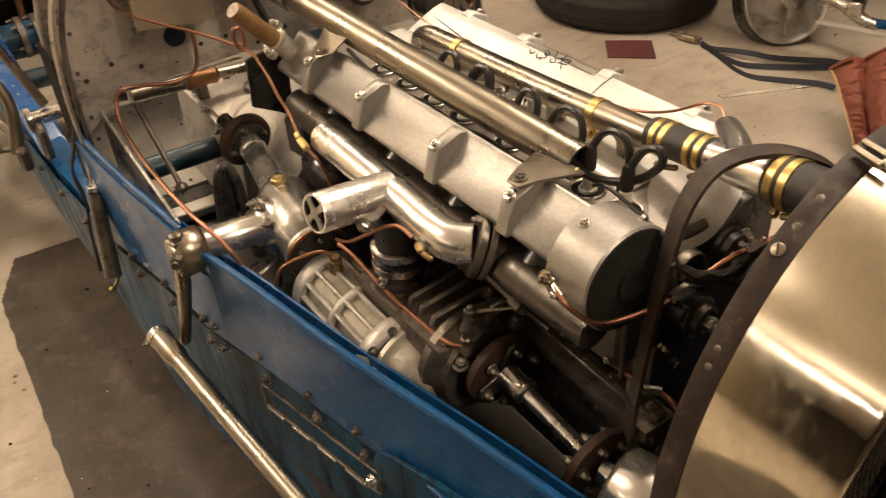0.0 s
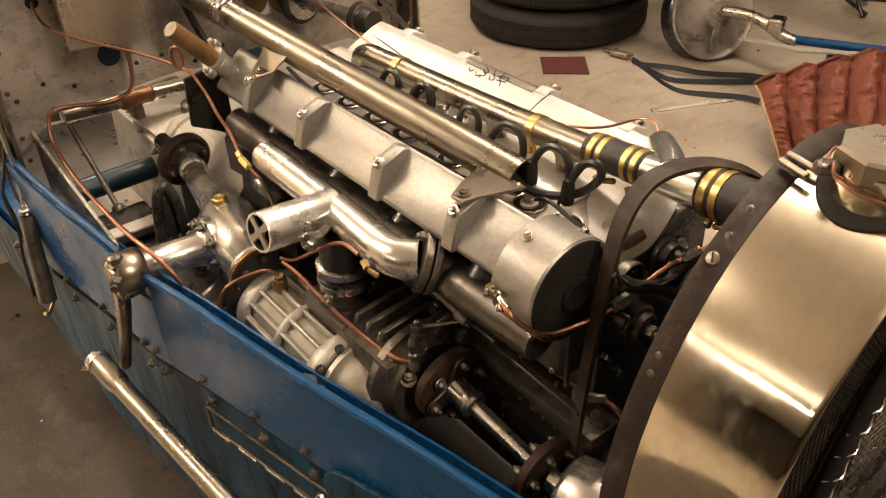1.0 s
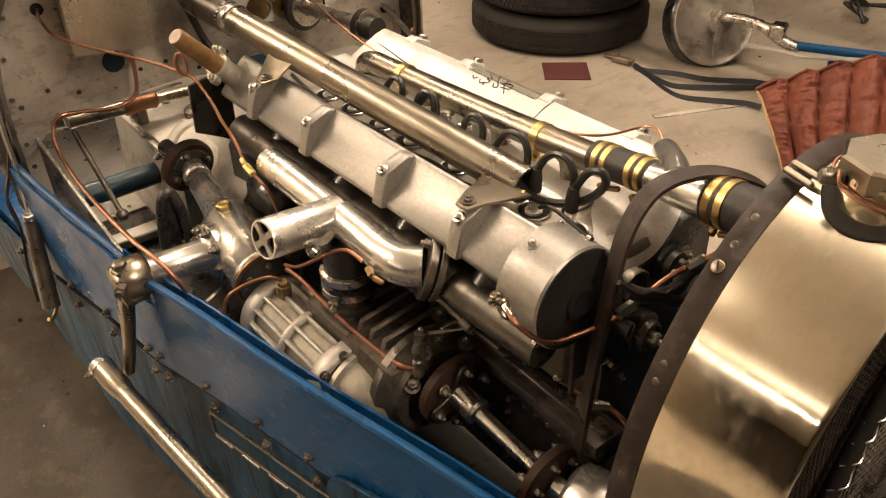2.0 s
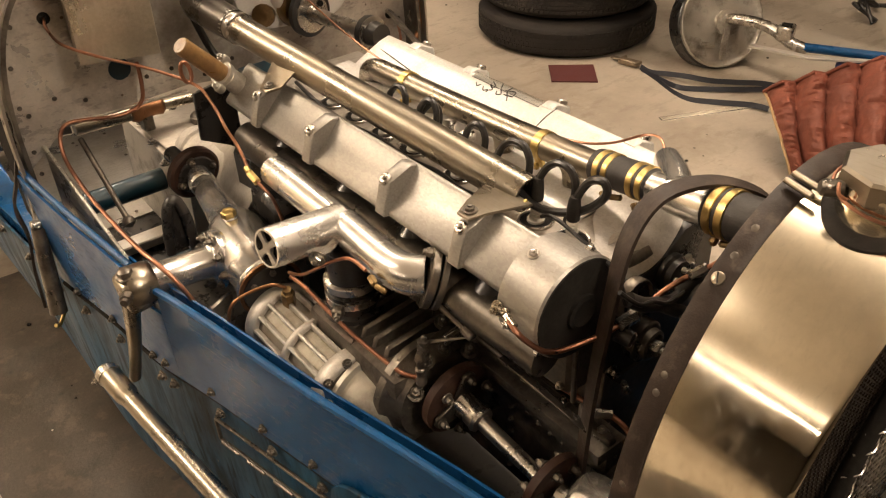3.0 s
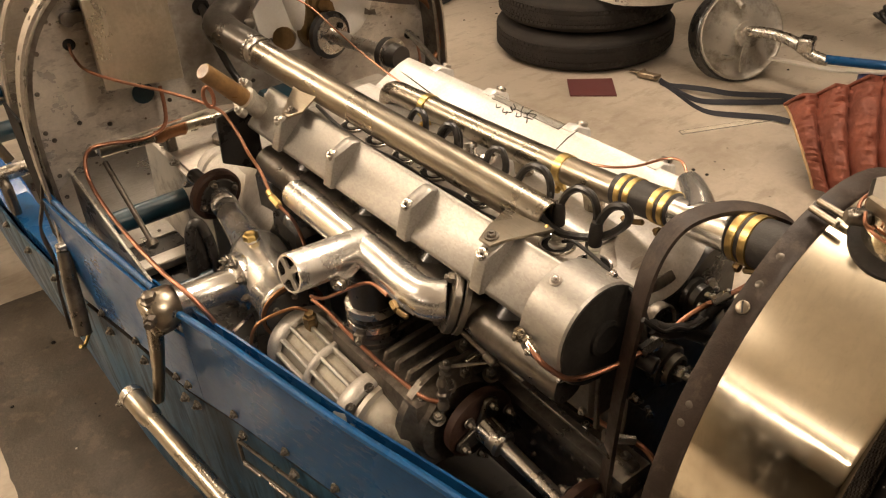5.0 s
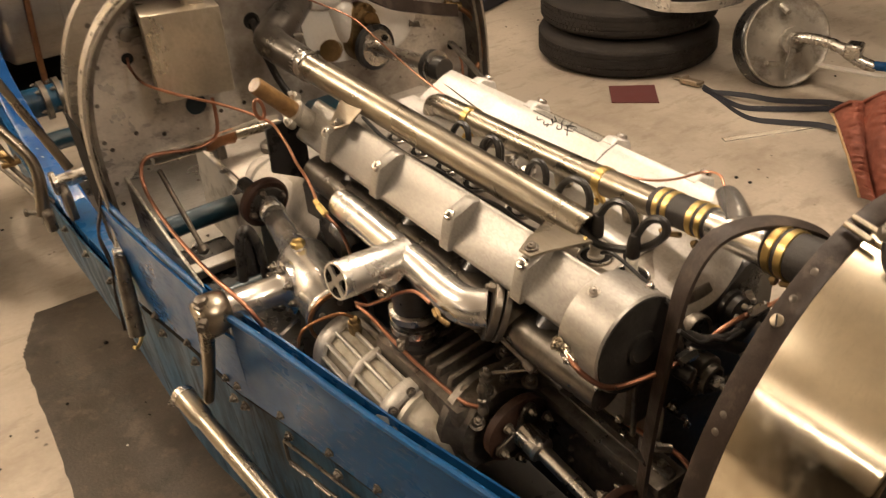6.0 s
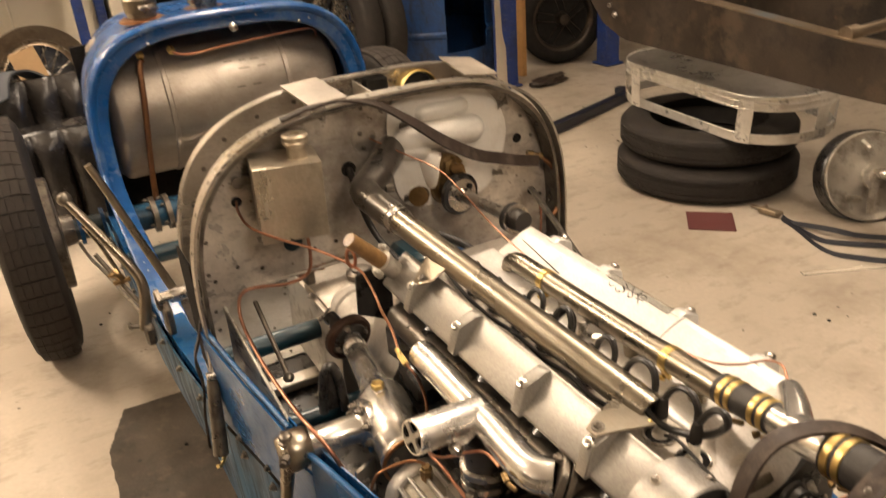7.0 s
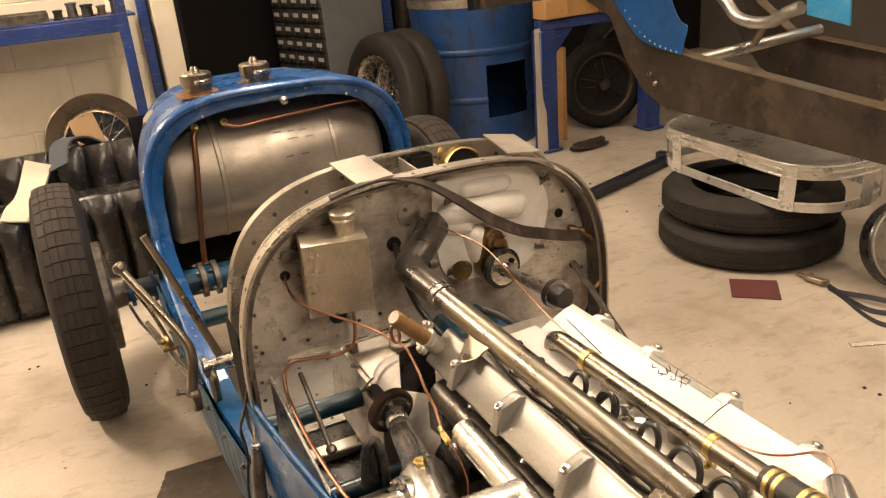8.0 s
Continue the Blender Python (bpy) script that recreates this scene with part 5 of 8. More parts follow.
lathe(b, (-0.135, 0.595, 0.605), (0, -1, 0), [(0, 0.062), (0.01, 0.062), (0.014, 0.055), (0.03, 0.048), (0.034, 0.03)], 30)
part("end_plate", b, STEEL_DARK, blower)
b = B()
sweep(b, [(-0.128, 0.556, 0.689), (-0.10, 0.558, 0.692), (-0.07, 0.56, 0.70)], 0.004, 8, 4)
box(b, (-0.10, 0.556, 0.689), (0.06, 0.004, 0.014), (0, -6, 0), 0.001)
part("throttle_lever", b, STEEL, blower, "flat bright throttle lever")
b = B()
lathe(b, (-0.16, 0.557, 0.648), (0, 0, 1), [(0, 0.006), (0.006, 0.006), (0.008, 0.0045), (0.013, 0.0045), (0.015, 0.0058), (0.019, 0.0058), (0.021, 0.004), (0.028, 0.004), (0.03, 0.0055), (0.033, 0.0055), (0.04, 0.003)], 10)
part("grease_nipple", b, STEEL_DARK, blower)
# ribbed cage casing, axis along the car
GC = V((-0.187, 0.641, 0.588))
b = B()
lathe(b, GC, (0, 1, 0), [(0, 0.041), (0.172, 0.041)], 36)
part("cage_core", b, CORE, blower, "grey drum inside the ribbed cage")
R0, R1 = 0.0425, 0.0495
b = B()
for y0, y1 in ((0.0, 0.022), (0.080, 0.089), (0.150, 0.172)):
    lathe(b, GC + V((0, y0, 0)), (0, 1, 0), [(0, R0), (0, R1 - 0.002), (0.002, R1), (y1 - y0 - 0.002, R1), (y1 - y0, R1 - 0.002), (y1 - y0, R0)], 40, False)
parts("cage_ring", b, ALU_WHITE, blower, "pale cast ring of the ribbed cage", 50)
for k in range(16):
    a = radians(22.5 * k + 4)
    e = V((math.cos(a), 0, math.sin(a)))
    f = V((-math.sin(a), 0, math.cos(a)))
    b = B()
    q = GC + e * (R0 - 0.001) + V((0, 0.02, 0))
    prism(b, [q - f * 0.0030, q + f * 0.0030, q + f * 0.0019 + e * 0.0068, q - f * 0.0019 + e * 0.0068], (0, 0.134, 0), 0.001)
    part("cage_rib", b, ALU_WHITE, blower)
b = B()
for a in (100, 135, 66):
    e = V((math.cos(radians(a)), 0, math.sin(radians(a))))
    bolt(b, GC + e * 0.047 + V((0, 0.001, 0)), V((0, -1, 0)) + e * 0.4, 0.0038, 0.004)
parts("cage_bolt", b, STEEL_DARK, blower)
b = B()
lathe(b, GC + V((0.004, 0.0, -0.002)), (0.10, -1, -0.05), [(0, 0.0485), (0.006, 0.0485), (0.008, 0.042), (0.026, 0.040), (0.042, 0.036), (0.054, 0.028), (0.060, 0.018), (0.061, 0)], 40)
part("cage_nose", b, ALU_CAST, blower, "bright rounded end casting, oily below", 60)
b = B()
lathe(b, (-0.189, 0.775, 0.640), (-0.1, -0.2, 1), [(-0.01, 0.008), (0, 0.008), (0.010, 0.008), (0.011, 0.006), (0.016, 0.0055)], 6)
part("top_union", b, BRASS_OLD, blower, "hexagonal brass union")
b = sweep(B(), [(-0.190, 0.775, 0.656), (-0.205, 0.784, 0.662), (-0.236, 0.795, 0.655), (-0.252, 0.80, 0.64), (-0.262, 0.80, 0.60)], 0.0021, 8, 5)
part("feed_pipe", b, COPPER_OLD, blower)
b = sweep(B(), [(-0.184, 0.770, 0.672), (-0.182, 0.74, 0.672), (-0.180, 0.70, 0.664), (-0.176, 0.66, 0.655), (-0.172, 0.62, 0.650), (-0.171, 0.59, 0.652), (-0.169, 0.572, 0.654), (-0.162, 0.56, 0.654)], 0.0025, 8, 5)
part("oil_feed_pipe", b, COPPER, blower, "copper oil pipe lying over the cage")
# drive shaft with flexible couplings
SH = V((-0.129, 0.540, 0.620))
b = lathe(B(), SH + V((0, 0.008, 0)), (0, -1, -0.06), [(0, 0.038), (0.002, 0.041), (0.011, 0.041), (0.013, 0.038)], 36)
disc = part("flexible_coupling", b, RUBBER_BROWN, car, "brown fabric flexible coupling disc with bright spiders")
b = B()
for k in range(3):
    a = radians(120 * k + 75)
    e = V((math.cos(a), 0, math.sin(a)))
    f = V((-math.sin(a), 0, math.cos(a)))
    q = SH + V((0, -0.007, 0))
    prism(b, [q + f * 0.013, q + e * 0.034 + f * 0.008, q + e * 0.038, q + e * 0.034 - f * 0.008, q - f * 0.013], (0, -0.005, 0), 0.001)
part("coupling_spider", b, BLACK_TUBE, disc)
b = B()
for k in range(6):
    a = radians(60 * k + 15)
    e = V((math.cos(a), 0, math.sin(a)))
    bolt(b, SH + e * 0.030 + V((0, -0.012, 0)), (0, -1, 0), 0.004, 0.006)
parts("coupling_bolt", b, STEEL_DARK, disc)
b = B()
lathe(b, SH + V((0, -0.010, 0)), (0.02, -1, -0.14), [(0, 0.015), (0.006, 0.014), (0.022, 0.0135), (0.026, 0.015), (0.03, 0.0135), (0.031, 0.0085), (0.098, 0.008), (0.112, 0.0085), (0.113, 0.011), (0.121, 0.011)], 24)
part("drive_shaft", b, STEEL, disc, "bright turned drive shaft")
b = lathe(B(), (-0.121, 0.416, 0.599), (0, -1, -0.06), [(0, 0.033), (0.002, 0.036), (0.010, 0.036), (0.012, 0.033)], 32)
disc2 = part("flexible_coupling", b, RUBBER_BROWN, car, "brown fabric flexible coupling disc behind the radiator")
b = B()
for k in range(6):
    a = radians(60 * k + 40)
    e = V((math.cos(a), 0, math.sin(a)))
    bolt(b, V((-0.121, 0.403, 0.598)) + e * 0.026, (0, -1, 0), 0.0042, 0.006)
    bolt(b, V((-0.121, 0.417, 0.598)) + e * 0.026, (0, 1, 0), 0.0042, 0.006)
parts("coupling_bolt", b, STEEL_DARK, disc2)
b = B()
lathe(b, (-0.122, 0.402, 0.595), (0.25, -1, -0.1), [(0, 0.012), (0.012, 0.012), (0.014, 0.03), (0.02, 0.036), (0.05, 0.04), (0.09, 0.04)], 28)
part("drive_housing", b, ALU_POL, car, "polished drive housing at the radiator's foot", 60)
# bonnet strap looping over the front of the engine
b = ribbon(B(), [(-0.096, 0.398, 0.40), (-0.095, 0.40, 0.52), (-0.094, 0.40, 0.63), (-0.087, 0.40, 0.73), (-0.077, 0.40, 0.80), (-0.063, 0.402, 0.852), (-0.040, 0.400, 0.882), (-0.008, 0.392, 0.889), (0.022, 0.375, 0.887), (0.048, 0.352, 0.872), (0.062, 0.335, 0.84)],
           [(0.5, 1, 0), (0.5, 1, 0), (0.48, 1, 0), (0.42, 1, 0), (0.32, 1, 0), (0.2, 1, 0), (0.15, 1, 0), (0.25, 1, 0), (0.5, 1, 0), (0.6, 1, 0), (0.6, 1, 0)], 0.0165, 0.004, 6)
part("bonnet_strap", b, LEATHER, car, "dark brown leather bonnet strap looped over the hose", 60)

# ---- steering ----
b = B()
p0, p1 = V((-0.190, 0.818, 0.631)), V((-0.156, 1.075, 0.650))
d = (p1 - p0).normalized()
lathe(b, p0, d, [(0, 0.036), (0.004, 0.040), (0.010, 0.040), (0.014, 0.0375), (0.05, 0.038), (0.122, 0.038), (0.134, 0.0355), (0.142, 0.029), (0.148, 0.0235), (0.194, 0.0205), (0.240, 0.0185), (0.243, 0.015)], 40)
steer = part("steering_box", b, ALU_POL, car, "polished aluminium steering box with a brass filler plug", 50)
b = B()
lathe(b, p0 - d * 0.001, -d, [(0, 0.035), (0.004, 0.035), (0.005, 0.031), (0.007, 0.017), (0.007, 0)], 32)
part("box_end_cover", b, BLACK, steer)
b = lathe(B(), p0 - d * 0.003, d, [(0, 0.036), (0.001, 0.0403), (0.004, 0.0403), (0.005, 0.036)], 36, False)
part("end_gasket", b, COPPER_OLD, steer)
b = B()
for k in range(6):
    a = radians(60 * k + 20)
    u2 = d.orthogonal().normalized()
    w2 = d.cross(u2)
    bolt(b, p0 - d * 0.005 + (u2 * math.cos(a) + w2 * math.sin(a)) * 0.027, -d, 0.0042, 0.004, False)
parts("cover_screw", b, STEEL_DARK, steer)
b = B()
lathe(b, (-0.18, 0.929, 0.666), (-0.05, 0, 1), [(0, 0.012), (0.010, 0.011), (0.012, 0.009)], 18)
part("plug_boss", b, ALU_POL, steer)
b = B()
lathe(b, (-0.182, 0.929, 0.677), (-0.05, 0, 1), [(0, 0.0098), (0.007, 0.0098), (0.0085, 0.008), (0.0085, 0.005), (0.0075, 0.004), (0.0075, 0)], 6)
part("filler_plug", b, BRASS, steer, "hexagonal brass filler plug")
# cross shaft tube to the drop arm
b = B()
lathe(b, (-0.205, 0.915, 0.632), (-1, 0.0, 0.09), [(0, 0.037), (0.006, 0.038), (0.012, 0.038), (0.014, 0.035), (0.018, 0.025), (0.024, 0.0205), (0.085, 0.0198), (0.092, 0.022), (0.098, 0.022)], 34)
part("cross_shaft_tube", b, ALU_POL, steer, "flanged polished shaft tube", 50)
b = B()
for k in range(8):
    a = radians(45 * k + 10)
    bolt(b, (-0.2185, 0.915 + 0.032 * math.cos(a), 0.633 + 0.032 * math.sin(a)), (-1, 0, 0.09), 0.0045, 0.006)
parts("flange_nut", b, STEEL_DARK, steer)
b = B()
prism(b, [(-0.215, 0.885, 0.60), (-0.25, 0.875, 0.595), (-0.262, 0.865, 0.55), (-0.225, 0.87, 0.54)], (0, 0.006, 0), 0.002)
parts("mount_bracket", b, ALU_POL, steer)
# column coupling disc
dp = V((-0.150, 1.112, 0.648))
dn = V((-0.12, 1.0, 0.16)).normalized()
b = lathe(B(), dp, dn, [(0, 0.037), (0.003, 0.0405), (0.012, 0.0405), (0.015, 0.037)], 36)
col = part("column_coupling", b, RUBBER_BROWN, steer, "dark brown fabric disc on the steering column")
b = B()
lathe(b, dp - dn * 0.001, -dn, [(0, 0.030), (0.002, 0.028), (0.003, 0.017), (0.012, 0.014), (0.03, 0.014)], 30)
part("coupling_hub", b, BLACK, steer)
b = lathe(B(), p1 - d * 0.004, d, [(0, 0.0175), (0.002, 0.019), (0.012, 0.019), (0.014, 0.016), (0.03, 0.0155)], 26)
part("box_neck", b, ALU_POL, steer, "bright neck of the steering box", 50)
b = B()
for k in range(4):
    a = radians(90 * k + 30)
    u2 = dn.orthogonal().normalized()
    w2 = dn.cross(u2)
    bolt(b, dp - dn * 0.002 + (u2 * math.cos(a) + w2 * math.sin(a)) * 0.026, -dn, 0.005, 0.006)
parts("coupling_bolt", b, STEEL_DARK, steer)
b = rod(B(), dp + dn * 0.015, dp + dn * 0.07, 0.0125, 16)
part("column_stub", b, BLACK, steer, "dark stub of the steering column")
# drop arm and drag link
b = B()
lathe(b, (-0.298, 0.915, 0.640), (-1, 0, 0.09), [(0, 0.024), (0.004, 0.027), (0.03, 0.027), (0.034, 0.024)], 28)
box(b, (-0.322, 0.914, 0.638), (0.034, 0.044, 0.044), (0, -5, 0), 0.011, 3)
arm = part("drop_arm", b, NICKEL, steer, "forged steel drop arm clamped to the shaft")
b = B()
rows = []
for f, hw, th in ((0.0, 0.0125, 0.009), (0.3, 0.0105, 0.008), (0.6, 0.0085, 0.007), (0.85, 0.0075, 0.0065), (1.0, 0.0078, 0.0065)):
    c_ = V((-0.330 - 0.014 * f - 0.006 * f ** 3, 0.914 + 0.020 * f, 0.624 - 0.128 * f))
    rows.append([c_ + V((sx * th, sy * hw, 0)) for sx, sy in ((-1, -0.6), (-1, 0.6), (-0.5, 1), (0.5, 1), (1, 0.6), (1, -0.6), (0.5, -1), (-0.5, -1))])
loft(b, rows, True)
part("arm_blade", b, NICKEL, arm, "", 50)
b = B()
lathe(b, (-0.326, 0.910, 0.660), (-0.1, 0, 1), [(0, 0.012), (0.004, 0.012), (0.005, 0.009), (0.012, 0.009), (0.014, 0.006)], 6)
lathe(b, (-0.334, 0.895, 0.648), (-0.6, -0.8, 0), [(0, 0.0075), (0.010, 0.0075), (0.011, 0.005), (0.016, 0.005)], 6)
parts("clamp_bolt", b, STEEL_DARK, arm, gap=-0.002)
b = B()
r0, r1 = V((-0.3765, 0.955, 0.506)), V((-0.316, 0.36, 0.492))
rd = (r1 - r0).normalized()
lathe(b, r0, rd, [(0, 0.010), (0.003, 0.0145), (0.055, 0.0145), (0.06, 0.0125), (0.075, 0.0118), (0.60, 0.0118)], 20)
link = part("drag_link", b, NICKEL, steer, "tarnished nickel drag link tube with ball ends")
b = lathe(B(), r0 - rd * 0.002, rd, [(0, 0.0125), (0, 0.0155), (0.006, 0.0165), (0.012, 0.0155)], 20)
bolt(b, r0 + V((-0.012, 0.0, -0.004)), (-1, 0.1, -0.2), 0.005, 0.006, False)
part("link_cap", b, STEEL, link)
# spring fork and little rod beside the box
b = B()
sweep(b, [(-0.235, 1.035, 0.588), (-0.232, 1.032, 0.63), (-0.226, 1.03, 0.66), (-0.214, 1.03, 0.668), (-0.206, 1.025, 0.64), (-0.205, 1.02, 0.59)], 0.0075, 10, 5)
prism(b, [(-0.232, 1.03, 0.59), (-0.226, 1.03, 0.655), (-0.212, 1.03, 0.66), (-0.206, 1.03, 0.59)], (0, 0.004, 0), 0.001)
part("clutch_fork", b, BLACK, car, "black clutch lever beside the steering box")
b = rod(B(), (-0.262, 1.245, 0.695), (-0.252, 1.15, 0.592), 0.0042, 10)
lathe(b, (-0.252, 1.15, 0.592), (0.1, -0.7, -0.7), [(-0.008, 0.004), (-0.004, 0.0085), (0.0, 0.0095), (0.005, 0.0085), (0.009, 0.003)], 16)
part("control_rod", b, STEEL_DARK, car, "thin control rod with a ball end")

# ---- bulkheads and scuttle ----
FX, FZ, HOOP_N = 0.003, 0.66, 3.25


def hoop_pts(y, k=0.0, low=0.50, steps=44, a=0.358, h=0.345):
    cx = FX + (0.011 if y > 1.3 else 0.0)  # the rear hoop sits a little off centre
    top_ = arc(cx, FZ, a + k, h + k, HOOP_N, 180, 0, steps, y)
    left = [V((cx - a - k, y, low + (FZ - low) * i / 4)) for i in range(4)]
    right = [V((cx + a + k, y, FZ - (FZ - low) * i / 4)) for i in range(1, 5)]
    return left + top_ + right


def hoop(y0, y1, k0, k1, low=0.50):
    """A rolled channel: an arch-shaped band from y0 to y1 between two offsets."""
    rows = [hoop_pts(y1, k0, low), hoop_pts(y0, k0, low), hoop_pts(y0, k1, low), hoop_pts(y1, k1, low)]
    return loft(B(), rows + rows[:1])


fwp = arc(FX, FZ, 0.351, 0.338, HOOP_N, 180, 0, 44, 1.262)
b = prism(B(), [V((-0.345, 1.262, 0.655)), *fwp[1:-1], V((0.353, 1.262, 0.655)), V((0.32, 1.262, 0.60)), V((0.16, 1.262, 0.66)), V((0.06, 1.262, 0.70)), V((-0.08, 1.262, 0.72)), V((-0.19, 1.262, 0.714)), V((-0.275, 1.262, 0.711)), V((-0.30, 1.262, 0.69))], (0, 0.003, 0))
fwall = part("bulkhead", b, BULK, car, "dull tinned sheet-metal bulkhead with pipes through it", 0)
part("bulkhead_rim", hoop(1.214, 1.238, -0.004, 0.0, 0.52), TIN, fwall, "bright aluminium rim flange with rivet holes", 50)
part("rim_roll", hoop(1.222, 1.262, -0.016, -0.010, 0.55), STEEL_DARK, fwall, "rolled dark inner bead of the rim", 50)
b = B()
line = hoop_pts(1.212, -0.002, 0.6, 60)
acc = 0
for q0, q1 in zip(line, line[1:]):
    acc += (q1 - q0).length
    if acc > 0.05:
        acc = 0
        mid = (q0 + q1) / 2
        t = (q1 - q0).normalized()
        nrm = V((-t.z, 0, t.x))
        lathe(b, mid + V((0, 0.012, 0)) + nrm * 0.0022, nrm, [(0, 0.0035), (0.001, 0.003), (0.0014, 0)], 10)
        lathe(b, mid + V((0, 0.049, 0)) - nrm * 0.028, (0, -1, 0), [(0, 0.0035), (0.0015, 0.003), (0.002, 0)], 10)
parts("rim_rivet", b, STEEL_DARK, fwall, gap=0.0)
# second hoop with its sheet
b2 = arc(FX + 0.011, FZ, 0.358, 0.343, HOOP_N, 180, 0, 44, 1.372)
in2 = arc(FX + 0.011, FZ - 0.01, 0.26, 0.27, 3.0, 180, 0, 44, 1.372)
b = B()
loft(b, [b2, in2])
loft(b, [[q + V((0, 0.004, 0)) for q in b2], [q + V((0, 0.004, 0)) for q in in2]])
sc = part("scuttle_hoop", b, TIN, car, "second grey sheet hoop of the scuttle", 0)
part("hoop_flange", hoop(1.345, 1.366, 0.0, 0.0035, 0.52), TIN, sc, "bright folded flange with small holes", 50)
b = B()
line = hoop_pts(1.366, -0.024, 0.62, 60)
acc = 0
for q0, q1 in zip(line, line[1:]):
    acc += (q1 - q0).length
    if acc > 0.055:
        acc = 0
        lathe(b, (q0 + q1) / 2 + V((0, 0.005, 0)), (0, -1, 0), [(0, 0.0042), (0.002, 0.0035), (0.003, 0)], 10)
parts("hoop_screw", b, STEEL_DARK, sc, gap=0.0)
b = B()
for x0, x1, dx in ((-0.125, -0.060, 0.0), (0.155, 0.222, 0.026)):
    def top_z(x):
        return FZ + 0.346 * (1 - abs((x - FX) / 0.359) ** HOOP_N) ** (1 / HOOP_N) + 0.002
    zf, zr = top_z(x1) * 0.6 + top_z(x0) * 0.4, top_z(x1 + dx - 0.011) * 0.6 + top_z(x0 + dx - 0.011) * 0.4
    o = [(x0, 1.225, top_z(x0) + 0.001), (x1, 1.225, zf + 0.001), (x1 + dx, 1.362, zr + 0.006), (x0 + dx, 1.362, top_z(x0 + dx - 0.011) + 0.006)]
    prism(b, o, (0, 0, 0.003))
parts("scuttle_plate", b, TANK, sc, "pale aluminium tie plate")
b = B()
for sgn in (-1, 1):
    prism(b, [(FX + sgn * 0.355, 1.252, 0.56), (FX + sgn * 0.355, 1.347, 0.56), (FX + sgn * 0.355, 1.347, 0.785), (FX + sgn * 0.355, 1.252, 0.785)], (-sgn * 0.004, 0, 0))
parts("side_plate", b, BLACK_MATT, sc, "matt black plate between the hoops")
b = B()
lathe(b, (0.126, 1.366, 0.953), (0, -1, 0.2), [(0, 0.041), (0.022, 0.041), (0.027, 0.039), (0.028, 0.036), (0.022, 0.0345)], 32, False)
bz = part("dial_bezel", b, BRASS, sc, "yellow brass dial bezel on the hoop's sheet")
part("dial_face", lathe(B(), (0.126, 1.366, 0.953), (0, -1, 0.2), [(0.016, 0.0345), (0.0165, 0)], 28), BLACK_MATT, bz, "black dial face")
# plain black box fills the dark recess between the stays
b = box(B(), (0.045, 1.356, 0.972), (0.042, 0.026, 0.05), bev=0.003)
part("dash_box", b, BLACK_MATT, sc, "black box between the hoops")
b = B()
prism(b, [(0.006, 1.245, 0.962), (0.006, 1.366, 0.962), (0.006, 1.366, 0.996), (0.006, 1.245, 0.99)], (0.003, 0, 0), 0.0005)
rod(b, (0.072, 1.366, 0.966), (0.066, 1.262, 0.966), 0.007, 14)
parts("scuttle_stay", b, BULK, sc, "grey stay tying the two hoops")
# header tank on the bulkhead
b = B()
prism(b, [(-0.245, 1.168, 0.946), (-0.139, 1.160, 0.939), (-0.142, 1.162, 0.816), (-0.247, 1.170, 0.824)], (0.016, 0.085, 0), 0.0018, 2)
htank = part("header_tank", b, TINPLATE, fwall, "square tarnished tinplate header tank with a filler neck")
b = lathe(B(), (-0.163, 1.2, 0.930), (0, 0, 1), [(0, 0.017), (0.004, 0.0155), (0.03, 0.0155), (0.032, 0.0195), (0.036, 0.0205), (0.038, 0.0195), (0.040, 0.0205), (0.046, 0.0205), (0.048, 0.018), (0.048, 0.008), (0.044, 0.008), (0.044, 0)], 28)
part("filler", b, TINPLATE, htank)
b = B()
lathe(b, (-0.252, 1.256, 0.907), (0, -1, 0), [(0, 0.007), (0.012, 0.007), (0.014, 0.010), (0.018, 0.010), (0.019, 0.004)], 12)
box(b, (-0.238, 1.248, 0.907), (0.024, 0.012, 0.016), bev=0.002)
part("tank_bracket", b, STEEL_DARK, htank)
# holes and grommets
b = B()
for x, z, r in ((-0.256, 0.868, 0.0085), (-0.205, 0.80, 0.0), (0.31, 0.741, 0.008), (-0.06, 0.876, 0.013), (0.28, 0.855, 0.009)):
    if r:
        lathe(b, (x, 1.263, z), (0, -1, 0), [(0, r), (0.003, r), (0.003, r * 0.7), (0.0015, r * 0.65), (0.0015, 0)], 18)
parts("grommet", b, BLACK_MATT, fwall, gap=0.0)
b = lathe(B(), (-0.176, 1.2615, 0.773), (0, -1, 0), [(0, 0.0165), (0.0006, 0.0165), (0.0006, 0)], 26)
part("lightening_hole", b, TEAL, fwall, "round hole showing blue paint behind")
b = B()
lathe(b, (-0.026, 1.262, 0.922), (0, -1, 0), [(0, 0.022), (0.002, 0.022), (0.003, 0.019)], 26)
md = part("round_boss", b, TIN, fwall, "small round boss plate")
b = B()
for dx, dz in ((-0.008, 0.012), (-0.004, -0.013), (0.014, 0.002)):
    bolt(b, (-0.026 + dx, 1.258, 0.922 + dz), (0, -1, 0), 0.004, 0.004, False)
parts("boss_screw", b, STEEL_DARK, md)
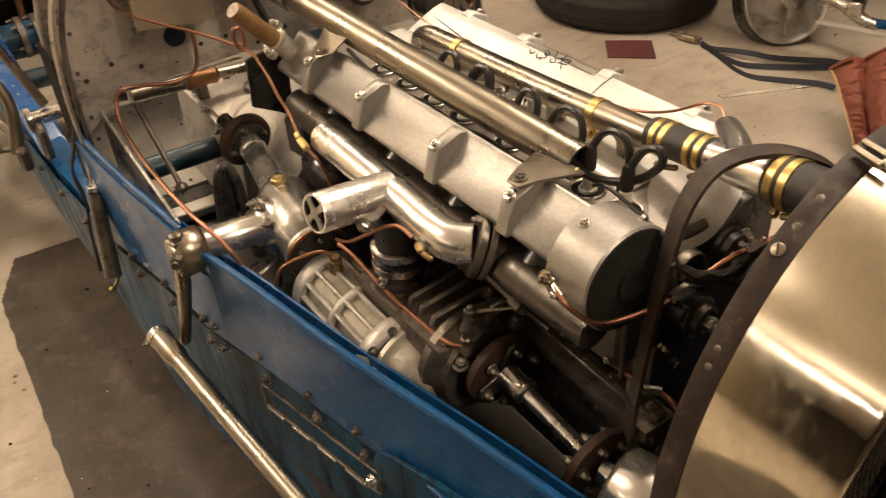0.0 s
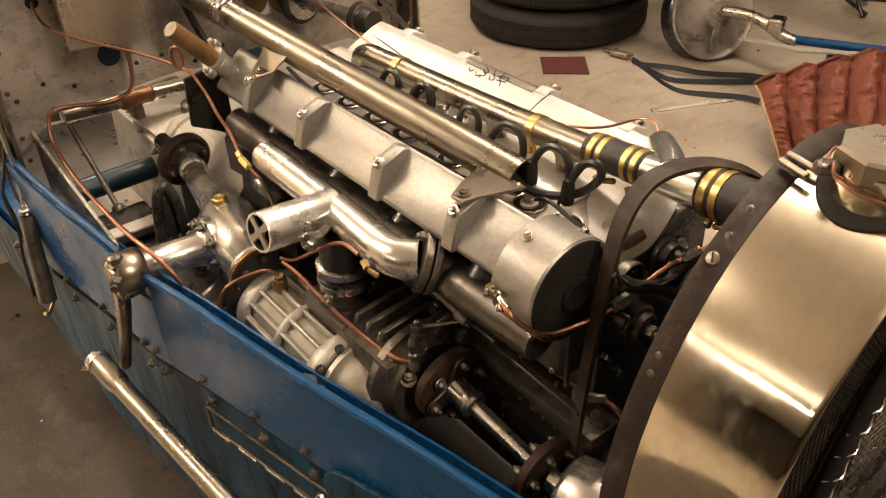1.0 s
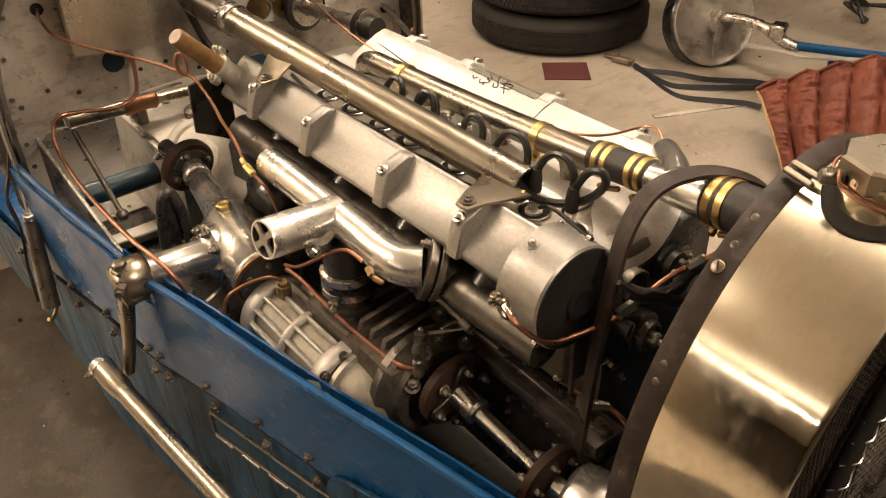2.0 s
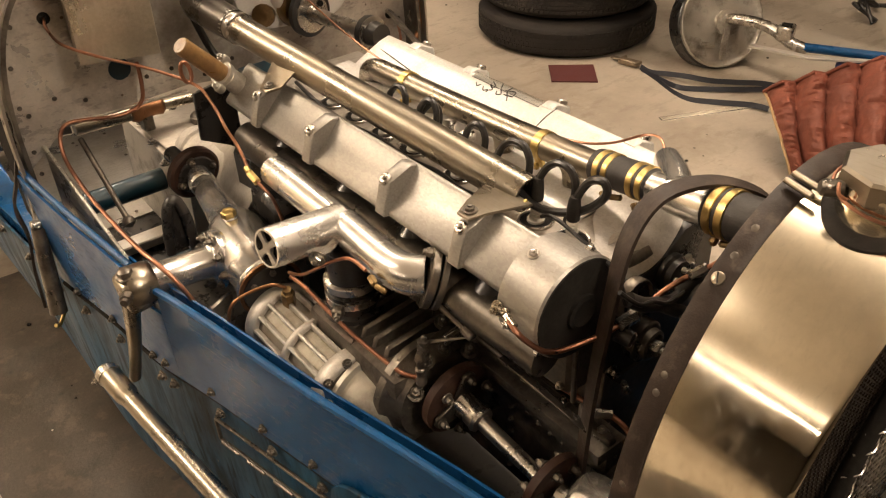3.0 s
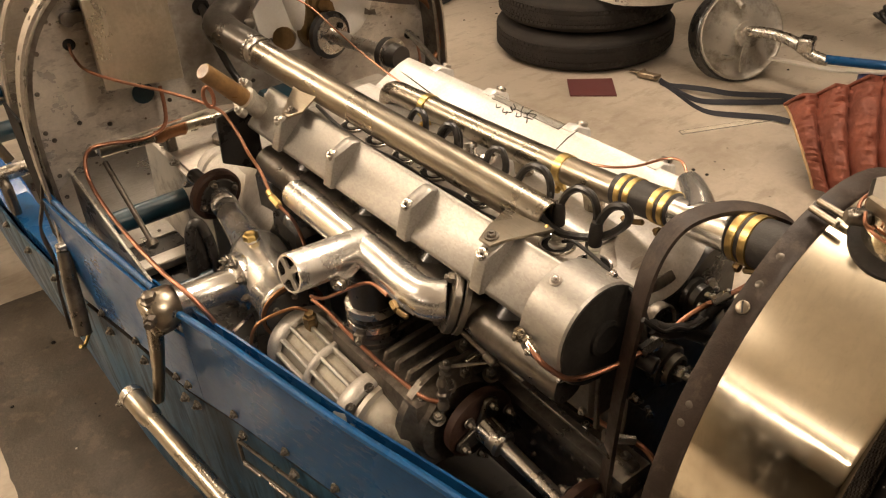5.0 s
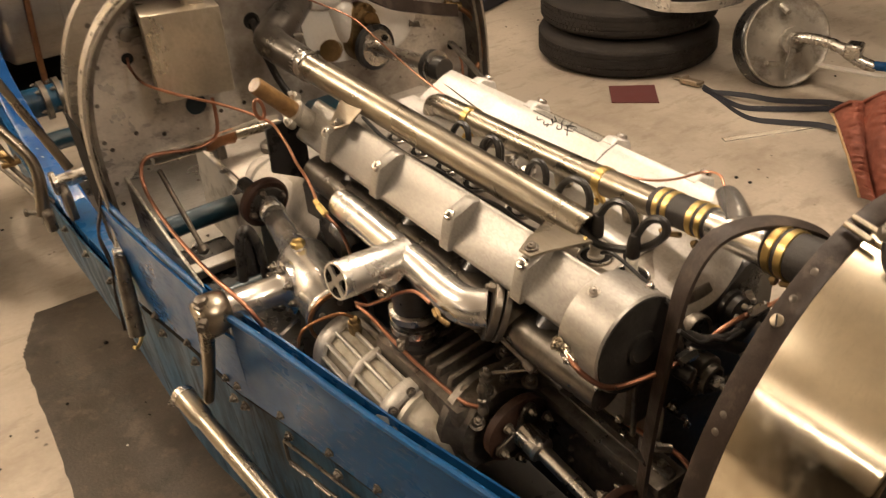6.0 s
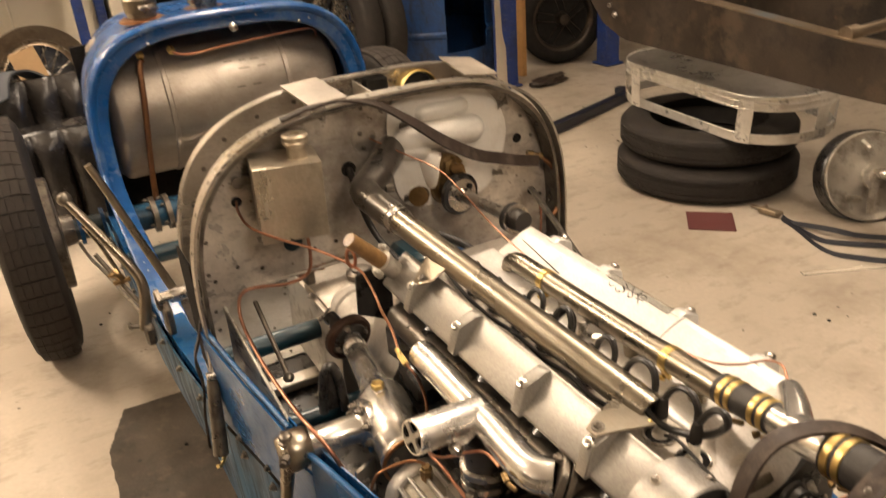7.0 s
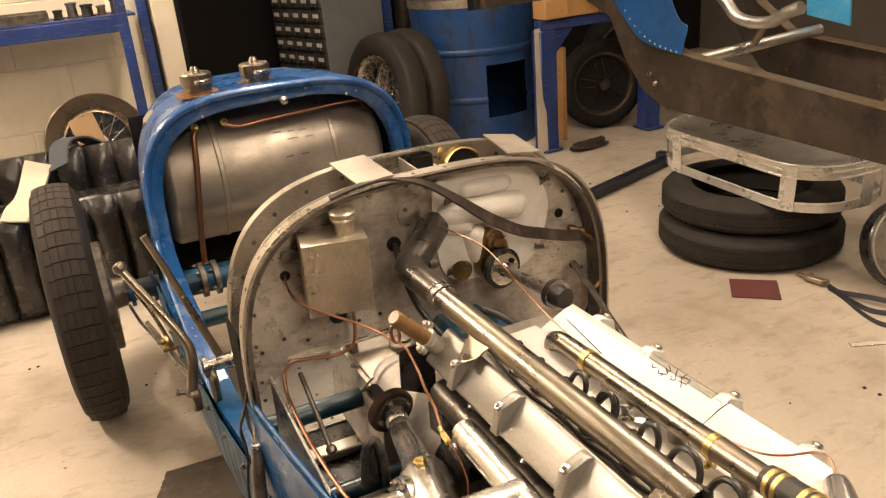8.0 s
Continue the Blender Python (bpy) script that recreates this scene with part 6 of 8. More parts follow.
# embossed pale plate
b = prism(B(), curve_pts([(0.03, 1.2595, 0.975), (0.14, 1.2595, 0.978), (0.212, 1.2595, 0.962), (0.25, 1.2595, 0.905), (0.247, 1.2595, 0.845), (0.205, 1.2595, 0.775), (0.12, 1.2595, 0.77), (0.035, 1.2595, 0.79), (0.018, 1.2595, 0.88)], 6, True), (0, -0.003, 0), 0.001)
emb = part("embossed_plate", b, POD, fwall, "pale embossed aluminium plate with three raised pods", 50)
for x0, z0, x1, z1, r in ((0.083, 0.946, 0.160, 0.944, 0.015), (0.045, 0.907, 0.180, 0.899, 0.025), (0.042, 0.892, 0.075, 0.885, 0.021), (0.092, 0.862, 0.102, 0.82, 0.022)):
    b = B()
    p_, q_ = V((x0, 1.256, z0)), V((x1, 1.256, z1))
    ax_ = (q_ - p_).normalized()
    n_ = (q_ - p_).length
    lathe(b, p_, ax_, [(-r * 0.9, 0), (-r * 0.8, r * 0.5), (-r * 0.4, r * 0.85), (0, r), (n_, r), (n_ + r * 0.4, r * 0.9), (n_ + r * 0.8, r * 0.55), (n_ + r * 0.95, 0)], 24)
    part("raised_pod", b, POD, emb, "", 60)
b = B()
for x, z, a in ((0.24, 0.933, 30), (0.224, 0.804, -15), (0.045, 0.935, 10), (0.04, 0.80, 0)):
    rod(b, (x, 1.258, z), (x, 1.243, z), 0.004, 8)
    c_, s_2 = math.cos(radians(a)) * 0.012, math.sin(radians(a)) * 0.012
    prism(b, [(x - c_, 1.246, z - s_2 - 0.003), (x + c_, 1.246, z + s_2 - 0.003), (x + c_ * 0.8, 1.246, z + s_2 + 0.008), (x, 1.246, z + 0.003), (x - c_ * 0.8, 1.246, z - s_2 + 0.008)], (0, -0.003, 0), 0.0008)
parts("wing_nut", b, STEEL_DARK, emb)
# gear pump, its shaft and couplings
b = B()
pear = [(0.117 + 0.022 * math.cos(radians(a)), 1.254, 0.846 + 0.022 * math.sin(radians(a))) for a in range(-10, 191, 15)]
pear += [(0.120 + 0.034 * math.cos(radians(a)), 1.254, 0.800 + 0.032 * math.sin(radians(a))) for a in range(160, 381, 15)]
prism(b, pear, (0.004, -0.024, 0), 0.003, 2)
lathe(b, (0.120, 1.232, 0.846), (0.12, -1, 0), [(0, 0.017), (0.006, 0.016), (0.008, 0.010), (0.014, 0.009), (0.015, 0)], 20)
lathe(b, (0.068, 1.25, 0.800), (-0.5, -0.6, 0.2), [(0, 0.014), (0.02, 0.014), (0.022, 0.018), (0.03, 0.018)], 14)
for a in (20, 80, 140, 200, 250, 330):
    c2 = 0.846 if a in (20, 80, 140) else 0.800
    bolt(b, (0.121 + (0.018 if c2 > 0.82 else 0.029) * math.cos(radians(a)), 1.2295, c2 + (0.018 if c2 > 0.82 else 0.027) * math.sin(radians(a))), (0, -1, 0), 0.0036, 0.004, False)
pump = part("gear_pump", b, BRASS_OLD, car, "dull brass gear pump on the bulkhead")
b = B()
lathe(b, (0.124, 1.222, 0.798), (0.14, -1, 0.0), [(0, 0.036), (0.002, 0.038), (0.012, 0.038), (0.014, 0.034)], 32)
parts("pump_coupling", b, BLACK, pump, "black coupling disc")
b = B()
sdir = V((0.11, -1, 0.015)).normalized()
s0p = V((0.125, 1.208, 0.798))
lathe(b, s0p, sdir, [(0, 0.03), (0.003, 0.03), (0.004, 0.014), (0.012, 0.0115), (0.12, 0.0115), (0.128, 0.014), (0.135, 0.014)], 26)
part("pump_shaft", b, STEEL, pump, "steel shaft to the far camshaft")
b = B()
for k in range(4):
    a = radians(90 * k + 40)
    # flat black discs stand in for the dark depth of holes
    lathe(b, s0p + V((0.021 * math.cos(a), -0.0035, 0.021 * math.sin(a))), sdir, [(0, 0.005), (0.001, 0.005), (0.001, 0)], 12)
parts("coupling_hole", b, BLACK_MATT, pump, gap=0)
b = lathe(B(), s0p + sdir * 0.135, sdir, [(0, 0.022), (0.002, 0.025), (0.012, 0.025), (0.014, 0.019), (0.035, 0.017)], 32)
part("cam_coupling", b, BLACK, pump, "black coupling at the far cam cover")
b = lathe(B(), s0p + sdir * 0.149, sdir, [(0, 0.0185), (0, 0.0255), (0.003, 0.0255), (0.003, 0.0185)], 32, False)
part("coupling_ring", b, STEEL, pump)
# far diagonal brace
b = B()
prism(b, [(0.29, 1.245, 0.755), (0.305, 1.245, 0.745), (0.195, 0.93, 0.735), (0.185, 0.93, 0.745)], (0.005, 0, 0.004), 0.001)
part("far_brace", b, STEEL_DARK, car, "dark angled brace to the bulkhead")
b = sweep(B(), [(0.315, 1.244, 0.815), (0.335, 1.238, 0.80), (0.350, 1.234, 0.775), (0.356, 1.232, 0.74), (0.350, 1.228, 0.71), (0.336, 1.226, 0.695)], 0.005, 10, 5)
part("far_hose", b, COPPER_OLD, car, "bent brown pipe at the bulkhead's far edge")
b = B()
lathe(b, (0.296, 1.252, 0.822), (1, -0.35, -0.3), [(0, 0.008), (0.012, 0.008), (0.013, 0.006), (0.02, 0.006), (0.021, 0.0075), (0.03, 0.0075)], 10)
part("pipe_union", b, BRASS_OLD, car)
b = sweep(B(), [(0.31, 1.258, 0.741), (0.312, 1.24, 0.73), (0.312, 1.232, 0.70), (0.308, 1.23, 0.66)], 0.0024, 8, 5)
part("far_copper_pipe", b, COPPER, car)
# cross shaft behind the bulkhead, gusset, lower clutter
b = rod(B(), (-0.217, 1.5, 0.603), (-0.10, 1.5, 0.599), 0.0145, 20)
xs = part("cross_shaft", b, NICKEL, car, "bright cross shaft behind the bulkhead's lower edge")
b = lathe(B(), (-0.118, 1.5, 0.600), (1, 0, -0.05), [(0, 0.013), (0.003, 0.018), (0.012, 0.02), (0.03, 0.018), (0.045, 0.015), (0.06, 0.0165), (0.065, 0.012)], 22)
part("shaft_bearing", b, COPPER_OLD, xs, "brown tarnished bronze shaft bearing")
part("thin_shaft", rod(B(), (-0.056, 1.5, 0.597), (0.04, 1.5, 0.592), 0.0105, 16), NICKEL, xs)
part("bearing_stand", box(B(), (-0.09, 1.5, 0.575), (0.02, 0.03, 0.035), bev=0.004), STEEL_DARK, xs)
b = prism(B(), [(-0.312, 1.255, 0.694), (-0.314, 1.255, 0.54), (-0.292, 0.975, 0.55), (-0.290, 0.975, 0.580)], (0.003, 0, 0), 0.0005)
gs = part("gusset", b, BULK, car, "triangular sheet gusset with a bright edge")
part("gusset_edge", sweep(B(), [(-0.3105, 1.255, 0.695), (-0.2985, 1.10, 0.632), (-0.2885, 0.975, 0.581)], 0.0028, 8, 2), FRAME_ALU, gs)
b = B()
for x in (-0.315, -0.275, -0.235, -0.14, -0.10, -0.05, 0.0):
    lathe(b, (x, 1.2615, 0.742 + 0.014 * math.sin(x * 40)), (0, -1, 0), [(0, 0.0036), (0.0015, 0.003), (0.002, 0)], 10)
parts("lower_rivet", b, RUST, fwall, gap=0.0)
part("lower_flange", box(B(), (-0.18, 1.2575, 0.714), (0.19, 0.006, 0.003), (0, 0, 0), 0.0005), BULK, fwall)
b = B()
box(b, (0.03, 1.19, 0.70), (0.10, 0.08, 0.08), bev=0.01)
part("teal_casing", b, TEAL, car, "dark teal casing behind the engine")
b = sweep(B(), [(-0.06, 1.258, 0.876), (-0.064, 1.237, 0.865), (-0.066, 1.217, 0.838), (-0.058, 1.19, 0.79), (-0.04, 1.16, 0.75), (-0.02, 1.13, 0.72)], 0.0058, 10, 5)
part("rubber_hose", b, WIRE_BLACK, car, "black rubber hose hanging from the bulkhead")
b = B()
sweep(b, [(0.05, 1.16, 0.76), (0.08, 1.13, 0.745), (0.10, 1.11, 0.715), (0.09, 1.10, 0.68)], 0.007, 10, 5)
sweep(b, [(0.03, 1.14, 0.745), (0.05, 1.10, 0.75), (0.075, 1.09, 0.735)], 0.005, 10, 5)
parts("water_hose", b, HOSE, car)
# strap lying over the bulkhead
b = ribbon(B(), [(-0.175, 1.218, 0.996), (-0.13, 1.212, 1.008), (-0.08, 1.206, 1.010), (-0.02, 1.204, 0.993), (0.04, 1.206, 0.951), (0.10, 1.207, 0.903), (0.16, 1.208, 0.865), (0.21, 1.21, 0.846), (0.26, 1.213, 0.829), (0.305, 1.228, 0.814)],
           [(0, 1, -0.1), (0, 1, -0.1), (0, 1, -0.2), (0.2, 1, 0.3), (0.3, 0.8, 0.6), (0.3, 0.5, 0.8), (0.2, 0.4, 1), (0.1, 0.3, 1), (0, 0.3, 1), (0, 0.2, 1)], 0.021, 0.004, 6)
part("scuttle_strap", b, LEATHER, car, "brown leather strap draped across the bulkhead", 60)
# copper pipes on the near side
b = sweep(B(), [(-0.256, 1.262, 0.868), (-0.262, 1.23, 0.862), (-0.258, 1.19, 0.851), (-0.228, 1.15, 0.838), (-0.19, 1.11, 0.826), (-0.165, 1.06, 0.820), (-0.152, 1.02, 0.815), (-0.150, 1.0, 0.806), (-0.153, 0.97, 0.797), (-0.156, 0.945, 0.785), (-0.155, 0.92, 0.768), (-0.166, 0.872, 0.756), (-0.164, 0.855, 0.748), (-0.156, 0.845, 0.73), (-0.148, 0.845, 0.69), (-0.15, 0.845, 0.66)], 0.0021, 8, 5)
part("copper_pipe", b, COPPER, car, "thin copper pipe from the bulkhead to the steering box")
b = sweep(B(), [(-0.158 + 0.0062 * math.cos(radians(a)), 1.035 + 0.003 * math.sin(radians(a)), 0.831 + 0.0125 * math.sin(radians(a))) for a in range(0, 360, 30)], 0.0026, 8, 3, True)
part("pipe_coil", b, COPPER, car)
b = B()
rod(b, (-0.166, 0.876, 0.756), (-0.165, 0.858, 0.750), 0.0048, 6)
rod(b, (-0.165, 0.886, 0.7595), (-0.1655, 0.876, 0.756), 0.0036, 10)
part("pipe_ferrule", b, BRASS, car, "brass pipe ferrule")
b = sweep(B(), [(-0.16, 1.225, 0.79), (-0.161, 1.222, 0.765), (-0.166, 1.22, 0.738), (-0.18, 1.22, 0.725), (-0.21, 1.22, 0.722), (-0.25, 1.22, 0.730), (-0.278, 1.22, 0.732), (-0.292, 1.22, 0.716), (-0.298, 1.20, 0.69), (-0.300, 1.13, 0.675), (-0.301, 1.04, 0.675), (-0.297, 0.95, 0.672), (-0.292, 0.90, 0.672), (-0.282, 0.87, 0.655), (-0.27, 0.86, 0.62)], 0.0030, 10, 5)
part("fuel_pipe", b, COPPER, car, "long copper fuel pipe bent round the bay")
# bonnet catch and strap loop on the near side
b = B()
sweep(b, [(-0.353, 1.222, 0.655), (-0.357, 1.215, 0.62), (-0.362, 1.205, 0.60)], 0.005, 10, 4)
rod(b, (-0.346, 1.21, 0.606), (-0.37, 1.208, 0.606), 0.007, 10)
catch = part("bonnet_catch", b, STEEL, car, "spring bonnet catch with a leather sleeve")
b = sweep(B(), [(-0.362, 1.206, 0.60), (-0.368, 1.20, 0.56), (-0.374, 1.192, 0.51), (-0.380, 1.182, 0.468)], (0.010, 0.013), 14, 4)
part("catch_sleeve", b, STEEL_DARK, catch)
b = sweep(B(), [(-0.37, 1.195, 0.458), (-0.385, 1.175, 0.452), (-0.392, 1.168, 0.458)], 0.003, 8, 4)
part("catch_hook", b, BRASS, catch)
b = ribbon(B(), [(-0.35, 1.245, 0.70), (-0.362, 1.248, 0.66), (-0.376, 1.25, 0.62), (-0.374, 1.245, 0.57), (-0.384, 1.235, 0.52), (-0.39, 1.225, 0.46)], (0.2, 1, 0), 0.018, 0.004, 5)
part("strap_tail", b, LEATHER, car, "hanging leather strap end", 60)

# ---- tail, tank and rear axle ----
def tail_row(f, y_top, y_low, k, zs=1.0, steps=24):
    """One cross-section edge of the tail; f slides it back."""
    out = []
    for i in range(steps + 1):
        a = radians(180 * i / steps)
        c, s = math.cos(a), math.sin(a)
        x = -(0.387 + k) * math.copysign(abs(c) ** (2 / 3.6), c)
        z = 0.66 + (0.360 * zs + k) * abs(s) ** (2 / 3.2)
        out.append(V((x + 0.0, f + y_top, z)))
    return out


def tail_edge(dy, k, zs=1.0):
    row = tail_row(0, 2.20 + dy, 0, k, zs)
    side = []
    for y, z in ((1.58, 0.50), (1.66, 0.515), (1.80, 0.535), (1.94, 0.56), (2.05, 0.59), (2.13, 0.62)):
        side.append(V((-(0.392 + k) + 0.02 * (2.2 - y), y + dy, z)))
    return side + row + [V((-q.x, q.y, q.z)) for q in reversed(side)]


rows = [tail_edge(0.045, -0.05), tail_edge(0.018, -0.048), tail_edge(0.013, -0.044), tail_edge(0.010, -0.021), tail_edge(0.003, -0.0175), tail_edge(-0.005, -0.012), tail_edge(-0.006, -0.006), tail_edge(0.0, -0.0005), tail_edge(0.016, 0.002), tail_edge(0.08, 0.0)]
b = loft(B(), rows)
tail = part("tail_cowl", b, BLUE_CHIP, car, "chipped blue tail cowl with a rolled opening edge", 50)
rows = []
for dy, kx, kz in ((0.08, 0.0, 1.0), (0.25, -0.012, 0.98), (0.5, -0.05, 0.92), (0.75, -0.12, 0.8), (1.0, -0.21, 0.62), (1.2, -0.31, 0.42), (1.3, -0.37, 0.3)):
    r_ = tail_row(0, 2.20 + dy, 0, 0)
    s_ = 1 + kx / 0.387
    lo_ = [V((-0.392 * s_, 2.2 + dy, 0.42)), V((-0.392 * s_, 2.2 + dy, 0.54))]
    rows.append(lo_ + [V((q.x * s_, q.y, 0.66 + (q.z - 0.66) * kz)) for q in r_] + [V((-q.x, q.y, q.z)) for q in reversed(lo_)])
part("tail_skin", loft(B(), rows), BLUE_CHIP, tail, "blue sheet-metal tail", 50)
b = B()
lathe(b, (0.02, 2.196, 0.973), (0, -1, 0.2), [(0, 0.012), (0.002, 0.012), (0.005, 0.006), (0.006, 0)], 10)
lathe(b, (-0.2, 2.196, 0.965), (0, -1, 0.2), [(0, 0.005), (0.003, 0.004), (0.004, 0)], 8)
lathe(b, (0.2, 2.196, 0.962), (0, -1, 0.2), [(0, 0.006), (0.003, 0.004), (0.004, 0)], 8)
parts("edge_screw", b, STEEL, tail)
for x, y in ((-0.185, 2.285), (-0.02, 2.31)):
    b = lathe(B(), (x, y, 1.010), (0, 0, 1), [(0, 0.060), (0.006, 0.058), (0.010, 0.045)], 30)
    f_ = part("filler_flange", b, COPPER_OLD, tail, "copper ring riveted round a tail filler")
    b = B()
    for k in range(10):
        a = radians(36 * k)
        lathe(b, (x + 0.051 * math.cos(a), y + 0.051 * math.sin(a), 1.015), (0, 0, 1), [(0, 0.005), (0.003, 0.004), (0.004, 0)], 8)
    parts("flange_rivet", b, COPPER_OLD, f_)
    b = lathe(B(), (x, y, 1.018), (0, 0, 1), [(0, 0.036), (0.012, 0.036), (0.014, 0.041), (0.046, 0.042), (0.05, 0.038), (0.052, 0.014), (0.058, 0.012), (0.066, 0.008), (0.067, 0)], 12)
    cp = part("filler_cap", b, NICKEL, tail, "plated lever filler cap", 30)
    b = box(B(), (x + 0.012, y - 0.038, 1.046), (0.05, 0.014, 0.012), (0, 0, 20), 0.003)
    part("cap_lever", b, STEEL, cp)
# fuel tank across the tail
b = B()
lathe(b, (-0.325, 2.46, 0.755), (1, 0, 0), [(0, 0.15), (0.004, 0.18), (0.02, 0.197), (0.028, 0.2), (0.62, 0.2), (0.63, 0.196), (0.646, 0.18), (0.65, 0.15)], 48)
ftank = part("fuel_tank", b, TANK, car, "grey welded sheet-steel fuel tank with written marks", 50)
b = B()
for x in (-0.165, 0.17):
    lathe(b, (x - 0.008, 2.46, 0.755), (1, 0, 0), [(0, 0.2), (0.003, 0.2035), (0.013, 0.2035), (0.016, 0.2)], 48, False)
parts("tank_band", b, TANK, ftank)
b = sweep(B(), [(-0.215, 2.265, 0.915), (-0.225, 2.255, 0.90), (-0.235, 2.24, 0.82), (-0.25, 2.24, 0.70), (-0.262, 2.25, 0.58), (-0.265, 2.26, 0.48)], 0.008, 10, 5)
part("tank_pipe", b, COPPER_OLD, ftank, "copper pipe down the tank's face")
b = sweep(B(), [(-0.135, 2.275, 0.935), (-0.128, 2.262, 0.92), (-0.09, 2.26, 0.912), (0.0, 2.262, 0.918), (0.12, 2.268, 0.923), (0.22, 2.275, 0.926), (0.27, 2.29, 0.918), (0.29, 2.33, 0.88)], 0.0042, 10, 5)
part("vent_pipe", b, COPPER, ftank, "copper vent pipe along the tank")
b = B()
for x in (-0.215, -0.135):
    lathe(b, (x, 2.285, 0.93), (0, -1, -0.35), [(0, 0.011), (0.012, 0.011), (0.014, 0.008), (0.022, 0.008)], 6)
parts("tank_union", b, BRASS, ftank)
# written marks on the tank and the far cam cover, as plain strokes
b = B()
for i, (x, z, w_) in enumerate(((0.01, 0.868, 0.03), (0.05, 0.866, 0.022), (0.085, 0.864, 0.03), (0.05, 0.846, 0.04), (0.1, 0.845, 0.03), (0.03, 0.80, 0.03), (0.075, 0.80, 0.028))):
    y = 2.46 - math.sqrt(0.2015 ** 2 - (z - 0.755) ** 2)
    box(b, (x, y, z), (w_ * 0.8, 0.0012, 0.0035), (-math.degrees(math.asin((z - 0.755) / 0.2015)), 0, 0), 0)
parts("mark", b, STEEL_DARK, ftank)
b = B()
for stroke in ([(0.098, 0.771), (0.094, 0.766), (0.098, 0.762)], [(0.097, 0.757), (0.092, 0.752), (0.095, 0.747), (0.091, 0.746)],
               [(0.109, 0.752), (0.104, 0.743), (0.100, 0.746), (0.104, 0.751), (0.098, 0.742), (0.095, 0.745)],
               [(0.112, 0.738), (0.104, 0.733), (0.097, 0.726), (0.094, 0.731), (0.099, 0.735)],
               [(0.112, 0.722), (0.104, 0.722), (0.096, 0.714), (0.092, 0.711)], [(0.104, 0.726), (0.108, 0.712), (0.102, 0.710)], [(0.098, 0.722), (0.100, 0.709)]):
    sweep(b, [(x, y, 0.8248 + (x - 0.095) * (0.27 if x > 0.095 else 0.47)) for x, y in stroke], 0.0007, 5, 4)
parts("pencil_mark", b, INK, far_cover)
b = prism(B(), [(0.071, 0.846, 0.8135), (0.0725, 0.846, 0.814), (0.086, 0.955, 0.8195), (0.0845, 0.955, 0.819)], (0.0, 0, 0.0006))
part("scribed_line", b, INK, far_cover)
b = prism(B(), [(0.101, 0.668, 0.8272), (0.112, 0.668, 0.8298), (0.112, 0.785, 0.8298), (0.103, 0.785, 0.8276)], (0.0, 0, 0.0006))
part("clear_tape", b, CLEAR, far_cover)
# black plate standing in for the dark inside of the tail
b = box(B(), (0, 2.72, 0.60), (0.70, 0.01, 0.6), bev=0)
part("tail_bulkhead", b, BLACK_MATT, car)
# rear axle, drums, levers
b = B()
rod(b, (-0.54, 2.62, 0.37), (0.54, 2.62, 0.37), 0.034, 20)
lathe(b, (-0.09, 2.62, 0.37), (1, 0, 0), [(0, 0.05), (0.04, 0.10), (0.07, 0.125), (0.11, 0.125), (0.14, 0.10), (0.18, 0.05)], 28)
axle = part("rear_axle", b, TEAL, car, "dark teal rear axle")
b = B()
for x in (-0.47, -0.40, 0.40, 0.47):
    lathe(b, (x, 2.62, 0.37), (1, 0, 0), [(0, 0.05), (0.012, 0.05)], 20)
parts("axle_flange", b, BLUE, axle)
# darker paints on both cross tubes stand in for shade under the tank
b = rod(B(), (-0.39, 1.98, 0.50), (0.39, 1.98, 0.50), 0.022, 16)
part("tail_cross_tube", b, TEAL, car, "blue cross tube under the tank")
b = rod(B(), (-0.37, 2.12, 0.55), (0.37, 2.12, 0.55), 0.035, 18)
tct = part("tail_cross_tube", b, BLUE_OLD, car, "thick blue cross tube under the tank")
b = B()
for x in (-0.30, -0.265, -0.17):
    lathe(b, (x, 2.12, 0.55), (1, 0, 0), [(0, 0.036), (0.001, 0.047), (0.014, 0.047), (0.015, 0.036)], 24)
    for a in (60, 130, 200):
        r = radians(a)
        bolt(b, (x - 0.001, 2.12 + 0.041 * math.cos(r), 0.55 + 0.041 * math.sin(r)), (-1, 0, 0), 0.005, 0.007, False)
parts("tube_collar", b, STEEL_DARK, tct, gap=0.002)
# brake and gear levers beside the cockpit
b = B()
sweep(b, [(-0.420, 1.568, 0.530), (-0.410, 1.572, 0.572), (-0.403, 1.580, 0.612), (-0.410, 1.590, 0.650), (-0.446, 1.620, 0.718), (-0.492, 1.655, 0.80)], (0.0125, 0.0085), 12, 5)
lev = part("brake_lever", b, NICKEL, car, "long dull nickel brake lever with a dark ball knob")
b = lathe(B(), (-0.489, 1.652, 0.795), (-0.35, 0.4, 0.75), [(0, 0.009), (0.003, 0.012), (0.009, 0.0145), (0.017, 0.013), (0.022, 0.006), (0.023, 0)], 18)
part("lever_knob", b, STEEL_DARK, lev, "dark brown ball knob")
b = sweep(B(), [(-0.350, 1.575, 0.600), (-0.366, 1.585, 0.65), (-0.392, 1.60, 0.73), (-0.417, 1.612, 0.81), (-0.438, 1.62, 0.87)], (0.009, 0.0072), 12, 5)
part("gear_lever", b, NICKEL, car, "slender dull nickel gear lever")
b = B()
lathe(b, (-0.388, 1.58, 0.578), (1, 0, 0.02), [(0, 0.018), (0.003, 0.023), (0.011, 0.023), (0.013, 0.0135), (0.062, 0.0135), (0.063, 0.018), (0.072, 0.018)], 24)
part("lever_pivot", b, STEEL, lev)
b = B()
rod(b, (-0.448, 1.575, 0.542), (-0.415, 1.568, 0.536), 0.005, 10)
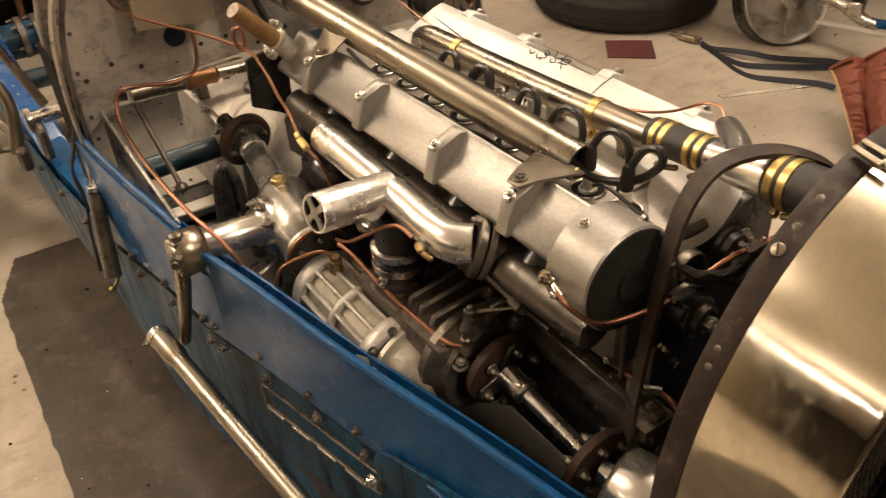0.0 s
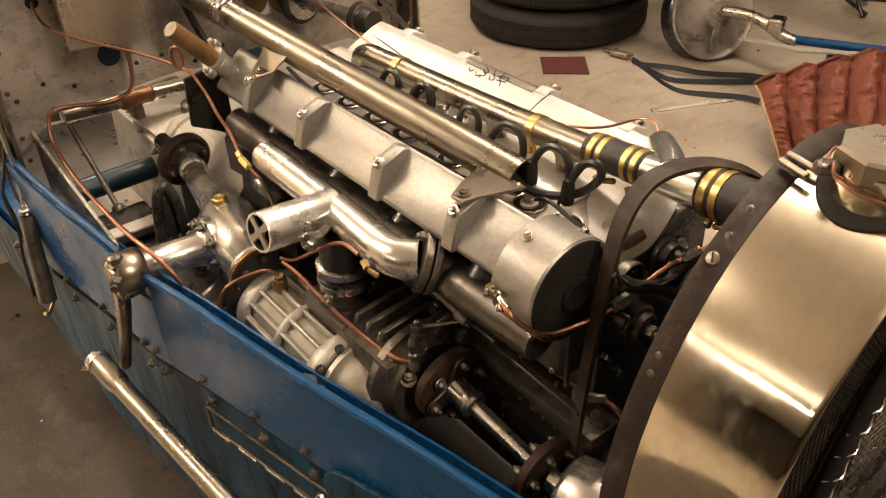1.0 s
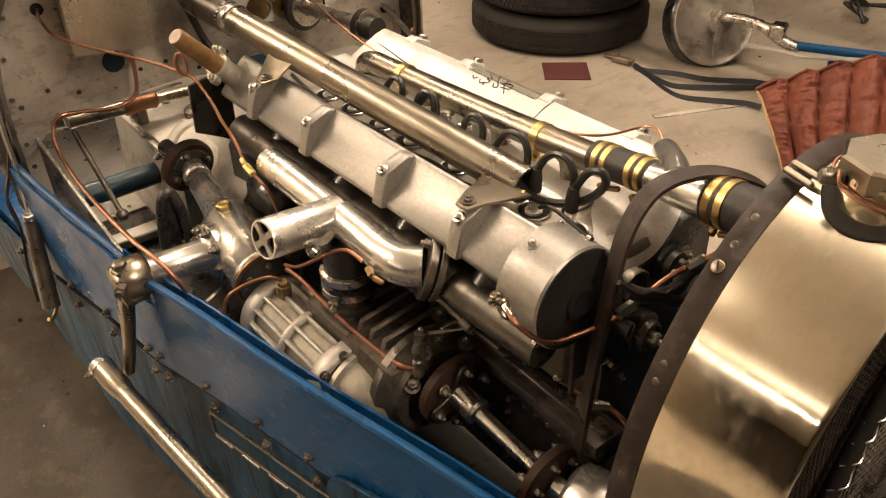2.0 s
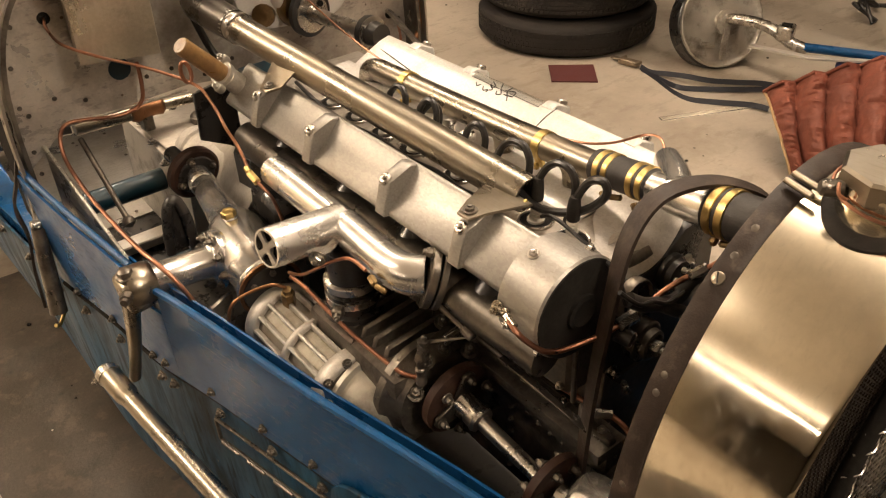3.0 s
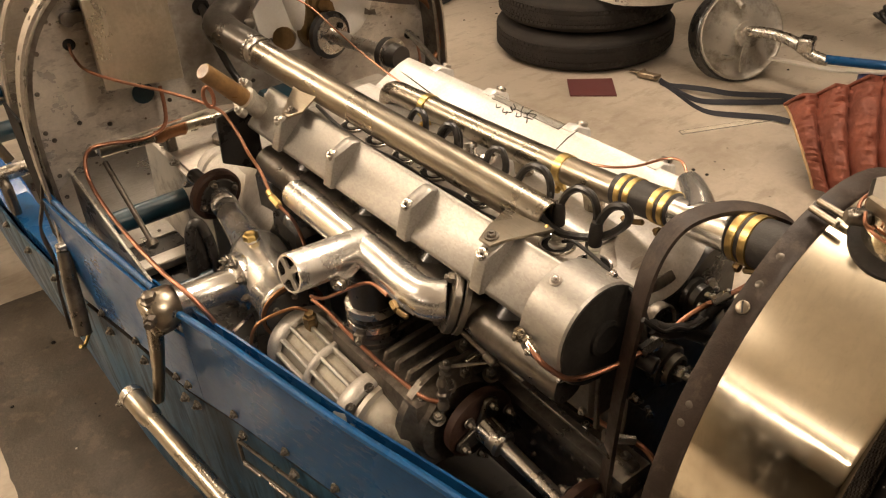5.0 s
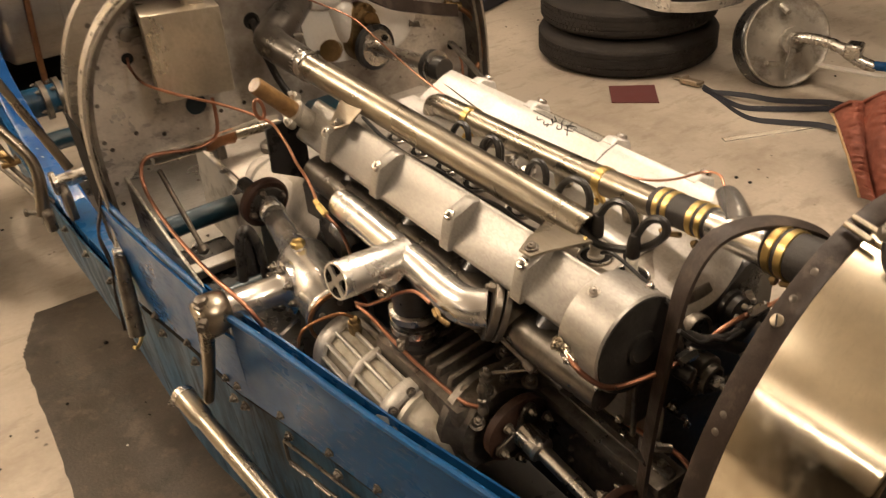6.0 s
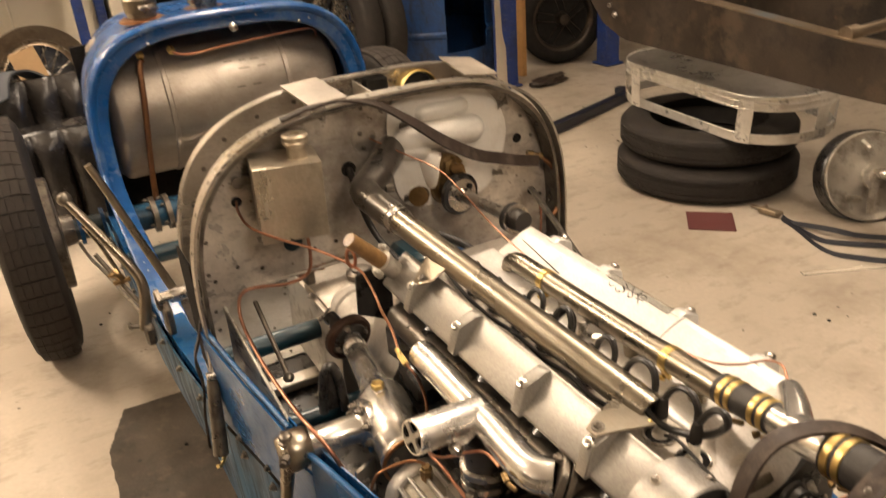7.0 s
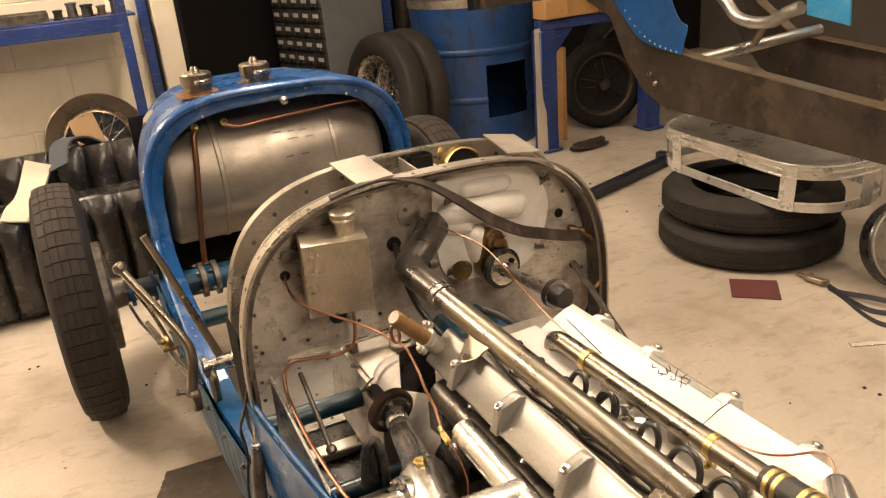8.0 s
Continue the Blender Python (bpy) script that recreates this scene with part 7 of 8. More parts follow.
lathe(b, (-0.450, 1.576, 0.542), (1, 0, 0), [(0, 0.006), (0.004, 0.009), (0.008, 0.006)], 12)
box(b, (-0.414, 1.565, 0.520), (0.02, 0.03, 0.05), (15, 0, 0), 0.005)
box(b, (-0.372, 1.57, 0.54), (0.016, 0.05, 0.07), (10, 0, 0), 0.005)
parts("lever_pin", b, STEEL_DARK, lev)
b = B()
box(b, (-0.437, 1.606, 0.640), (0.012, 0.020, 0.034), (20, -20, 0), 0.003)
rod(b, (-0.452, 1.606, 0.628), (-0.420, 1.600, 0.632), 0.0055, 10)
bolt(b, (-0.447, 1.600, 0.650), (-1, -0.3, 0), 0.006, 0.008)
part("ratchet_link", b, BRASS_OLD, lev, "worn brass ratchet link on the brake lever")
b = sweep(B(), [(-0.437, 1.606, 0.645), (-0.455, 1.64, 0.70), (-0.475, 1.66, 0.742)], 0.0042, 8, 4)
part("release_rod", b, NICKEL, lev)
b = B()
sweep(b, [(-0.395, 1.575, 0.545), (-0.42, 1.60, 0.585), (-0.45, 1.635, 0.64), (-0.468, 1.66, 0.675)], 0.0045, 10, 3)
sweep(b, [(-0.41, 1.57, 0.545), (-0.45, 1.95, 0.50), (-0.468, 2.2, 0.44), (-0.48, 2.5, 0.37)], 0.0045, 10, 3)
parts("brake_rod", b, STEEL_DARK, car, "thin brake rod to the rear drum", gap=-0.05)


def wheel_parts(owner, metal=CHROME, tyre_mat=RUBBER_USED, R=0.375, W=0.135, rim_r=0.245, spokes=24, blocks=True):
    """A wire wheel standing upright with its axle along x, its centre at the origin of owner plus R."""
    c = V((0, 0, R))
    hw = W / 2
    b = lathe(B(), c - V((hw, 0, 0)), (1, 0, 0), [(0.012, rim_r), (0.0, rim_r + 0.02), (-0.004, rim_r + 0.06), (0.004, R - 0.030), (0.014, R - 0.016), (0.03, R - 0.008), (hw, R - 0.004), (W - 0.03, R - 0.008), (W - 0.014, R - 0.016), (W - 0.004, R - 0.030), (W + 0.004, rim_r + 0.06), (W, rim_r + 0.02), (W - 0.012, rim_r)], 72, False)
    tyre = part("tyre", b, RUBBER if blocks else tyre_mat, owner, "", 50)
    if blocks:
        bl = []
        for x0, x1, n, gap in ((-0.052, -0.0335, 50, 0.93), (-0.0320, -0.0110, 50, 0.93), (-0.0095, 0.0095, 50, 0.93), (0.0110, 0.0320, 50, 0.93), (0.0335, 0.052, 50, 0.93)):
            for k in range(n):
                a0 = 2 * math.pi * (k + (0.06 if abs(x0) < 0.033 else 0.0)) / n
                bl.append((x0, x1, a0, a0 + 2 * math.pi / n * gap, R))
        vs, fs = [], []
        for x0, x1, a0, a1, r_ in bl:
            i = len(vs)
            for rr in (r_ - 0.012, r_ + 0.003):
                for x_, a_ in ((x0, a0), (x1, a0), (x1, a1), (x0, a1)):
                    rx_ = rr - 3.4 * x_ * x_
                    vs.append((x_, rx_ * math.sin(a_), R + rx_ * math.cos(a_)))
            fs += [(i, i + 1, i + 2, i + 3), (i + 4, i + 7, i + 6, i + 5), (i, i + 4, i + 5, i + 1), (i + 1, i + 5, i + 6, i + 2), (i + 2, i + 6, i + 7, i + 3), (i + 3, i + 7, i + 4, i)]
        me = bpy.data.meshes.new("tread")
        me.from_pydata(vs, [], fs)
        me.materials.append(tyre_mat)
        t = new("tread", me)
        t.parent = tyre
        tagged(t, kind="stuff")
    b = lathe(B(), c - V((hw - 0.006, 0, 0)), (1, 0, 0), [(0, rim_r + 0.012), (0.0, rim_r), (0.012, rim_r - 0.012), (hw, rim_r - 0.02), (W - 0.024, rim_r - 0.012), (W - 0.012, rim_r), (W - 0.012, rim_r + 0.012)], 64, False)
    rim = part("rim", b, metal, owner, "", 50)
    b = lathe(B(), c - V((hw + 0.02, 0, 0)), (1, 0, 0), [(0, 0.02), (0.004, 0.035), (0.02, 0.04), (W * 0.5, 0.045), (W + 0.02, 0.045)], 24)
    part("hub", b, metal, owner)
    for k in range(spokes):
        a = 2 * math.pi * k / spokes
        a2 = a + (0.35 if k % 2 else -0.35)
        x0 = -hw - 0.005 if k % 4 < 2 else hw - 0.03
        b = rod(B(), c + V((x0, 0.04 * math.sin(a2), 0.04 * math.cos(a2))), c + V((0, (rim_r - 0.012) * math.sin(a), (rim_r - 0.012) * math.cos(a))), 0.0028, 6, 0.0005)
        part("spoke", b, metal, owner)


def brake_drum(owner, R, side):
    b = lathe(B(), (0.045 * side, 0, R), (side, 0, 0), [(0, 0.16), (0.01, 0.175), (0.045, 0.175), (0.05, 0.17), (0.055, 0.05), (0.09, 0.045)], 40)
    part("brake_drum", b, STEEL_DARK, owner, "dark brake drum")


wh = new("rear_wheel", None)
wh.parent = car
wh.matrix_basis = pose(-0.615, 2.62, 0, 0, 0, 0)
wheel_parts(wh)
brake_drum(wh, 0.375, 1)
wh2 = new("rear_wheel", None)
wh2.parent = car
wh2.matrix_basis = pose(0.615, 2.62, 0, 0, 0, 0)
wheel_parts(wh2)
# stand under the front cross-member, hidden by the panels
b = B()
box(b, (0.0, 0.5, 0.012), (0.26, 0.26, 0.024), bev=0.004)
lathe(b, (0.0, 0.5, 0.02), (0, 0, 1), [(0, 0.05), (0.2, 0.04), (0.30, 0.04), (0.31, 0.06), (0.325, 0.06)], 20)
st = finish(b, "axle_stand", BLACK, None)
tagged(st, "black steel axle stand under the front of the car", "stand")


# ---- round the car: floor things on the far side ----
def lying_tyre(owner_name, label, at, R=0.37, W=0.14, turn=0):
    """A worn tyre lying on its side; its underside at the given place."""
    t = thing(owner_name, label, "tyre", "stacked tyres", at, turn)
    ri = 0.24
    b = lathe(B(), (0, 0, 0), (0, 0, 1), [(0.012, ri), (0.0, ri + 0.03), (0.002, ri + 0.065), (0.014, R - 0.016), (0.028, R - 0.003), (W / 2, R + 0.001), (W - 0.028, R - 0.003), (W - 0.014, R - 0.016), (W - 0.002, ri + 0.065), (W, ri + 0.03), (W - 0.012, ri), (W * 0.5, ri + 0.06), (0.012, ri)], 80, False)
    part("carcass", b, RUBBER, t, "", 50)
    vs, fs = [], []
    for row in range(4):
        z0 = 0.032 + row * (W - 0.064) / 4 + 0.002
        z1 = z0 + (W - 0.064) / 4 - 0.005
        for k in range(110):
            a0 = 2 * math.pi * (k + 0.5 * (row % 2)) / 110
            a1 = a0 + 2 * math.pi / 110 * 0.8
            i = len(vs)
            for rr in (R - 0.004, R + 0.0018):
                vs += [(rr * math.cos(a0), rr * math.sin(a0), z0), (rr * math.cos(a1), rr * math.sin(a1), z0), (rr * math.cos(a1 + 0.01), rr * math.sin(a1 + 0.01), z1), (rr * math.cos(a0 + 0.01), rr * math.sin(a0 + 0.01), z1)]
            fs += [(i + 4, i + 5, i + 6, i + 7), (i, i + 1, i + 5, i + 4), (i + 1, i + 2, i + 6, i + 5), (i + 2, i + 3, i + 7, i + 6), (i + 3, i, i + 4, i + 7)]
    me = bpy.data.meshes.new("tread")
    me.from_pydata(vs, [], fs)
    me.materials.append(RUBBER)
    o = new("tread", me)
    o.parent = t
    tagged(o, kind="stuff")
    return t


lying_tyre("tyre", "worn black tyre lying flat on the concrete floor", (2.0, 2.41, 0.001), 0.372, 0.142)
lying_tyre("tyre", "worn black tyre lying on top of another tyre", (2.012, 2.425, 0.144), 0.362, 0.138, 40)


def ring_pts(cx, cy, hx, hy, r, z, turn, n=8):
    out = []
    for sx, sy, a0 in ((1, 1, 0), (-1, 1, 90), (-1, -1, 180), (1, -1, 270)):
        for k in range(n + 1):
            a = radians(a0 + 90 * k / n)
            p = V((sx * (hx - r) + r * math.cos(a), sy * (hy - r) + r * math.sin(a), 0))
            p.rotate(Euler((0, 0, radians(turn))))
            out.append(V((cx, cy, z)) + p)
    return out


def band(pts, h, th):
    """A flat hoop of sheet standing on edge."""
    n = len(pts)
    cx = sum((p for p in pts), V((0, 0, 0))) / n
    rows = []
    for dz, dr in ((0, 0), (h, 0), (h, -th), (0, -th), (0, 0)):
        rows.append([p + V((0, 0, dz)) + (cx - p).normalized() * (-dr) for p in pts])
    return loft(B(), rows, True)


bk = thing("aluminium_frame", "open aluminium seat frame of two rounded hoops resting on tyres", "frame", "", (0, 0, 0))
lowp = ring_pts(2.05, 2.39, 0.235, 0.47, 0.2, 0.284, -4)
upp = ring_pts(2.05, 2.39, 0.235, 0.48, 0.2, 0.415, -4)
hp = part("lower_hoop", band(lowp, 0.036, 0.003), FRAME_ALU, bk, "", 50)
part("hoop_lip", sweep(B(), [p + V((0, 0, 0.035)) for p in lowp], 0.0045, 8, 1, True), FRAME_ALU, hp)
hp = part("upper_hoop", band(upp, 0.05, 0.003), FRAME_ALU, bk, "", 50)
for dz in (0.002, 0.026, 0.049):
    part("hoop_lip", sweep(B(), [p + V((0, 0, dz)) for p in upp], 0.005, 8, 1, True), FRAME_ALU, hp)
b = prism(B(), [p + V((0, 0, 0.043)) for p in upp], (0, 0, 0.004))
tp = part("top_panel", b, ALU_SHEET, bk, "dull scratched metal sheet")
tp.visible_shadow = False
for i in (17, 20, 27, 31, 4, 13):
    p, q = lowp[i], upp[i]
    t_ = (upp[(i + 1) % len(upp)] - upp[i - 1]).normalized()
    n_ = V((t_.y, -t_.x, 0)) * 0.004
    b = prism(B(), [p - t_ * 0.03 + n_, p + t_ * 0.03 + n_, q + t_ * 0.03 + n_ + V((0, 0, 0.04)), q - t_ * 0.03 + n_ + V((0, 0, 0.04))], n_ * -0.6, 0.0004)
    up_ = part("upright", b, FRAME_ALU, bk)
    b = B()
    for w_, zz in ((p, 0.014), (q, 0.02)):
        for s in (-0.012, 0.012):
            lathe(b, w_ + t_ * s + n_ + V((0, 0, zz)), n_, [(0, 0.0035), (0.0015, 0.003), (0.002, 0)], 8)
    parts("rivet", b, STEEL, up_, gap=0)

# red mat, ratchet strap, clear strip
b = prism(B(), [(1.655, 2.165, 0.001), (1.785, 2.05, 0.001), (1.675, 1.925, 0.001), (1.552, 2.045, 0.001)], (0, 0, 0.004))
tagged(finish(b, "rubber_mat", REDMAT, None, "", 0), "small dark red rubber mat on the concrete floor", "mat")
strap = thing("ratchet_strap", "navy ratchet strap lying in a loop on the floor", "strap", "", (0, 0, 0))
for pts in ([(1.885, 1.90, 0.012), (1.875, 1.845, 0.01), (1.885, 1.78, 0.02), (1.90, 1.70, 0.03), (1.95, 1.63, 0.02), (2.02, 1.56, 0.015), (2.07, 1.50, 0.015), (2.1, 1.42, 0.015)],
            [(1.88, 1.89, 0.008), (1.865, 1.83, 0.006), (1.85, 1.76, 0.006), (1.845, 1.68, 0.008), (1.90, 1.60, 0.012), (1.97, 1.53, 0.012), (2.05, 1.46, 0.012)],
            [(1.878, 1.88, 0.005), (1.85, 1.80, 0.004), (1.80, 1.68, 0.004), (1.79, 1.60, 0.006), (1.83, 1.52, 0.01), (1.89, 1.42, 0.014), (1.90, 1.36, 0.016)]):
    b = ribbon(B(), pts, (0.45, 0.3, 0.9), 0.019, 0.003, 6)
    part("webbing", b, WEBBING, strap, "", 60)
b = B()
box(b, (1.882, 1.955, 0.016), (0.028, 0.085, 0.022), (0, 0, 12), 0.004)
rod(b, (1.86, 1.985, 0.022), (1.905, 1.99, 0.022), 0.007, 10)
rod(b, (1.865, 1.92, 0.02), (1.905, 1.915, 0.02), 0.007, 10)
box(b, (1.888, 2.02, 0.012), (0.022, 0.05, 0.006), (0, 0, 10), 0.002)
part("ratchet_buckle", b, RUST_BRIGHT, strap, "yellowed zinc ratchet buckle")
b = box(B(), (1.755, 1.4975, 0.003), (0.35, 0.026, 0.004), (0, 0, -25), 0.0006)
ps = tagged(finish(b, "plastic_strip", CLEAR, None), "clear plastic strip lying on the floor", "strip")
ps.visible_shadow = False

# brake back-plate with its axle end
ax_ = thing("front_axle", "bare front axle with brake back-plate and blue tube, on the floor", "axle", "", (0, 0, 0))
n_ = V((-0.42, -0.84, 0.33)).normalized()
c_ = V((2.13, 1.735, 0.168))
b = lathe(B(), c_ - n_ * 0.03, n_, [(0, 0.12), (0.0, 0.155), (0.006, 0.165), (0.028, 0.166), (0.03, 0.160), (0.026, 0.156), (0.022, 0.14), (0.026, 0.10), (0.03, 0.06), (0.036, 0.04), (0.05, 0.036), (0.052, 0)], 44)
bp_ = part("back_plate", b, ALU_CAST, ax_, "dished cast brake back-plate")
b = lathe(B(), c_ - n_ * 0.10, n_, [(0, 0.13), (0.004, 0.165), (0.01, 0.172), (0.08, 0.172), (0.086, 0.167)], 44)
part("drum_lip", b, BLACK, bp_)
up_ = (V((0, 0, 1)) - n_ * n_.z).normalized()
sd_ = n_.cross(up_)
b = B()
ribbon(b, [c_ + n_ * 0.045 + up_ * 0.03, c_ + n_ * 0.05 - up_ * 0.03 + sd_ * 0.012, c_ + n_ * 0.045 - up_ * 0.09 + sd_ * 0.026, c_ + n_ * 0.035 - up_ * 0.13 + sd_ * 0.022], sd_, 0.022, 0.008, 5)
lathe(b, c_ + n_ * 0.03, n_, [(0, 0.05), (0.012, 0.05), (0.014, 0.03), (0.03, 0.028), (0.032, 0)], 10)
rod(b, c_ + n_ * 0.02 + sd_ * 0.05 - up_ * 0.08, c_ + n_ * 0.03 + sd_ * 0.10 - up_ * 0.07, 0.010, 12)
rod(b, c_ + n_ * 0.01 + up_ * 0.13 + sd_ * 0.03, c_ + n_ * 0.045 + up_ * 0.10 + sd_ * 0.02, 0.012, 12)
parts("brake_lever", b, ALU_CAST, bp_, gap=-0.02)
b = sweep(B(), [c_ + n_ * 0.02, c_ + n_ * 0.07 + up_ * 0.01, (2.115, 1.60, 0.205), (2.11, 1.52, 0.2), (2.115, 1.45, 0.17), (2.13, 1.39, 0.155)], 0.02, 16, 5)
part("axle_beam", b, STEEL, ax_, "bright forged axle beam")
b = B()
box(b, (2.118, 1.475, 0.20), (0.06, 0.055, 0.05), (0, 0, 20), 0.006)
part("spring_seat", b, STEEL, ax_)
# black plate stands in for the dark inside of the open seat
b = box(B(), (2.118, 1.475, 0.2265), (0.036, 0.034, 0.002), (0, 0, 20), 0)
part("seat_hole", b, BLACK_MATT, ax_)
b = rod(B(), (2.12, 1.40, 0.165), (2.36, 1.10, 0.135), 0.016, 16)
part("blue_tube", b, BLUE, ax_, "blue painted tube")
b = prism(B(), [(2.055, 1.555, 0.145), (2.10, 1.36, 0.145), (2.32, 1.08, 0.14), (2.30, 1.07, 0.14), (2.075, 1.35, 0.145), (2.03, 1.555, 0.145)], (0, 0, 0.008), 0.001)
part("white_rail", b, WHITE_STRIP, ax_, "off-white drilled strip")
b = box(B(), (2.16, 1.22, 0.07), (0.09, 0.12, 0.135), (0, 0, 40), 0.006)
part("axle_block", b, BLUE_RACK, ax_, "navy block under the axle")
b = B()
for k in range(3):
    sweep(b, [(2.95 + 0.02 * k, 1.55, 0.01), (2.98, 1.60 + 0.03 * k, 0.06), (3.05, 1.66, 0.08 - 0.02 * k), (3.12, 1.62, 0.03), (3.18, 1.66, 0.01), (3.24, 1.6 - 0.02 * k, 0.01)], 0.008, 8, 5)
tagged(finish(b, "cable_heap", WIRE_BLACK, None), "heap of black cable on the floor", "cable")


# quilted red cover draped over a low block
def quilt():
    q = thing("quilted_cover", "rust-red quilted cover draped over a low block", "cover", "", (0, 0, 0))
    A, Bp = V((1.70, 1.275, 0.165)), V((2.0, 0.45, 0.50))
    C, D = V((1.545, 1.06, 0.012)), V((1.50, 0.25, 0.012))
    n, m = 176, 60
    rows = []
    for i in range(n + 1):
        f = i / n
        top_ = A.lerp(Bp, f) + V((0.0, 0, 0.035 * math.sin(math.pi * min(1, f * 1.5))))
        low_ = C.lerp(D, f)
        row = []
        for j in range(m + 1):
            g = j / m
            p = top_.lerp(low_, g) + V((-0.06, -0.02, 0.05)) * math.sin(math.pi * g) * (0.6 + 0.4 * f)
            lobe = abs(math.sin(math.pi * (f * 11 + 0.25 * math.sin(2.2 * g))))
            puff = 0.055 * lobe ** 0.55
            crease = 0.008 * noise.noise(V((f * 40, g * 9, 0.3))) + 0.016 * noise.noise(V((f * 14 + 0.3 * g, g * 30, 2.0))) * lobe
            row.append(p + V((-0.62, -0.45, 0.64)) * (puff + crease))
        rows.append(row)
    b = loft(B(), rows)
    thicken(b, 0.012)
    part("quilting", b, QUILT, q, "", 60)
    edge_ = [r[0] + V((-0.01, 0, 0.006)) for r in rows[::8]]
    part("top_piping", sweep(B(), edge_, 0.006, 8, 2), QUILT, q, "", 60)
    side = [p + V((0, 0.006, 0)) for p in rows[0][::6]]
    part("side_binding", sweep(B(), side, 0.004, 8, 2), CARD, q, "worn tan edge binding", 60)
    b = box(B(), (1.80, 0.85, 0.10), (0.24, 0.62, 0.20), (0, 0, 8), 0.01)
    tagged(finish(b, "low_block", BLUE_RACK, None), "navy painted low block under the quilted cover", "block")


quilt()

# ---- bare chassis frame on trestles ----
fr = thing("bare_chassis_frame", "bare rusty-brown chassis frame on trestles", "chassis", "", (0, 0, 0))
for x, inn in ((1.69, 1), (2.36, -1)):
    b = B()
    o = [(x, 0.4, 0.60), (x, 1.6, 0.595), (x, 2.62, 0.612), (x, 2.74, 0.66), (x, 2.86, 0.78), (x, 2.97, 0.95), (x, 3.2, 1.03), (x, 4.3, 0.90), (x, 4.3, 0.97), (x, 3.2, 1.13), (x, 2.92, 1.09), (x, 2.72, 0.94), (x, 2.56, 0.842), (x, 2.45, 0.823), (x, 1.6, 0.752), (x, 0.4, 0.73)]
    prism(b, o, (inn * 0.005, 0, 0))
    r_ = part("side_rail", b, RUST, fr, "oily rust-brown side rail", 0)
    b = B()
    prism(b, [(x, 0.4, 0.73), (x, 1.6, 0.752), (x, 2.45, 0.823), (x, 2.56, 0.842), (x, 2.72, 0.94), (x, 2.92, 1.09), (x, 2.92, 1.094), (x, 2.72, 0.945), (x, 2.56, 0.847), (x, 2.45, 0.828), (x, 1.6, 0.757), (x, 0.4, 0.735)], (inn * 0.055, 0, 0))
    part("top_flange", b, RUST_BRIGHT, r_, "worn bright top flange", 0)
    b = prism(B(), [(x, 0.4, 0.60), (x, 1.6, 0.595), (x, 2.6, 0.612), (x, 2.6, 0.606), (x, 1.6, 0.589), (x, 0.4, 0.594)], (inn * 0.055, 0, 0))
    part("bottom_flange", b, RUST, r_, "", 0)
b = B()
rod(b, (1.70, 2.50, 0.80), (2.36, 2.44, 0.85), 0.022, 16)
part("cross_tube", b, ALU_SHEET, fr, "pale cross tube")
b = B()
rod(b, (1.70, 1.62, 0.765), (2.36, 1.62, 0.78), 0.018, 16)
lathe(b, (1.70, 1.62, 0.765), (1, 0, 0.02), [(0, 0.026), (0.05, 0.026), (0.052, 0.02)], 16)
part("cross_tube", b, RUST_BRIGHT, fr)
b = sweep(B(), [(2.02, 2.75, 1.06), (2.01, 2.63, 1.0), (2.0, 2.55, 0.94), (2.0, 2.46, 0.92), (2.0, 2.36, 0.93), (1.99, 2.29, 0.965), (1.99, 2.22, 0.99)], 0.024, 14, 5)
part("exhaust_bend", b, ALU_SHEET, fr, "pale S-shaped pipe")
b = rod(B(), (2.0, 2.4, 0.91), (2.02, 2.47, 0.82), 0.014, 10)
part("pipe_stay", b, RUST_BRIGHT, fr)
b = prism(B(), [(2.345, 2.29, 0.875), (2.345, 2.50, 0.905), (2.345, 2.52, 1.08), (2.345, 2.31, 1.10)], (0.012, 0, 0), 0.002)
part("blue_panel", b, SKYBLUE, fr, "light blue scratched panel")
b = prism(B(), curve_pts([(1.683, 2.50, 0.835), (1.683, 2.56, 0.838), (1.683, 2.64, 0.846), (1.683, 2.75, 0.87), (1.683, 2.83, 0.93), (1.683, 2.93, 1.03), (1.683, 2.95, 1.16), (1.683, 2.62, 1.16), (1.683, 2.57, 1.04), (1.683, 2.52, 0.965), (1.683, 2.475, 0.94), (1.683, 2.49, 0.88)], 4, True), (-0.004, 0, 0))
bb = part("blue_bracket", b, BLUE_BRACKET, fr, "chipped blue curved bracket with rivets", 0)
b = B()
for k in range(11):
    f = k / 10
    lathe(b, (1.679, 2.53 + 0.32 * f, 0.842 + 0.03 * f + 0.11 * f ** 3), (-1, 0, 0), [(0, 0.005), (0.002, 0.004), (0.003, 0)], 8)
lathe(b, (1.689, 2.66, 0.70), (-1, 0, 0), [(0, 0.012), (0.004, 0.012), (0.012, 0.008)], 10)
lathe(b, (1.689, 2.69, 0.735), (-1, 0, 0), [(0, 0.012), (0.004, 0.012), (0.012, 0.008)], 10)
parts("rivet", b, STEEL, bb, gap=0)


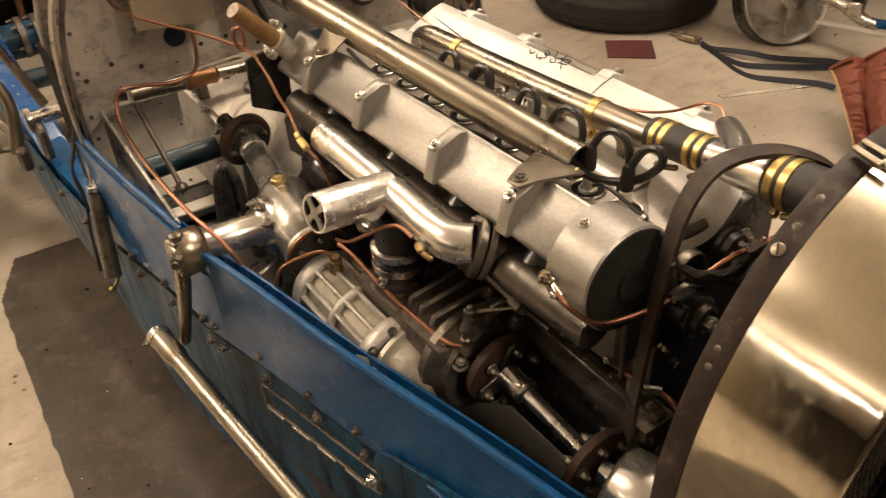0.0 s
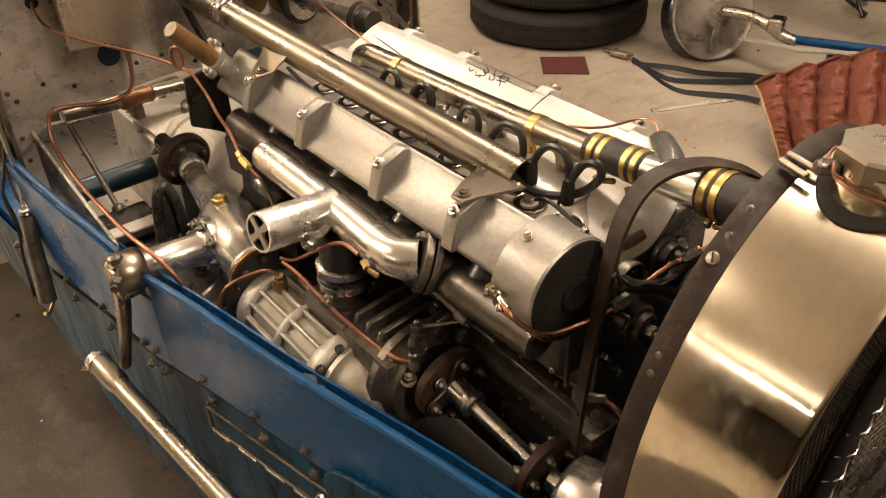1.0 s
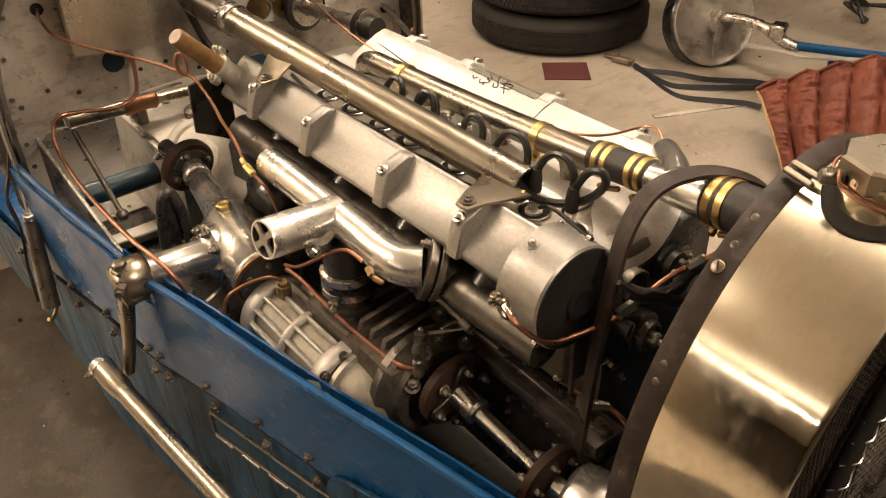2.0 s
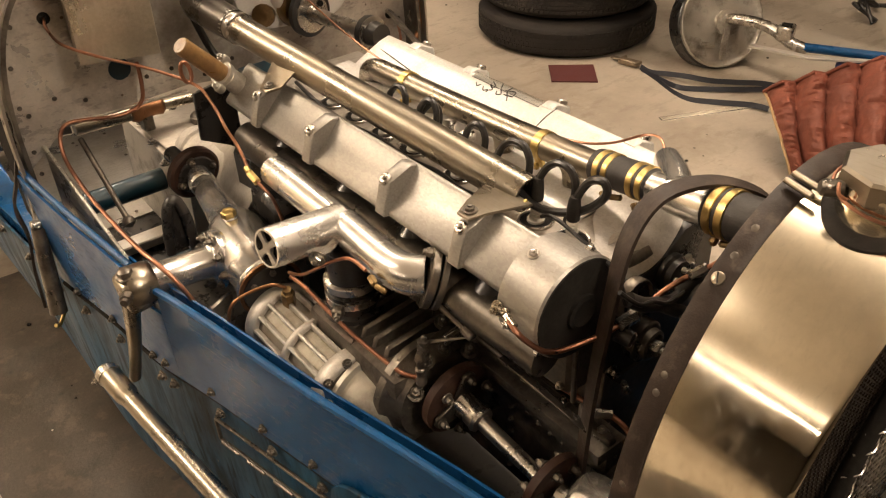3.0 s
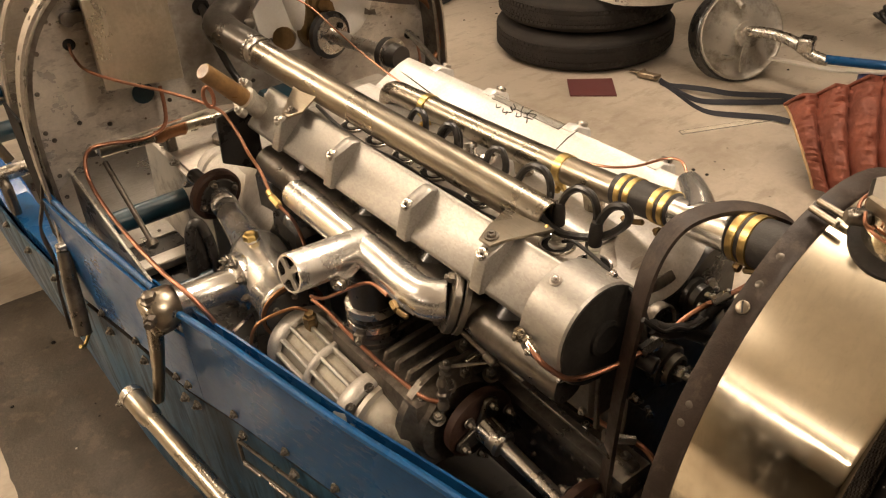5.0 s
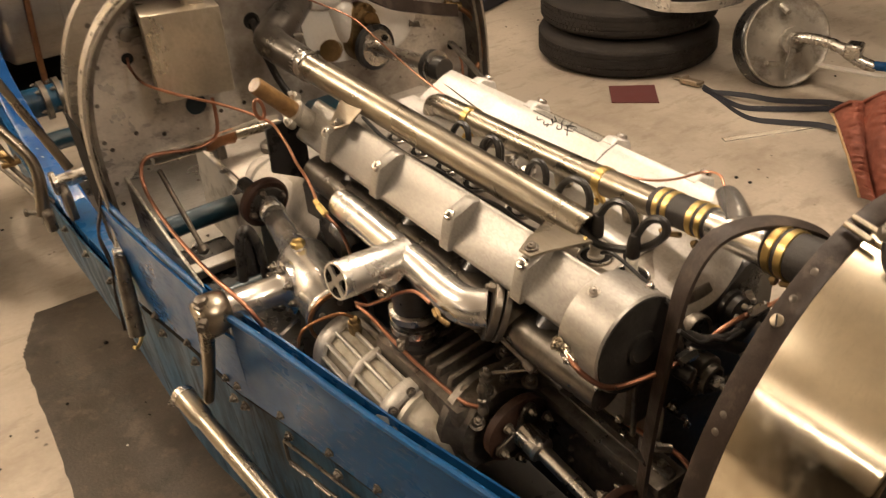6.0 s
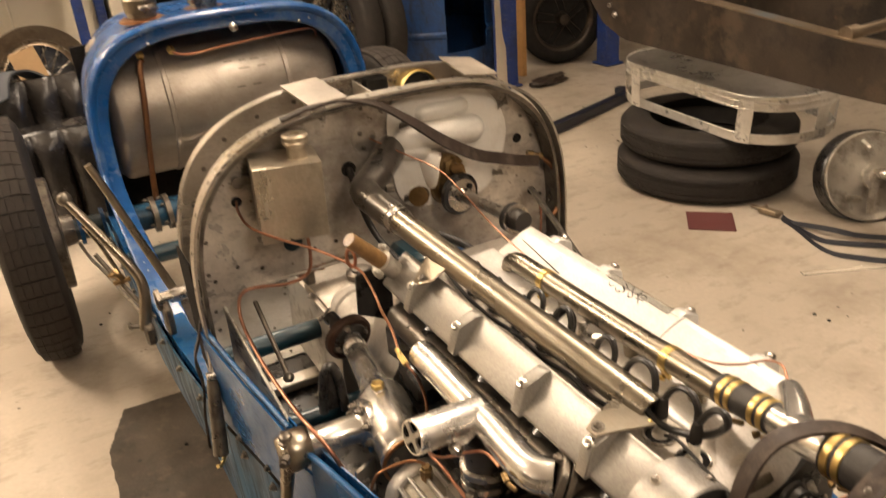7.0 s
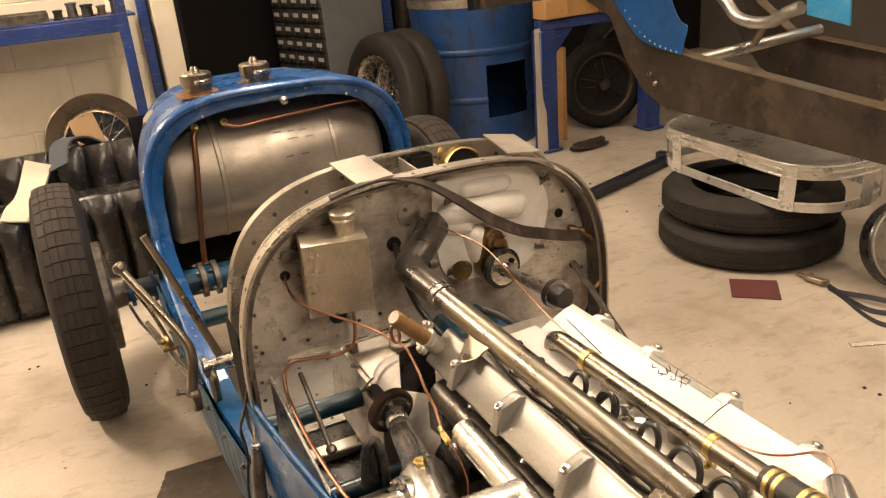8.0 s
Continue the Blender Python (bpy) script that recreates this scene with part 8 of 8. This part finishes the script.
def trestle(label, at, turn, h, w=0.9):
    t = thing("trestle", label, "trestle", "blue trestles", at, turn)
    part("top_beam", box(B(), (0, 0, h - 0.03), (w, 0.07, 0.06), bev=0.005), BLUE_RACK, t)
    for sx in (-1, 1):
        part("leg", box(B(), (sx * (w / 2 - 0.05), 0.0, (h - 0.06) / 2 + 0.0), (0.115, 0.10, h - 0.06), bev=0.006), BLUE_RACK, t)
        part("foot", box(B(), (sx * (w / 2 - 0.05), 0.0, 0.012), (0.14, 0.16, 0.012), bev=0.004), BLUE_RACK, t)
        b = prism(B(), [(sx * (w / 2 - 0.09), -0.02, h - 0.06), (sx * (w / 2 - 0.25), -0.02, h - 0.06), (sx * (w / 2 - 0.09), -0.02, h - 0.24)], (0, 0.04, 0), 0.003)
        part("gusset", b, BLUE_RACK, t)
    return t


trestle("blue steel trestle with a pine block on it", (2.55, 4.22, 0), 0, 0.80)
trestle("blue steel trestle under the bare chassis", (2.02, 0.5, 0), 0, 0.592)
for at, s in (((2.2, 4.22, 0.86), (0.16, 0.14, 0.11)), ((2.36, 4.22, 0.856), (0.30, 0.12, 0.10)), ((2.66, 4.22, 0.852), (0.26, 0.12, 0.10))):
    tagged(finish(box(B(), at, s, bev=0.004), "pine_block", WOOD, None), "sawn pine block on a blue trestle", "block", "pine blocks")
b = prism(B(), [(2.04, 4.15, 0.0), (2.12, 4.16, 0.0), (2.12, 4.19, 0.76), (2.06, 4.18, 0.76)], (0, 0.004, 0))
tagged(finish(b, "paper_sheet", CREAM_CLOTH, None, "", 0), "off-white sheet hanging against the trestle leg", "sheet")
b = box(B(), (2.14, 3.38, 0.03), (0.80, 0.05, 0.055), (0, 0, 18), 0.004)
box(b, (2.50, 3.50, 0.035), (0.05, 0.14, 0.07), (0, 0, 18), 0.004)
tagged(finish(b, "floor_bar", NAVY, None), "near-black navy steel bar lying on the floor", "bar")
b = B()
g = bmesh.ops.create_icosphere(b, subdivisions=4, radius=1.0)
for v in b.verts:
    k_ = 1 + 0.45 * noise.noise(v.co * 1.7) + 0.2 * noise.noise(v.co * 5.0)
    v.co = V((2.40 + 0.15 * k_ * v.co.x, 4.10 + 0.06 * k_ * v.co.y + 0.03 * v.co.x, max(0.001, 0.02 + 0.028 * k_ * v.co.z)))
tagged(finish(b, "oily_rag", LEATHER, None, "", 60), "crumpled dark oily rag on the floor", "rag")

# blue drum with a rectangular opening
dr_ = thing("oil_drum", "blue steel drum with a cut-out opening, as a bin", "drum", "", (2.0, 4.86, 0))
R_ = 0.40
rows = []
for z in (0.0, 0.01, 0.10, 0.21, 0.30, 0.315, 0.33, 0.345, 0.44, 0.54, 0.60, 0.615, 0.63, 0.645, 0.80, 0.93, 0.95):
    rr = R_ + (0.012 if z in (0.315, 0.33, 0.615, 0.63) else 0.0) + (0.01 if z >= 0.93 else 0)
    rows.append((z, rr))
vs, fs, seg = [], [], 64
for z, rr in rows:
    for k in range(seg):
        a = 2 * math.pi * k / seg
        vs.append((rr * math.cos(a), rr * math.sin(a), z))
for i in range(len(rows) - 1):
    for k in range(seg):
        a = 360 * (k + 0.5) / seg
        if 253 < a < 296 and 0.2 < rows[i][0] and rows[i + 1][0] < 0.55:
            continue
        fs.append((i * seg + k, i * seg + (k + 1) % seg, (i + 1) * seg + (k + 1) % seg, (i + 1) * seg + k))
me = bpy.data.meshes.new("drum_wall")
me.from_pydata(vs, [], fs)
bm = B()
bm.from_mesh(me)
thicken(bm, 0.003)
part("drum_wall", bm, BLUE_DRUM, dr_, "", 30)
part("lid", lathe(B(), (0, 0, 0.95), (0, 0, 1), [(0, 0.415), (0.012, 0.415), (0.014, 0.40), (0.008, 0.39), (0.008, 0)], 48), ALU_SHEET, dr_, "bare metal lid")
part("lid_band", lathe(B(), (0, 0, 0.895), (0, 0, 1), [(0, 0.411), (0.05, 0.4115), (0.052, 0.409)], 48, False), TINPLATE, dr_)

# spare wire wheels, leaning together
for i, (x, y, tn, ln) in enumerate(((1.215, 4.62, 9, 5), (1.385, 4.66, 9, 4))):
    w_ = thing("spare_wheel", "spare wire wheel with a black tyre standing on the floor", "wheel", "spare wire wheels", (x, y, 0.002), tn)
    w_.matrix_basis = pose(x, y, 0.006, 0, ln, tn)
    wheel_parts(w_, CHROME, RUBBER, 0.405, 0.14, 0.265, 40, False)
# rims, tyres and discs are blackened in place of the chassis's shade
w_ = thing("spare_wheel", "spoked wheel standing on the floor, blackened for the chassis's shade", "wheel", "dark wheels", (2.735, 4.45, 0.004), 75)
wheel_parts(w_, RUST, BLACK_MATT, 0.30, 0.12, 0.20, 20, False)
part("wheel_disc", lathe(B(), (-0.012, 0, 0.30), (1, 0, 0), [(0, 0), (0, 0.06), (0.006, 0.075), (0.012, 0.15), (0.0, 0.185), (0.024, 0.185), (0.024, 0)], 40), BLACK_MATT, w_, "black disc closing the wheel, in place of shade")
w_ = thing("spare_wheel", "spoked wheel standing against another, blackened for shade", "wheel", "dark wheels", (3.35, 4.95, 0.004), 70)
wheel_parts(w_, STEEL_DARK, BLACK_MATT, 0.36, 0.13, 0.24, 20, False)
part("wheel_disc", lathe(B(), (-0.012, 0, 0.36), (1, 0, 0), [(0, 0), (0, 0.06), (0.006, 0.075), (0.012, 0.2), (0.0, 0.232), (0.024, 0.232), (0.024, 0)], 40), BLACK_MATT, w_, "black disc closing the wheel, in place of shade")

tagged(finish(box(B(), (2.36, 4.36, 0.302), (0.035, 0.06, 0.6), (0, 0, 12), 0.004), "timber_offcut", WOOD, None), "upright pine offcut standing beside the trestle leg", "timber")
# drawer cabinet
cb = thing("drawer_cabinet", "grey steel cabinet of small labelled drawers", "cabinet", "", (1.07, 5.66, 0), -74)
part("carcass", box(B(), (0.0, 0.25, 0.9), (0.62, 0.5, 1.8), bev=0.004), GREY_STEEL, cb)
dm = None
for r_ in range(18):
    for c in range(5):
        x, z = -0.248 + 0.124 * c, 0.10 + 0.096 * r_
        if r_ < 4:
            continue
        if dm is None:
            dm = box(B(), (0, 0, 0), (0.116, 0.02, 0.086), bev=0.003)
            d_ = part("drawer", dm, CABFACE, cb)
            lab = part("label_card", box(B(), (0, -0.0115, 0.006), (0.062, 0.003, 0.026), bev=0), PAPER, d_, "", 0)
            pul = part("pull", box(B(), (0, -0.016, -0.022), (0.05, 0.012, 0.01), bev=0.003), STEEL, d_)
            d_.matrix_basis = pose(x, -0.008, z)
            first = (d_, lab, pul)
        else:
            nd_ = new("drawer", first[0].data)
            nd_.parent = cb
            nd_.matrix_basis = pose(x, -0.008, z)
            for o_, nm_ in ((first[1], "label_card"), (first[2], "pull")):
                k_ = new(nm_, o_.data)
                k_.parent = nd_

# posts beside the store opening
structure("post_store", box(B(), (1.62, 5.62, 1.65), (0.07, 0.07, 3.3), bev=0.004), PLASTER, "cream-painted post at the back of the store", "post")
tagged(finish(box(B(), (1.71, 5.64, 1.0), (0.09, 0.05, 2.0), bev=0.004), "blue_upright", BLUE_RACK, None), "blue steel upright standing in the store", "upright")
tagged(finish(lathe(B(), (1.86, 5.66, 0.0), (0, 0, 1), [(0, 0.06), (2.2, 0.06)], 18), "rusty_pipe", RUST, None), "rust-brown upright pipe in the store", "pipe")

# ---- near side by the block wall ----
rk = thing("shelf_rack", "blue steel shelf rack with clutter on it", "shelf", "", (0, 0, 0))
for x, y in ((-0.19, 4.10), (-0.075, 4.33), (-1.6, 4.10), (-1.6, 4.33)):
    part("post", box(B(), (x, y, 1.0), (0.045, 0.04, 2.0), bev=0.003), BLUE_RACK, rk)
part("shelf_beam", box(B(), (-0.88, 4.10, 1.075), (1.40, 0.035, 0.065), (0, 0, 0), 0.003), BLUE_RACK, rk)
part("shelf_board", box(B(), (-0.86, 4.215, 1.112), (1.46, 0.25, 0.012), bev=0.002), BLUE_RACK, rk)
random.seed(12)
tray_ = box(B(), (-0.70, 4.19, 1.1225), (0.42, 0.19, 0.008), bev=0.001)
for dx, dy, sx, sy in ((0, -0.094, 0.42, 0.004), (0, 0.094, 0.42, 0.004), (-0.208, 0, 0.004, 0.19), (0.208, 0, 0.004, 0.19)):
    box(tray_, (-0.70 + dx, 4.19 + dy, 1.14), (sx, sy, 0.04), bev=0.001)
tagged(finish(tray_, "parts_tray", STEEL_DARK, None), "dark oily steel tray of loose parts on the shelf", "tray")
for k in range(6):  # spanners lying in the tray
    c_, a_ = V((-0.84 + 0.055 * k, 4.18 + random.uniform(-0.02, 0.02), 1.1265)), radians(random.uniform(60, 130))
    u_, v_ = V((math.cos(a_), math.sin(a_), 0)), V((-math.sin(a_), math.cos(a_), 0))
    n_ = 0.045 + 0.004 * k
    b = prism(B(), [c_ - u_ * n_ - v_ * 0.005, c_ + u_ * n_ - v_ * 0.005, c_ + u_ * (n_ + 0.012) - v_ * 0.013, c_ + u_ * (n_ + 0.026) - v_ * 0.006, c_ + u_ * (n_ + 0.016), c_ + u_ * (n_ + 0.026) + v_ * 0.006, c_ + u_ * (n_ + 0.012) + v_ * 0.013, c_ + u_ * n_ + v_ * 0.005, c_ - u_ * n_ + v_ * 0.005], (0, 0, 0.006), 0.001)
    tagged(finish(b, "spanner", NICKEL if k % 2 else STEEL_DARK, None), "worn open-ended spanner lying in the tray", "spanner", "spanners in the tray")
for k in range(5):  # old castings and tins beside the tray
    x = -0.45 + 0.062 * k
    r_, n_ = 0.024 + 0.004 * (k % 3), 0.03 + 0.012 * ((k * 2) % 3)
    b = lathe(B(), (x, 4.17 + 0.03 * (k % 2), 1.1185), (0, 0, 1), [(0, r_), (0.006, r_), (0.008, r_ * 0.8), (n_, r_ * 0.75), (n_ + 0.003, r_ * 0.9), (n_ + 0.012, r_ * 0.9), (n_ + 0.013, r_ * 0.5), (n_ * 0.6, r_ * 0.45)], 16)
    tagged(finish(b, "old_casting", (RUST, STEEL_DARK, BLACK, RUST_BRIGHT, RUST)[k], None), "small rusty turned casting standing on the shelf", "casting", "castings on the shelf")
# tyre lying under, rim leaning on it
lying_tyre("tyre", "black tyre lying behind the leather seats", (-0.80, 3.98, 0.001), 0.33, 0.15)
lying_tyre("tyre", "black tyre lying on another behind the seats", (-0.78, 3.99, 0.152), 0.33, 0.15, 25)
rm = thing("spare_wheel", "bare plated deep-rimmed wire wheel without tyre leaning against the block wall", "wheel rim", "", (-0.41, 4.16, 0.302))
rm.matrix_basis = pose(-0.41, 4.14, 0.304, -9, 0, 4)
b = lathe(B(), (0, -0.035, 0.235), (0, 1, 0), [(0, 0.235), (0.003, 0.238), (0.008, 0.232), (0.02, 0.212), (0.035, 0.206), (0.05, 0.212), (0.062, 0.232), (0.067, 0.238), (0.07, 0.235), (0.066, 0.228), (0.05, 0.200), (0.040, 0.186), (0.030, 0.176), (0.022, 0.178), (0.018, 0.190), (0.012, 0.200), (0.004, 0.226), (0, 0.235)], 60, False)
part("rim_ring", b, RUST_BRIGHT, rm, "", 50)
# black disc added to fill the wheel's dark centre
b = lathe(B(), (0, 0.02, 0.235), (0, 1, 0), [(0, 0.176), (0.004, 0.178), (0.008, 0.176), (0.008, 0)], 40)
part("rim_back", b, BLACK, rm, "black disc added behind the rim's dark centre")
b = lathe(B(), (0, -0.012, 0.235), (0, 1, 0), [(0, 0.150), (0.003, 0.156), (0.012, 0.156), (0.02, 0.172), (0.03, 0.176)], 48, False)
part("inner_ring", b, RUST_BRIGHT, rm)
b = lathe(B(), (0, -0.02, 0.235), (0, 1, 0), [(0, 0.03), (0.004, 0.045), (0.06, 0.045)], 20)
part("rim_hub", b, FRAME_ALU, rm)
for k in range(28):
    a = 2 * math.pi * k / 28
    a2 = a + (0.6 if k % 2 else -0.6)
    b = rod(B(), (0.045 * math.cos(a2), -0.01 + 0.03 * (k % 2), 0.235 + 0.045 * math.sin(a2)), (0.2 * math.cos(a), 0, 0.235 + 0.2 * math.sin(a)), 0.0024, 6, 0.0005)
    part("rim_spoke", b, CHROME, rm)
b = box(B(), (-0.445, 4.06, 0.585), (0.115, 0.008, 0.22), (-8, -12, 6), 0.001)
tagged(finish(b, "cardboard_piece", CARD, None), "piece of brown cardboard leaning in the rim", "cardboard")
b = box(B(), (-0.42, 4.03, 0.152), (0.30, 0.28, 0.30), bev=0.01)
tagged(finish(b, "parts_crate", BLACK_MATT, None), "dark crate behind the leather seats under the rim", "crate")
b = box(B(), (-0.33, 3.93, 0.40), (0.34, 0.22, 0.19), (8, 0, -6), 0.06, 3)
tagged(finish(b, "cloth_bundle", DARK_CLOTH, None, "", 60), "dark grey-blue cloth bundle on the crate", "cloth")


def padded(b, x0, x1, y, z0, z1, depth, lobes, lean=0.0):
    """A pleated leather pad: upright rolls side by side with a soft top."""
    n, m = lobes * 10, 14
    rows = []
    for i in range(n + 1):
        f = i / n
        lb = abs(math.sin(math.pi * f * lobes)) ** 0.5
        row = []
        for j in range(m + 1):
            g = j / m
            edge_ = math.sin(math.pi * min(1, max(0.0, g) * 1.0)) ** 0.35 if 0 < g < 1 else 0
            bulge = depth * (0.35 + 0.65 * lb) * edge_
            wr = 0.008 * noise.noise(V((f * lobes * 3, g * 7, z0 * 9)))
            row.append(V((x0 + (x1 - x0) * f, y - bulge + lean * g - wr, z0 + (z1 - z0) * g)))
        rows.append(row)
    loft(b, rows)
    return b


seat = thing("leather_seat", "pleated black leather seat squab standing by the wall", "seat", "", (0, 0, 0))
part("squab", padded(B(), -1.35, -0.30, 3.50, 0.008, 0.46, 0.07, 9), LEATHER_BLACK, seat, "", 60)
part("seat_board", box(B(), (-0.825, 3.585, 0.234), (1.05, 0.16, 0.46), bev=0.02), LEATHER_BLACK, seat)
seat = thing("leather_seat", "second pleated black leather seat squab behind the first", "seat", "", (0, 0, 0))
part("squab", padded(B(), -1.33, -0.26, 3.74, 0.008, 0.62, 0.06, 9, 0.03), LEATHER_BLACK, seat, "", 60)
part("seat_board", box(B(), (-0.795, 3.80, 0.31), (1.07, 0.08, 0.61), bev=0.02), LEATHER_BLACK, seat)
b = ribbon(B(), [(-0.80, 3.45, 0.44), (-0.77, 3.50, 0.480), (-0.73, 3.58, 0.50), (-0.70, 3.66, 0.545), (-0.67, 3.69, 0.60)], (1, -0.3, 0.1), 0.11, 0.012, 5)
tagged(finish(b, "cream_cloth", CREAM_CLOTH, None, "", 60), "cream cloth thrown over the leather seats", "cloth")
b = ribbon(B(), [(-0.60, 3.62, 0.58), (-0.57, 3.72, 0.655), (-0.50, 3.80, 0.655), (-0.42, 3.82, 0.60)], (0.6, -0.7, 0.1), 0.10, 0.008, 5)
tagged(finish(b, "grey_cloth", DARK_CLOTH, None, "", 60), "dark grey cloth over the leather seats", "cloth")

# small litter on the floor
b = B()
random.seed(21)
for k in range(60):
    x, y = random.uniform(-1.1, 2.6), random.uniform(0.6, 3.6)
    s = random.uniform(0.003, 0.007)
    lathe(b, (x, y, 0), (random.uniform(-0.4, 0.4), random.uniform(-0.4, 0.4), 1), [(0, s), (s * 0.4, s * 0.9), (s * 0.6, 0)], 6)
tagged(finish(b, "floor_grit", BLACK_MATT, None, "", 0), "scattered dark grit on the floor", "grit", "", "stuff")

for nm_, mt_, lb_, sd_n, cnt in (("board_grit", BLACK_MATT, "dark crumbs of grit on the oily board", 31, 46), ("pale_crumbs", PAPER, "few pale crumbs on the oily board", 37, 16)):
    b = B()
    random.seed(sd_n)
    for k in range(cnt):
        x, y = random.uniform(-0.95, -0.36), random.uniform(0.35, 1.9)
        s = random.uniform(0.002, 0.0055) * (0.5 if nm_ == "pale_crumbs" else 1)
        z = 0.0062 if x > -0.56 else 0.0
        lathe(b, (x, y, z), (random.uniform(-0.4, 0.4), random.uniform(-0.4, 0.4), 1), [(0, s), (s * 0.5, s * 0.9), (s * 0.8, 0)], 6)
    tagged(finish(b, nm_, mt_, None, "", 0), lb_, "grit", "", "stuff")

# concrete blocks of the wall
blk = None
for r_ in range(9):
    for c in range(9):
        x = -3.6 + 0.449 * c + (0.2245 if r_ % 2 else 0)
        w0, w1 = x, min(x + 0.44, -0.07)
        if w1 - w0 < 0.05 or w0 < -3.78:
            continue
        if w1 - w0 > 0.43:
            if blk is None:
                bb_ = box(B(), (0, 0, 0), (0.443, 0.02, 0.295), bev=0.0025)
                o_ = part("block", bb_, BLOCK, wall_n)
                blk = o_.data
            else:
                o_ = new("block", blk)
                o_.parent = wall_n
        else:
            o_ = part("block", box(B(), (0, 0, 0), (w1 - w0 + 0.003, 0.02, 0.295), bev=0.0025), BLOCK, wall_n)
        o_.matrix_basis = pose((w0 + w1) / 2, 4.3772, 0.15 + 0.3 * r_)
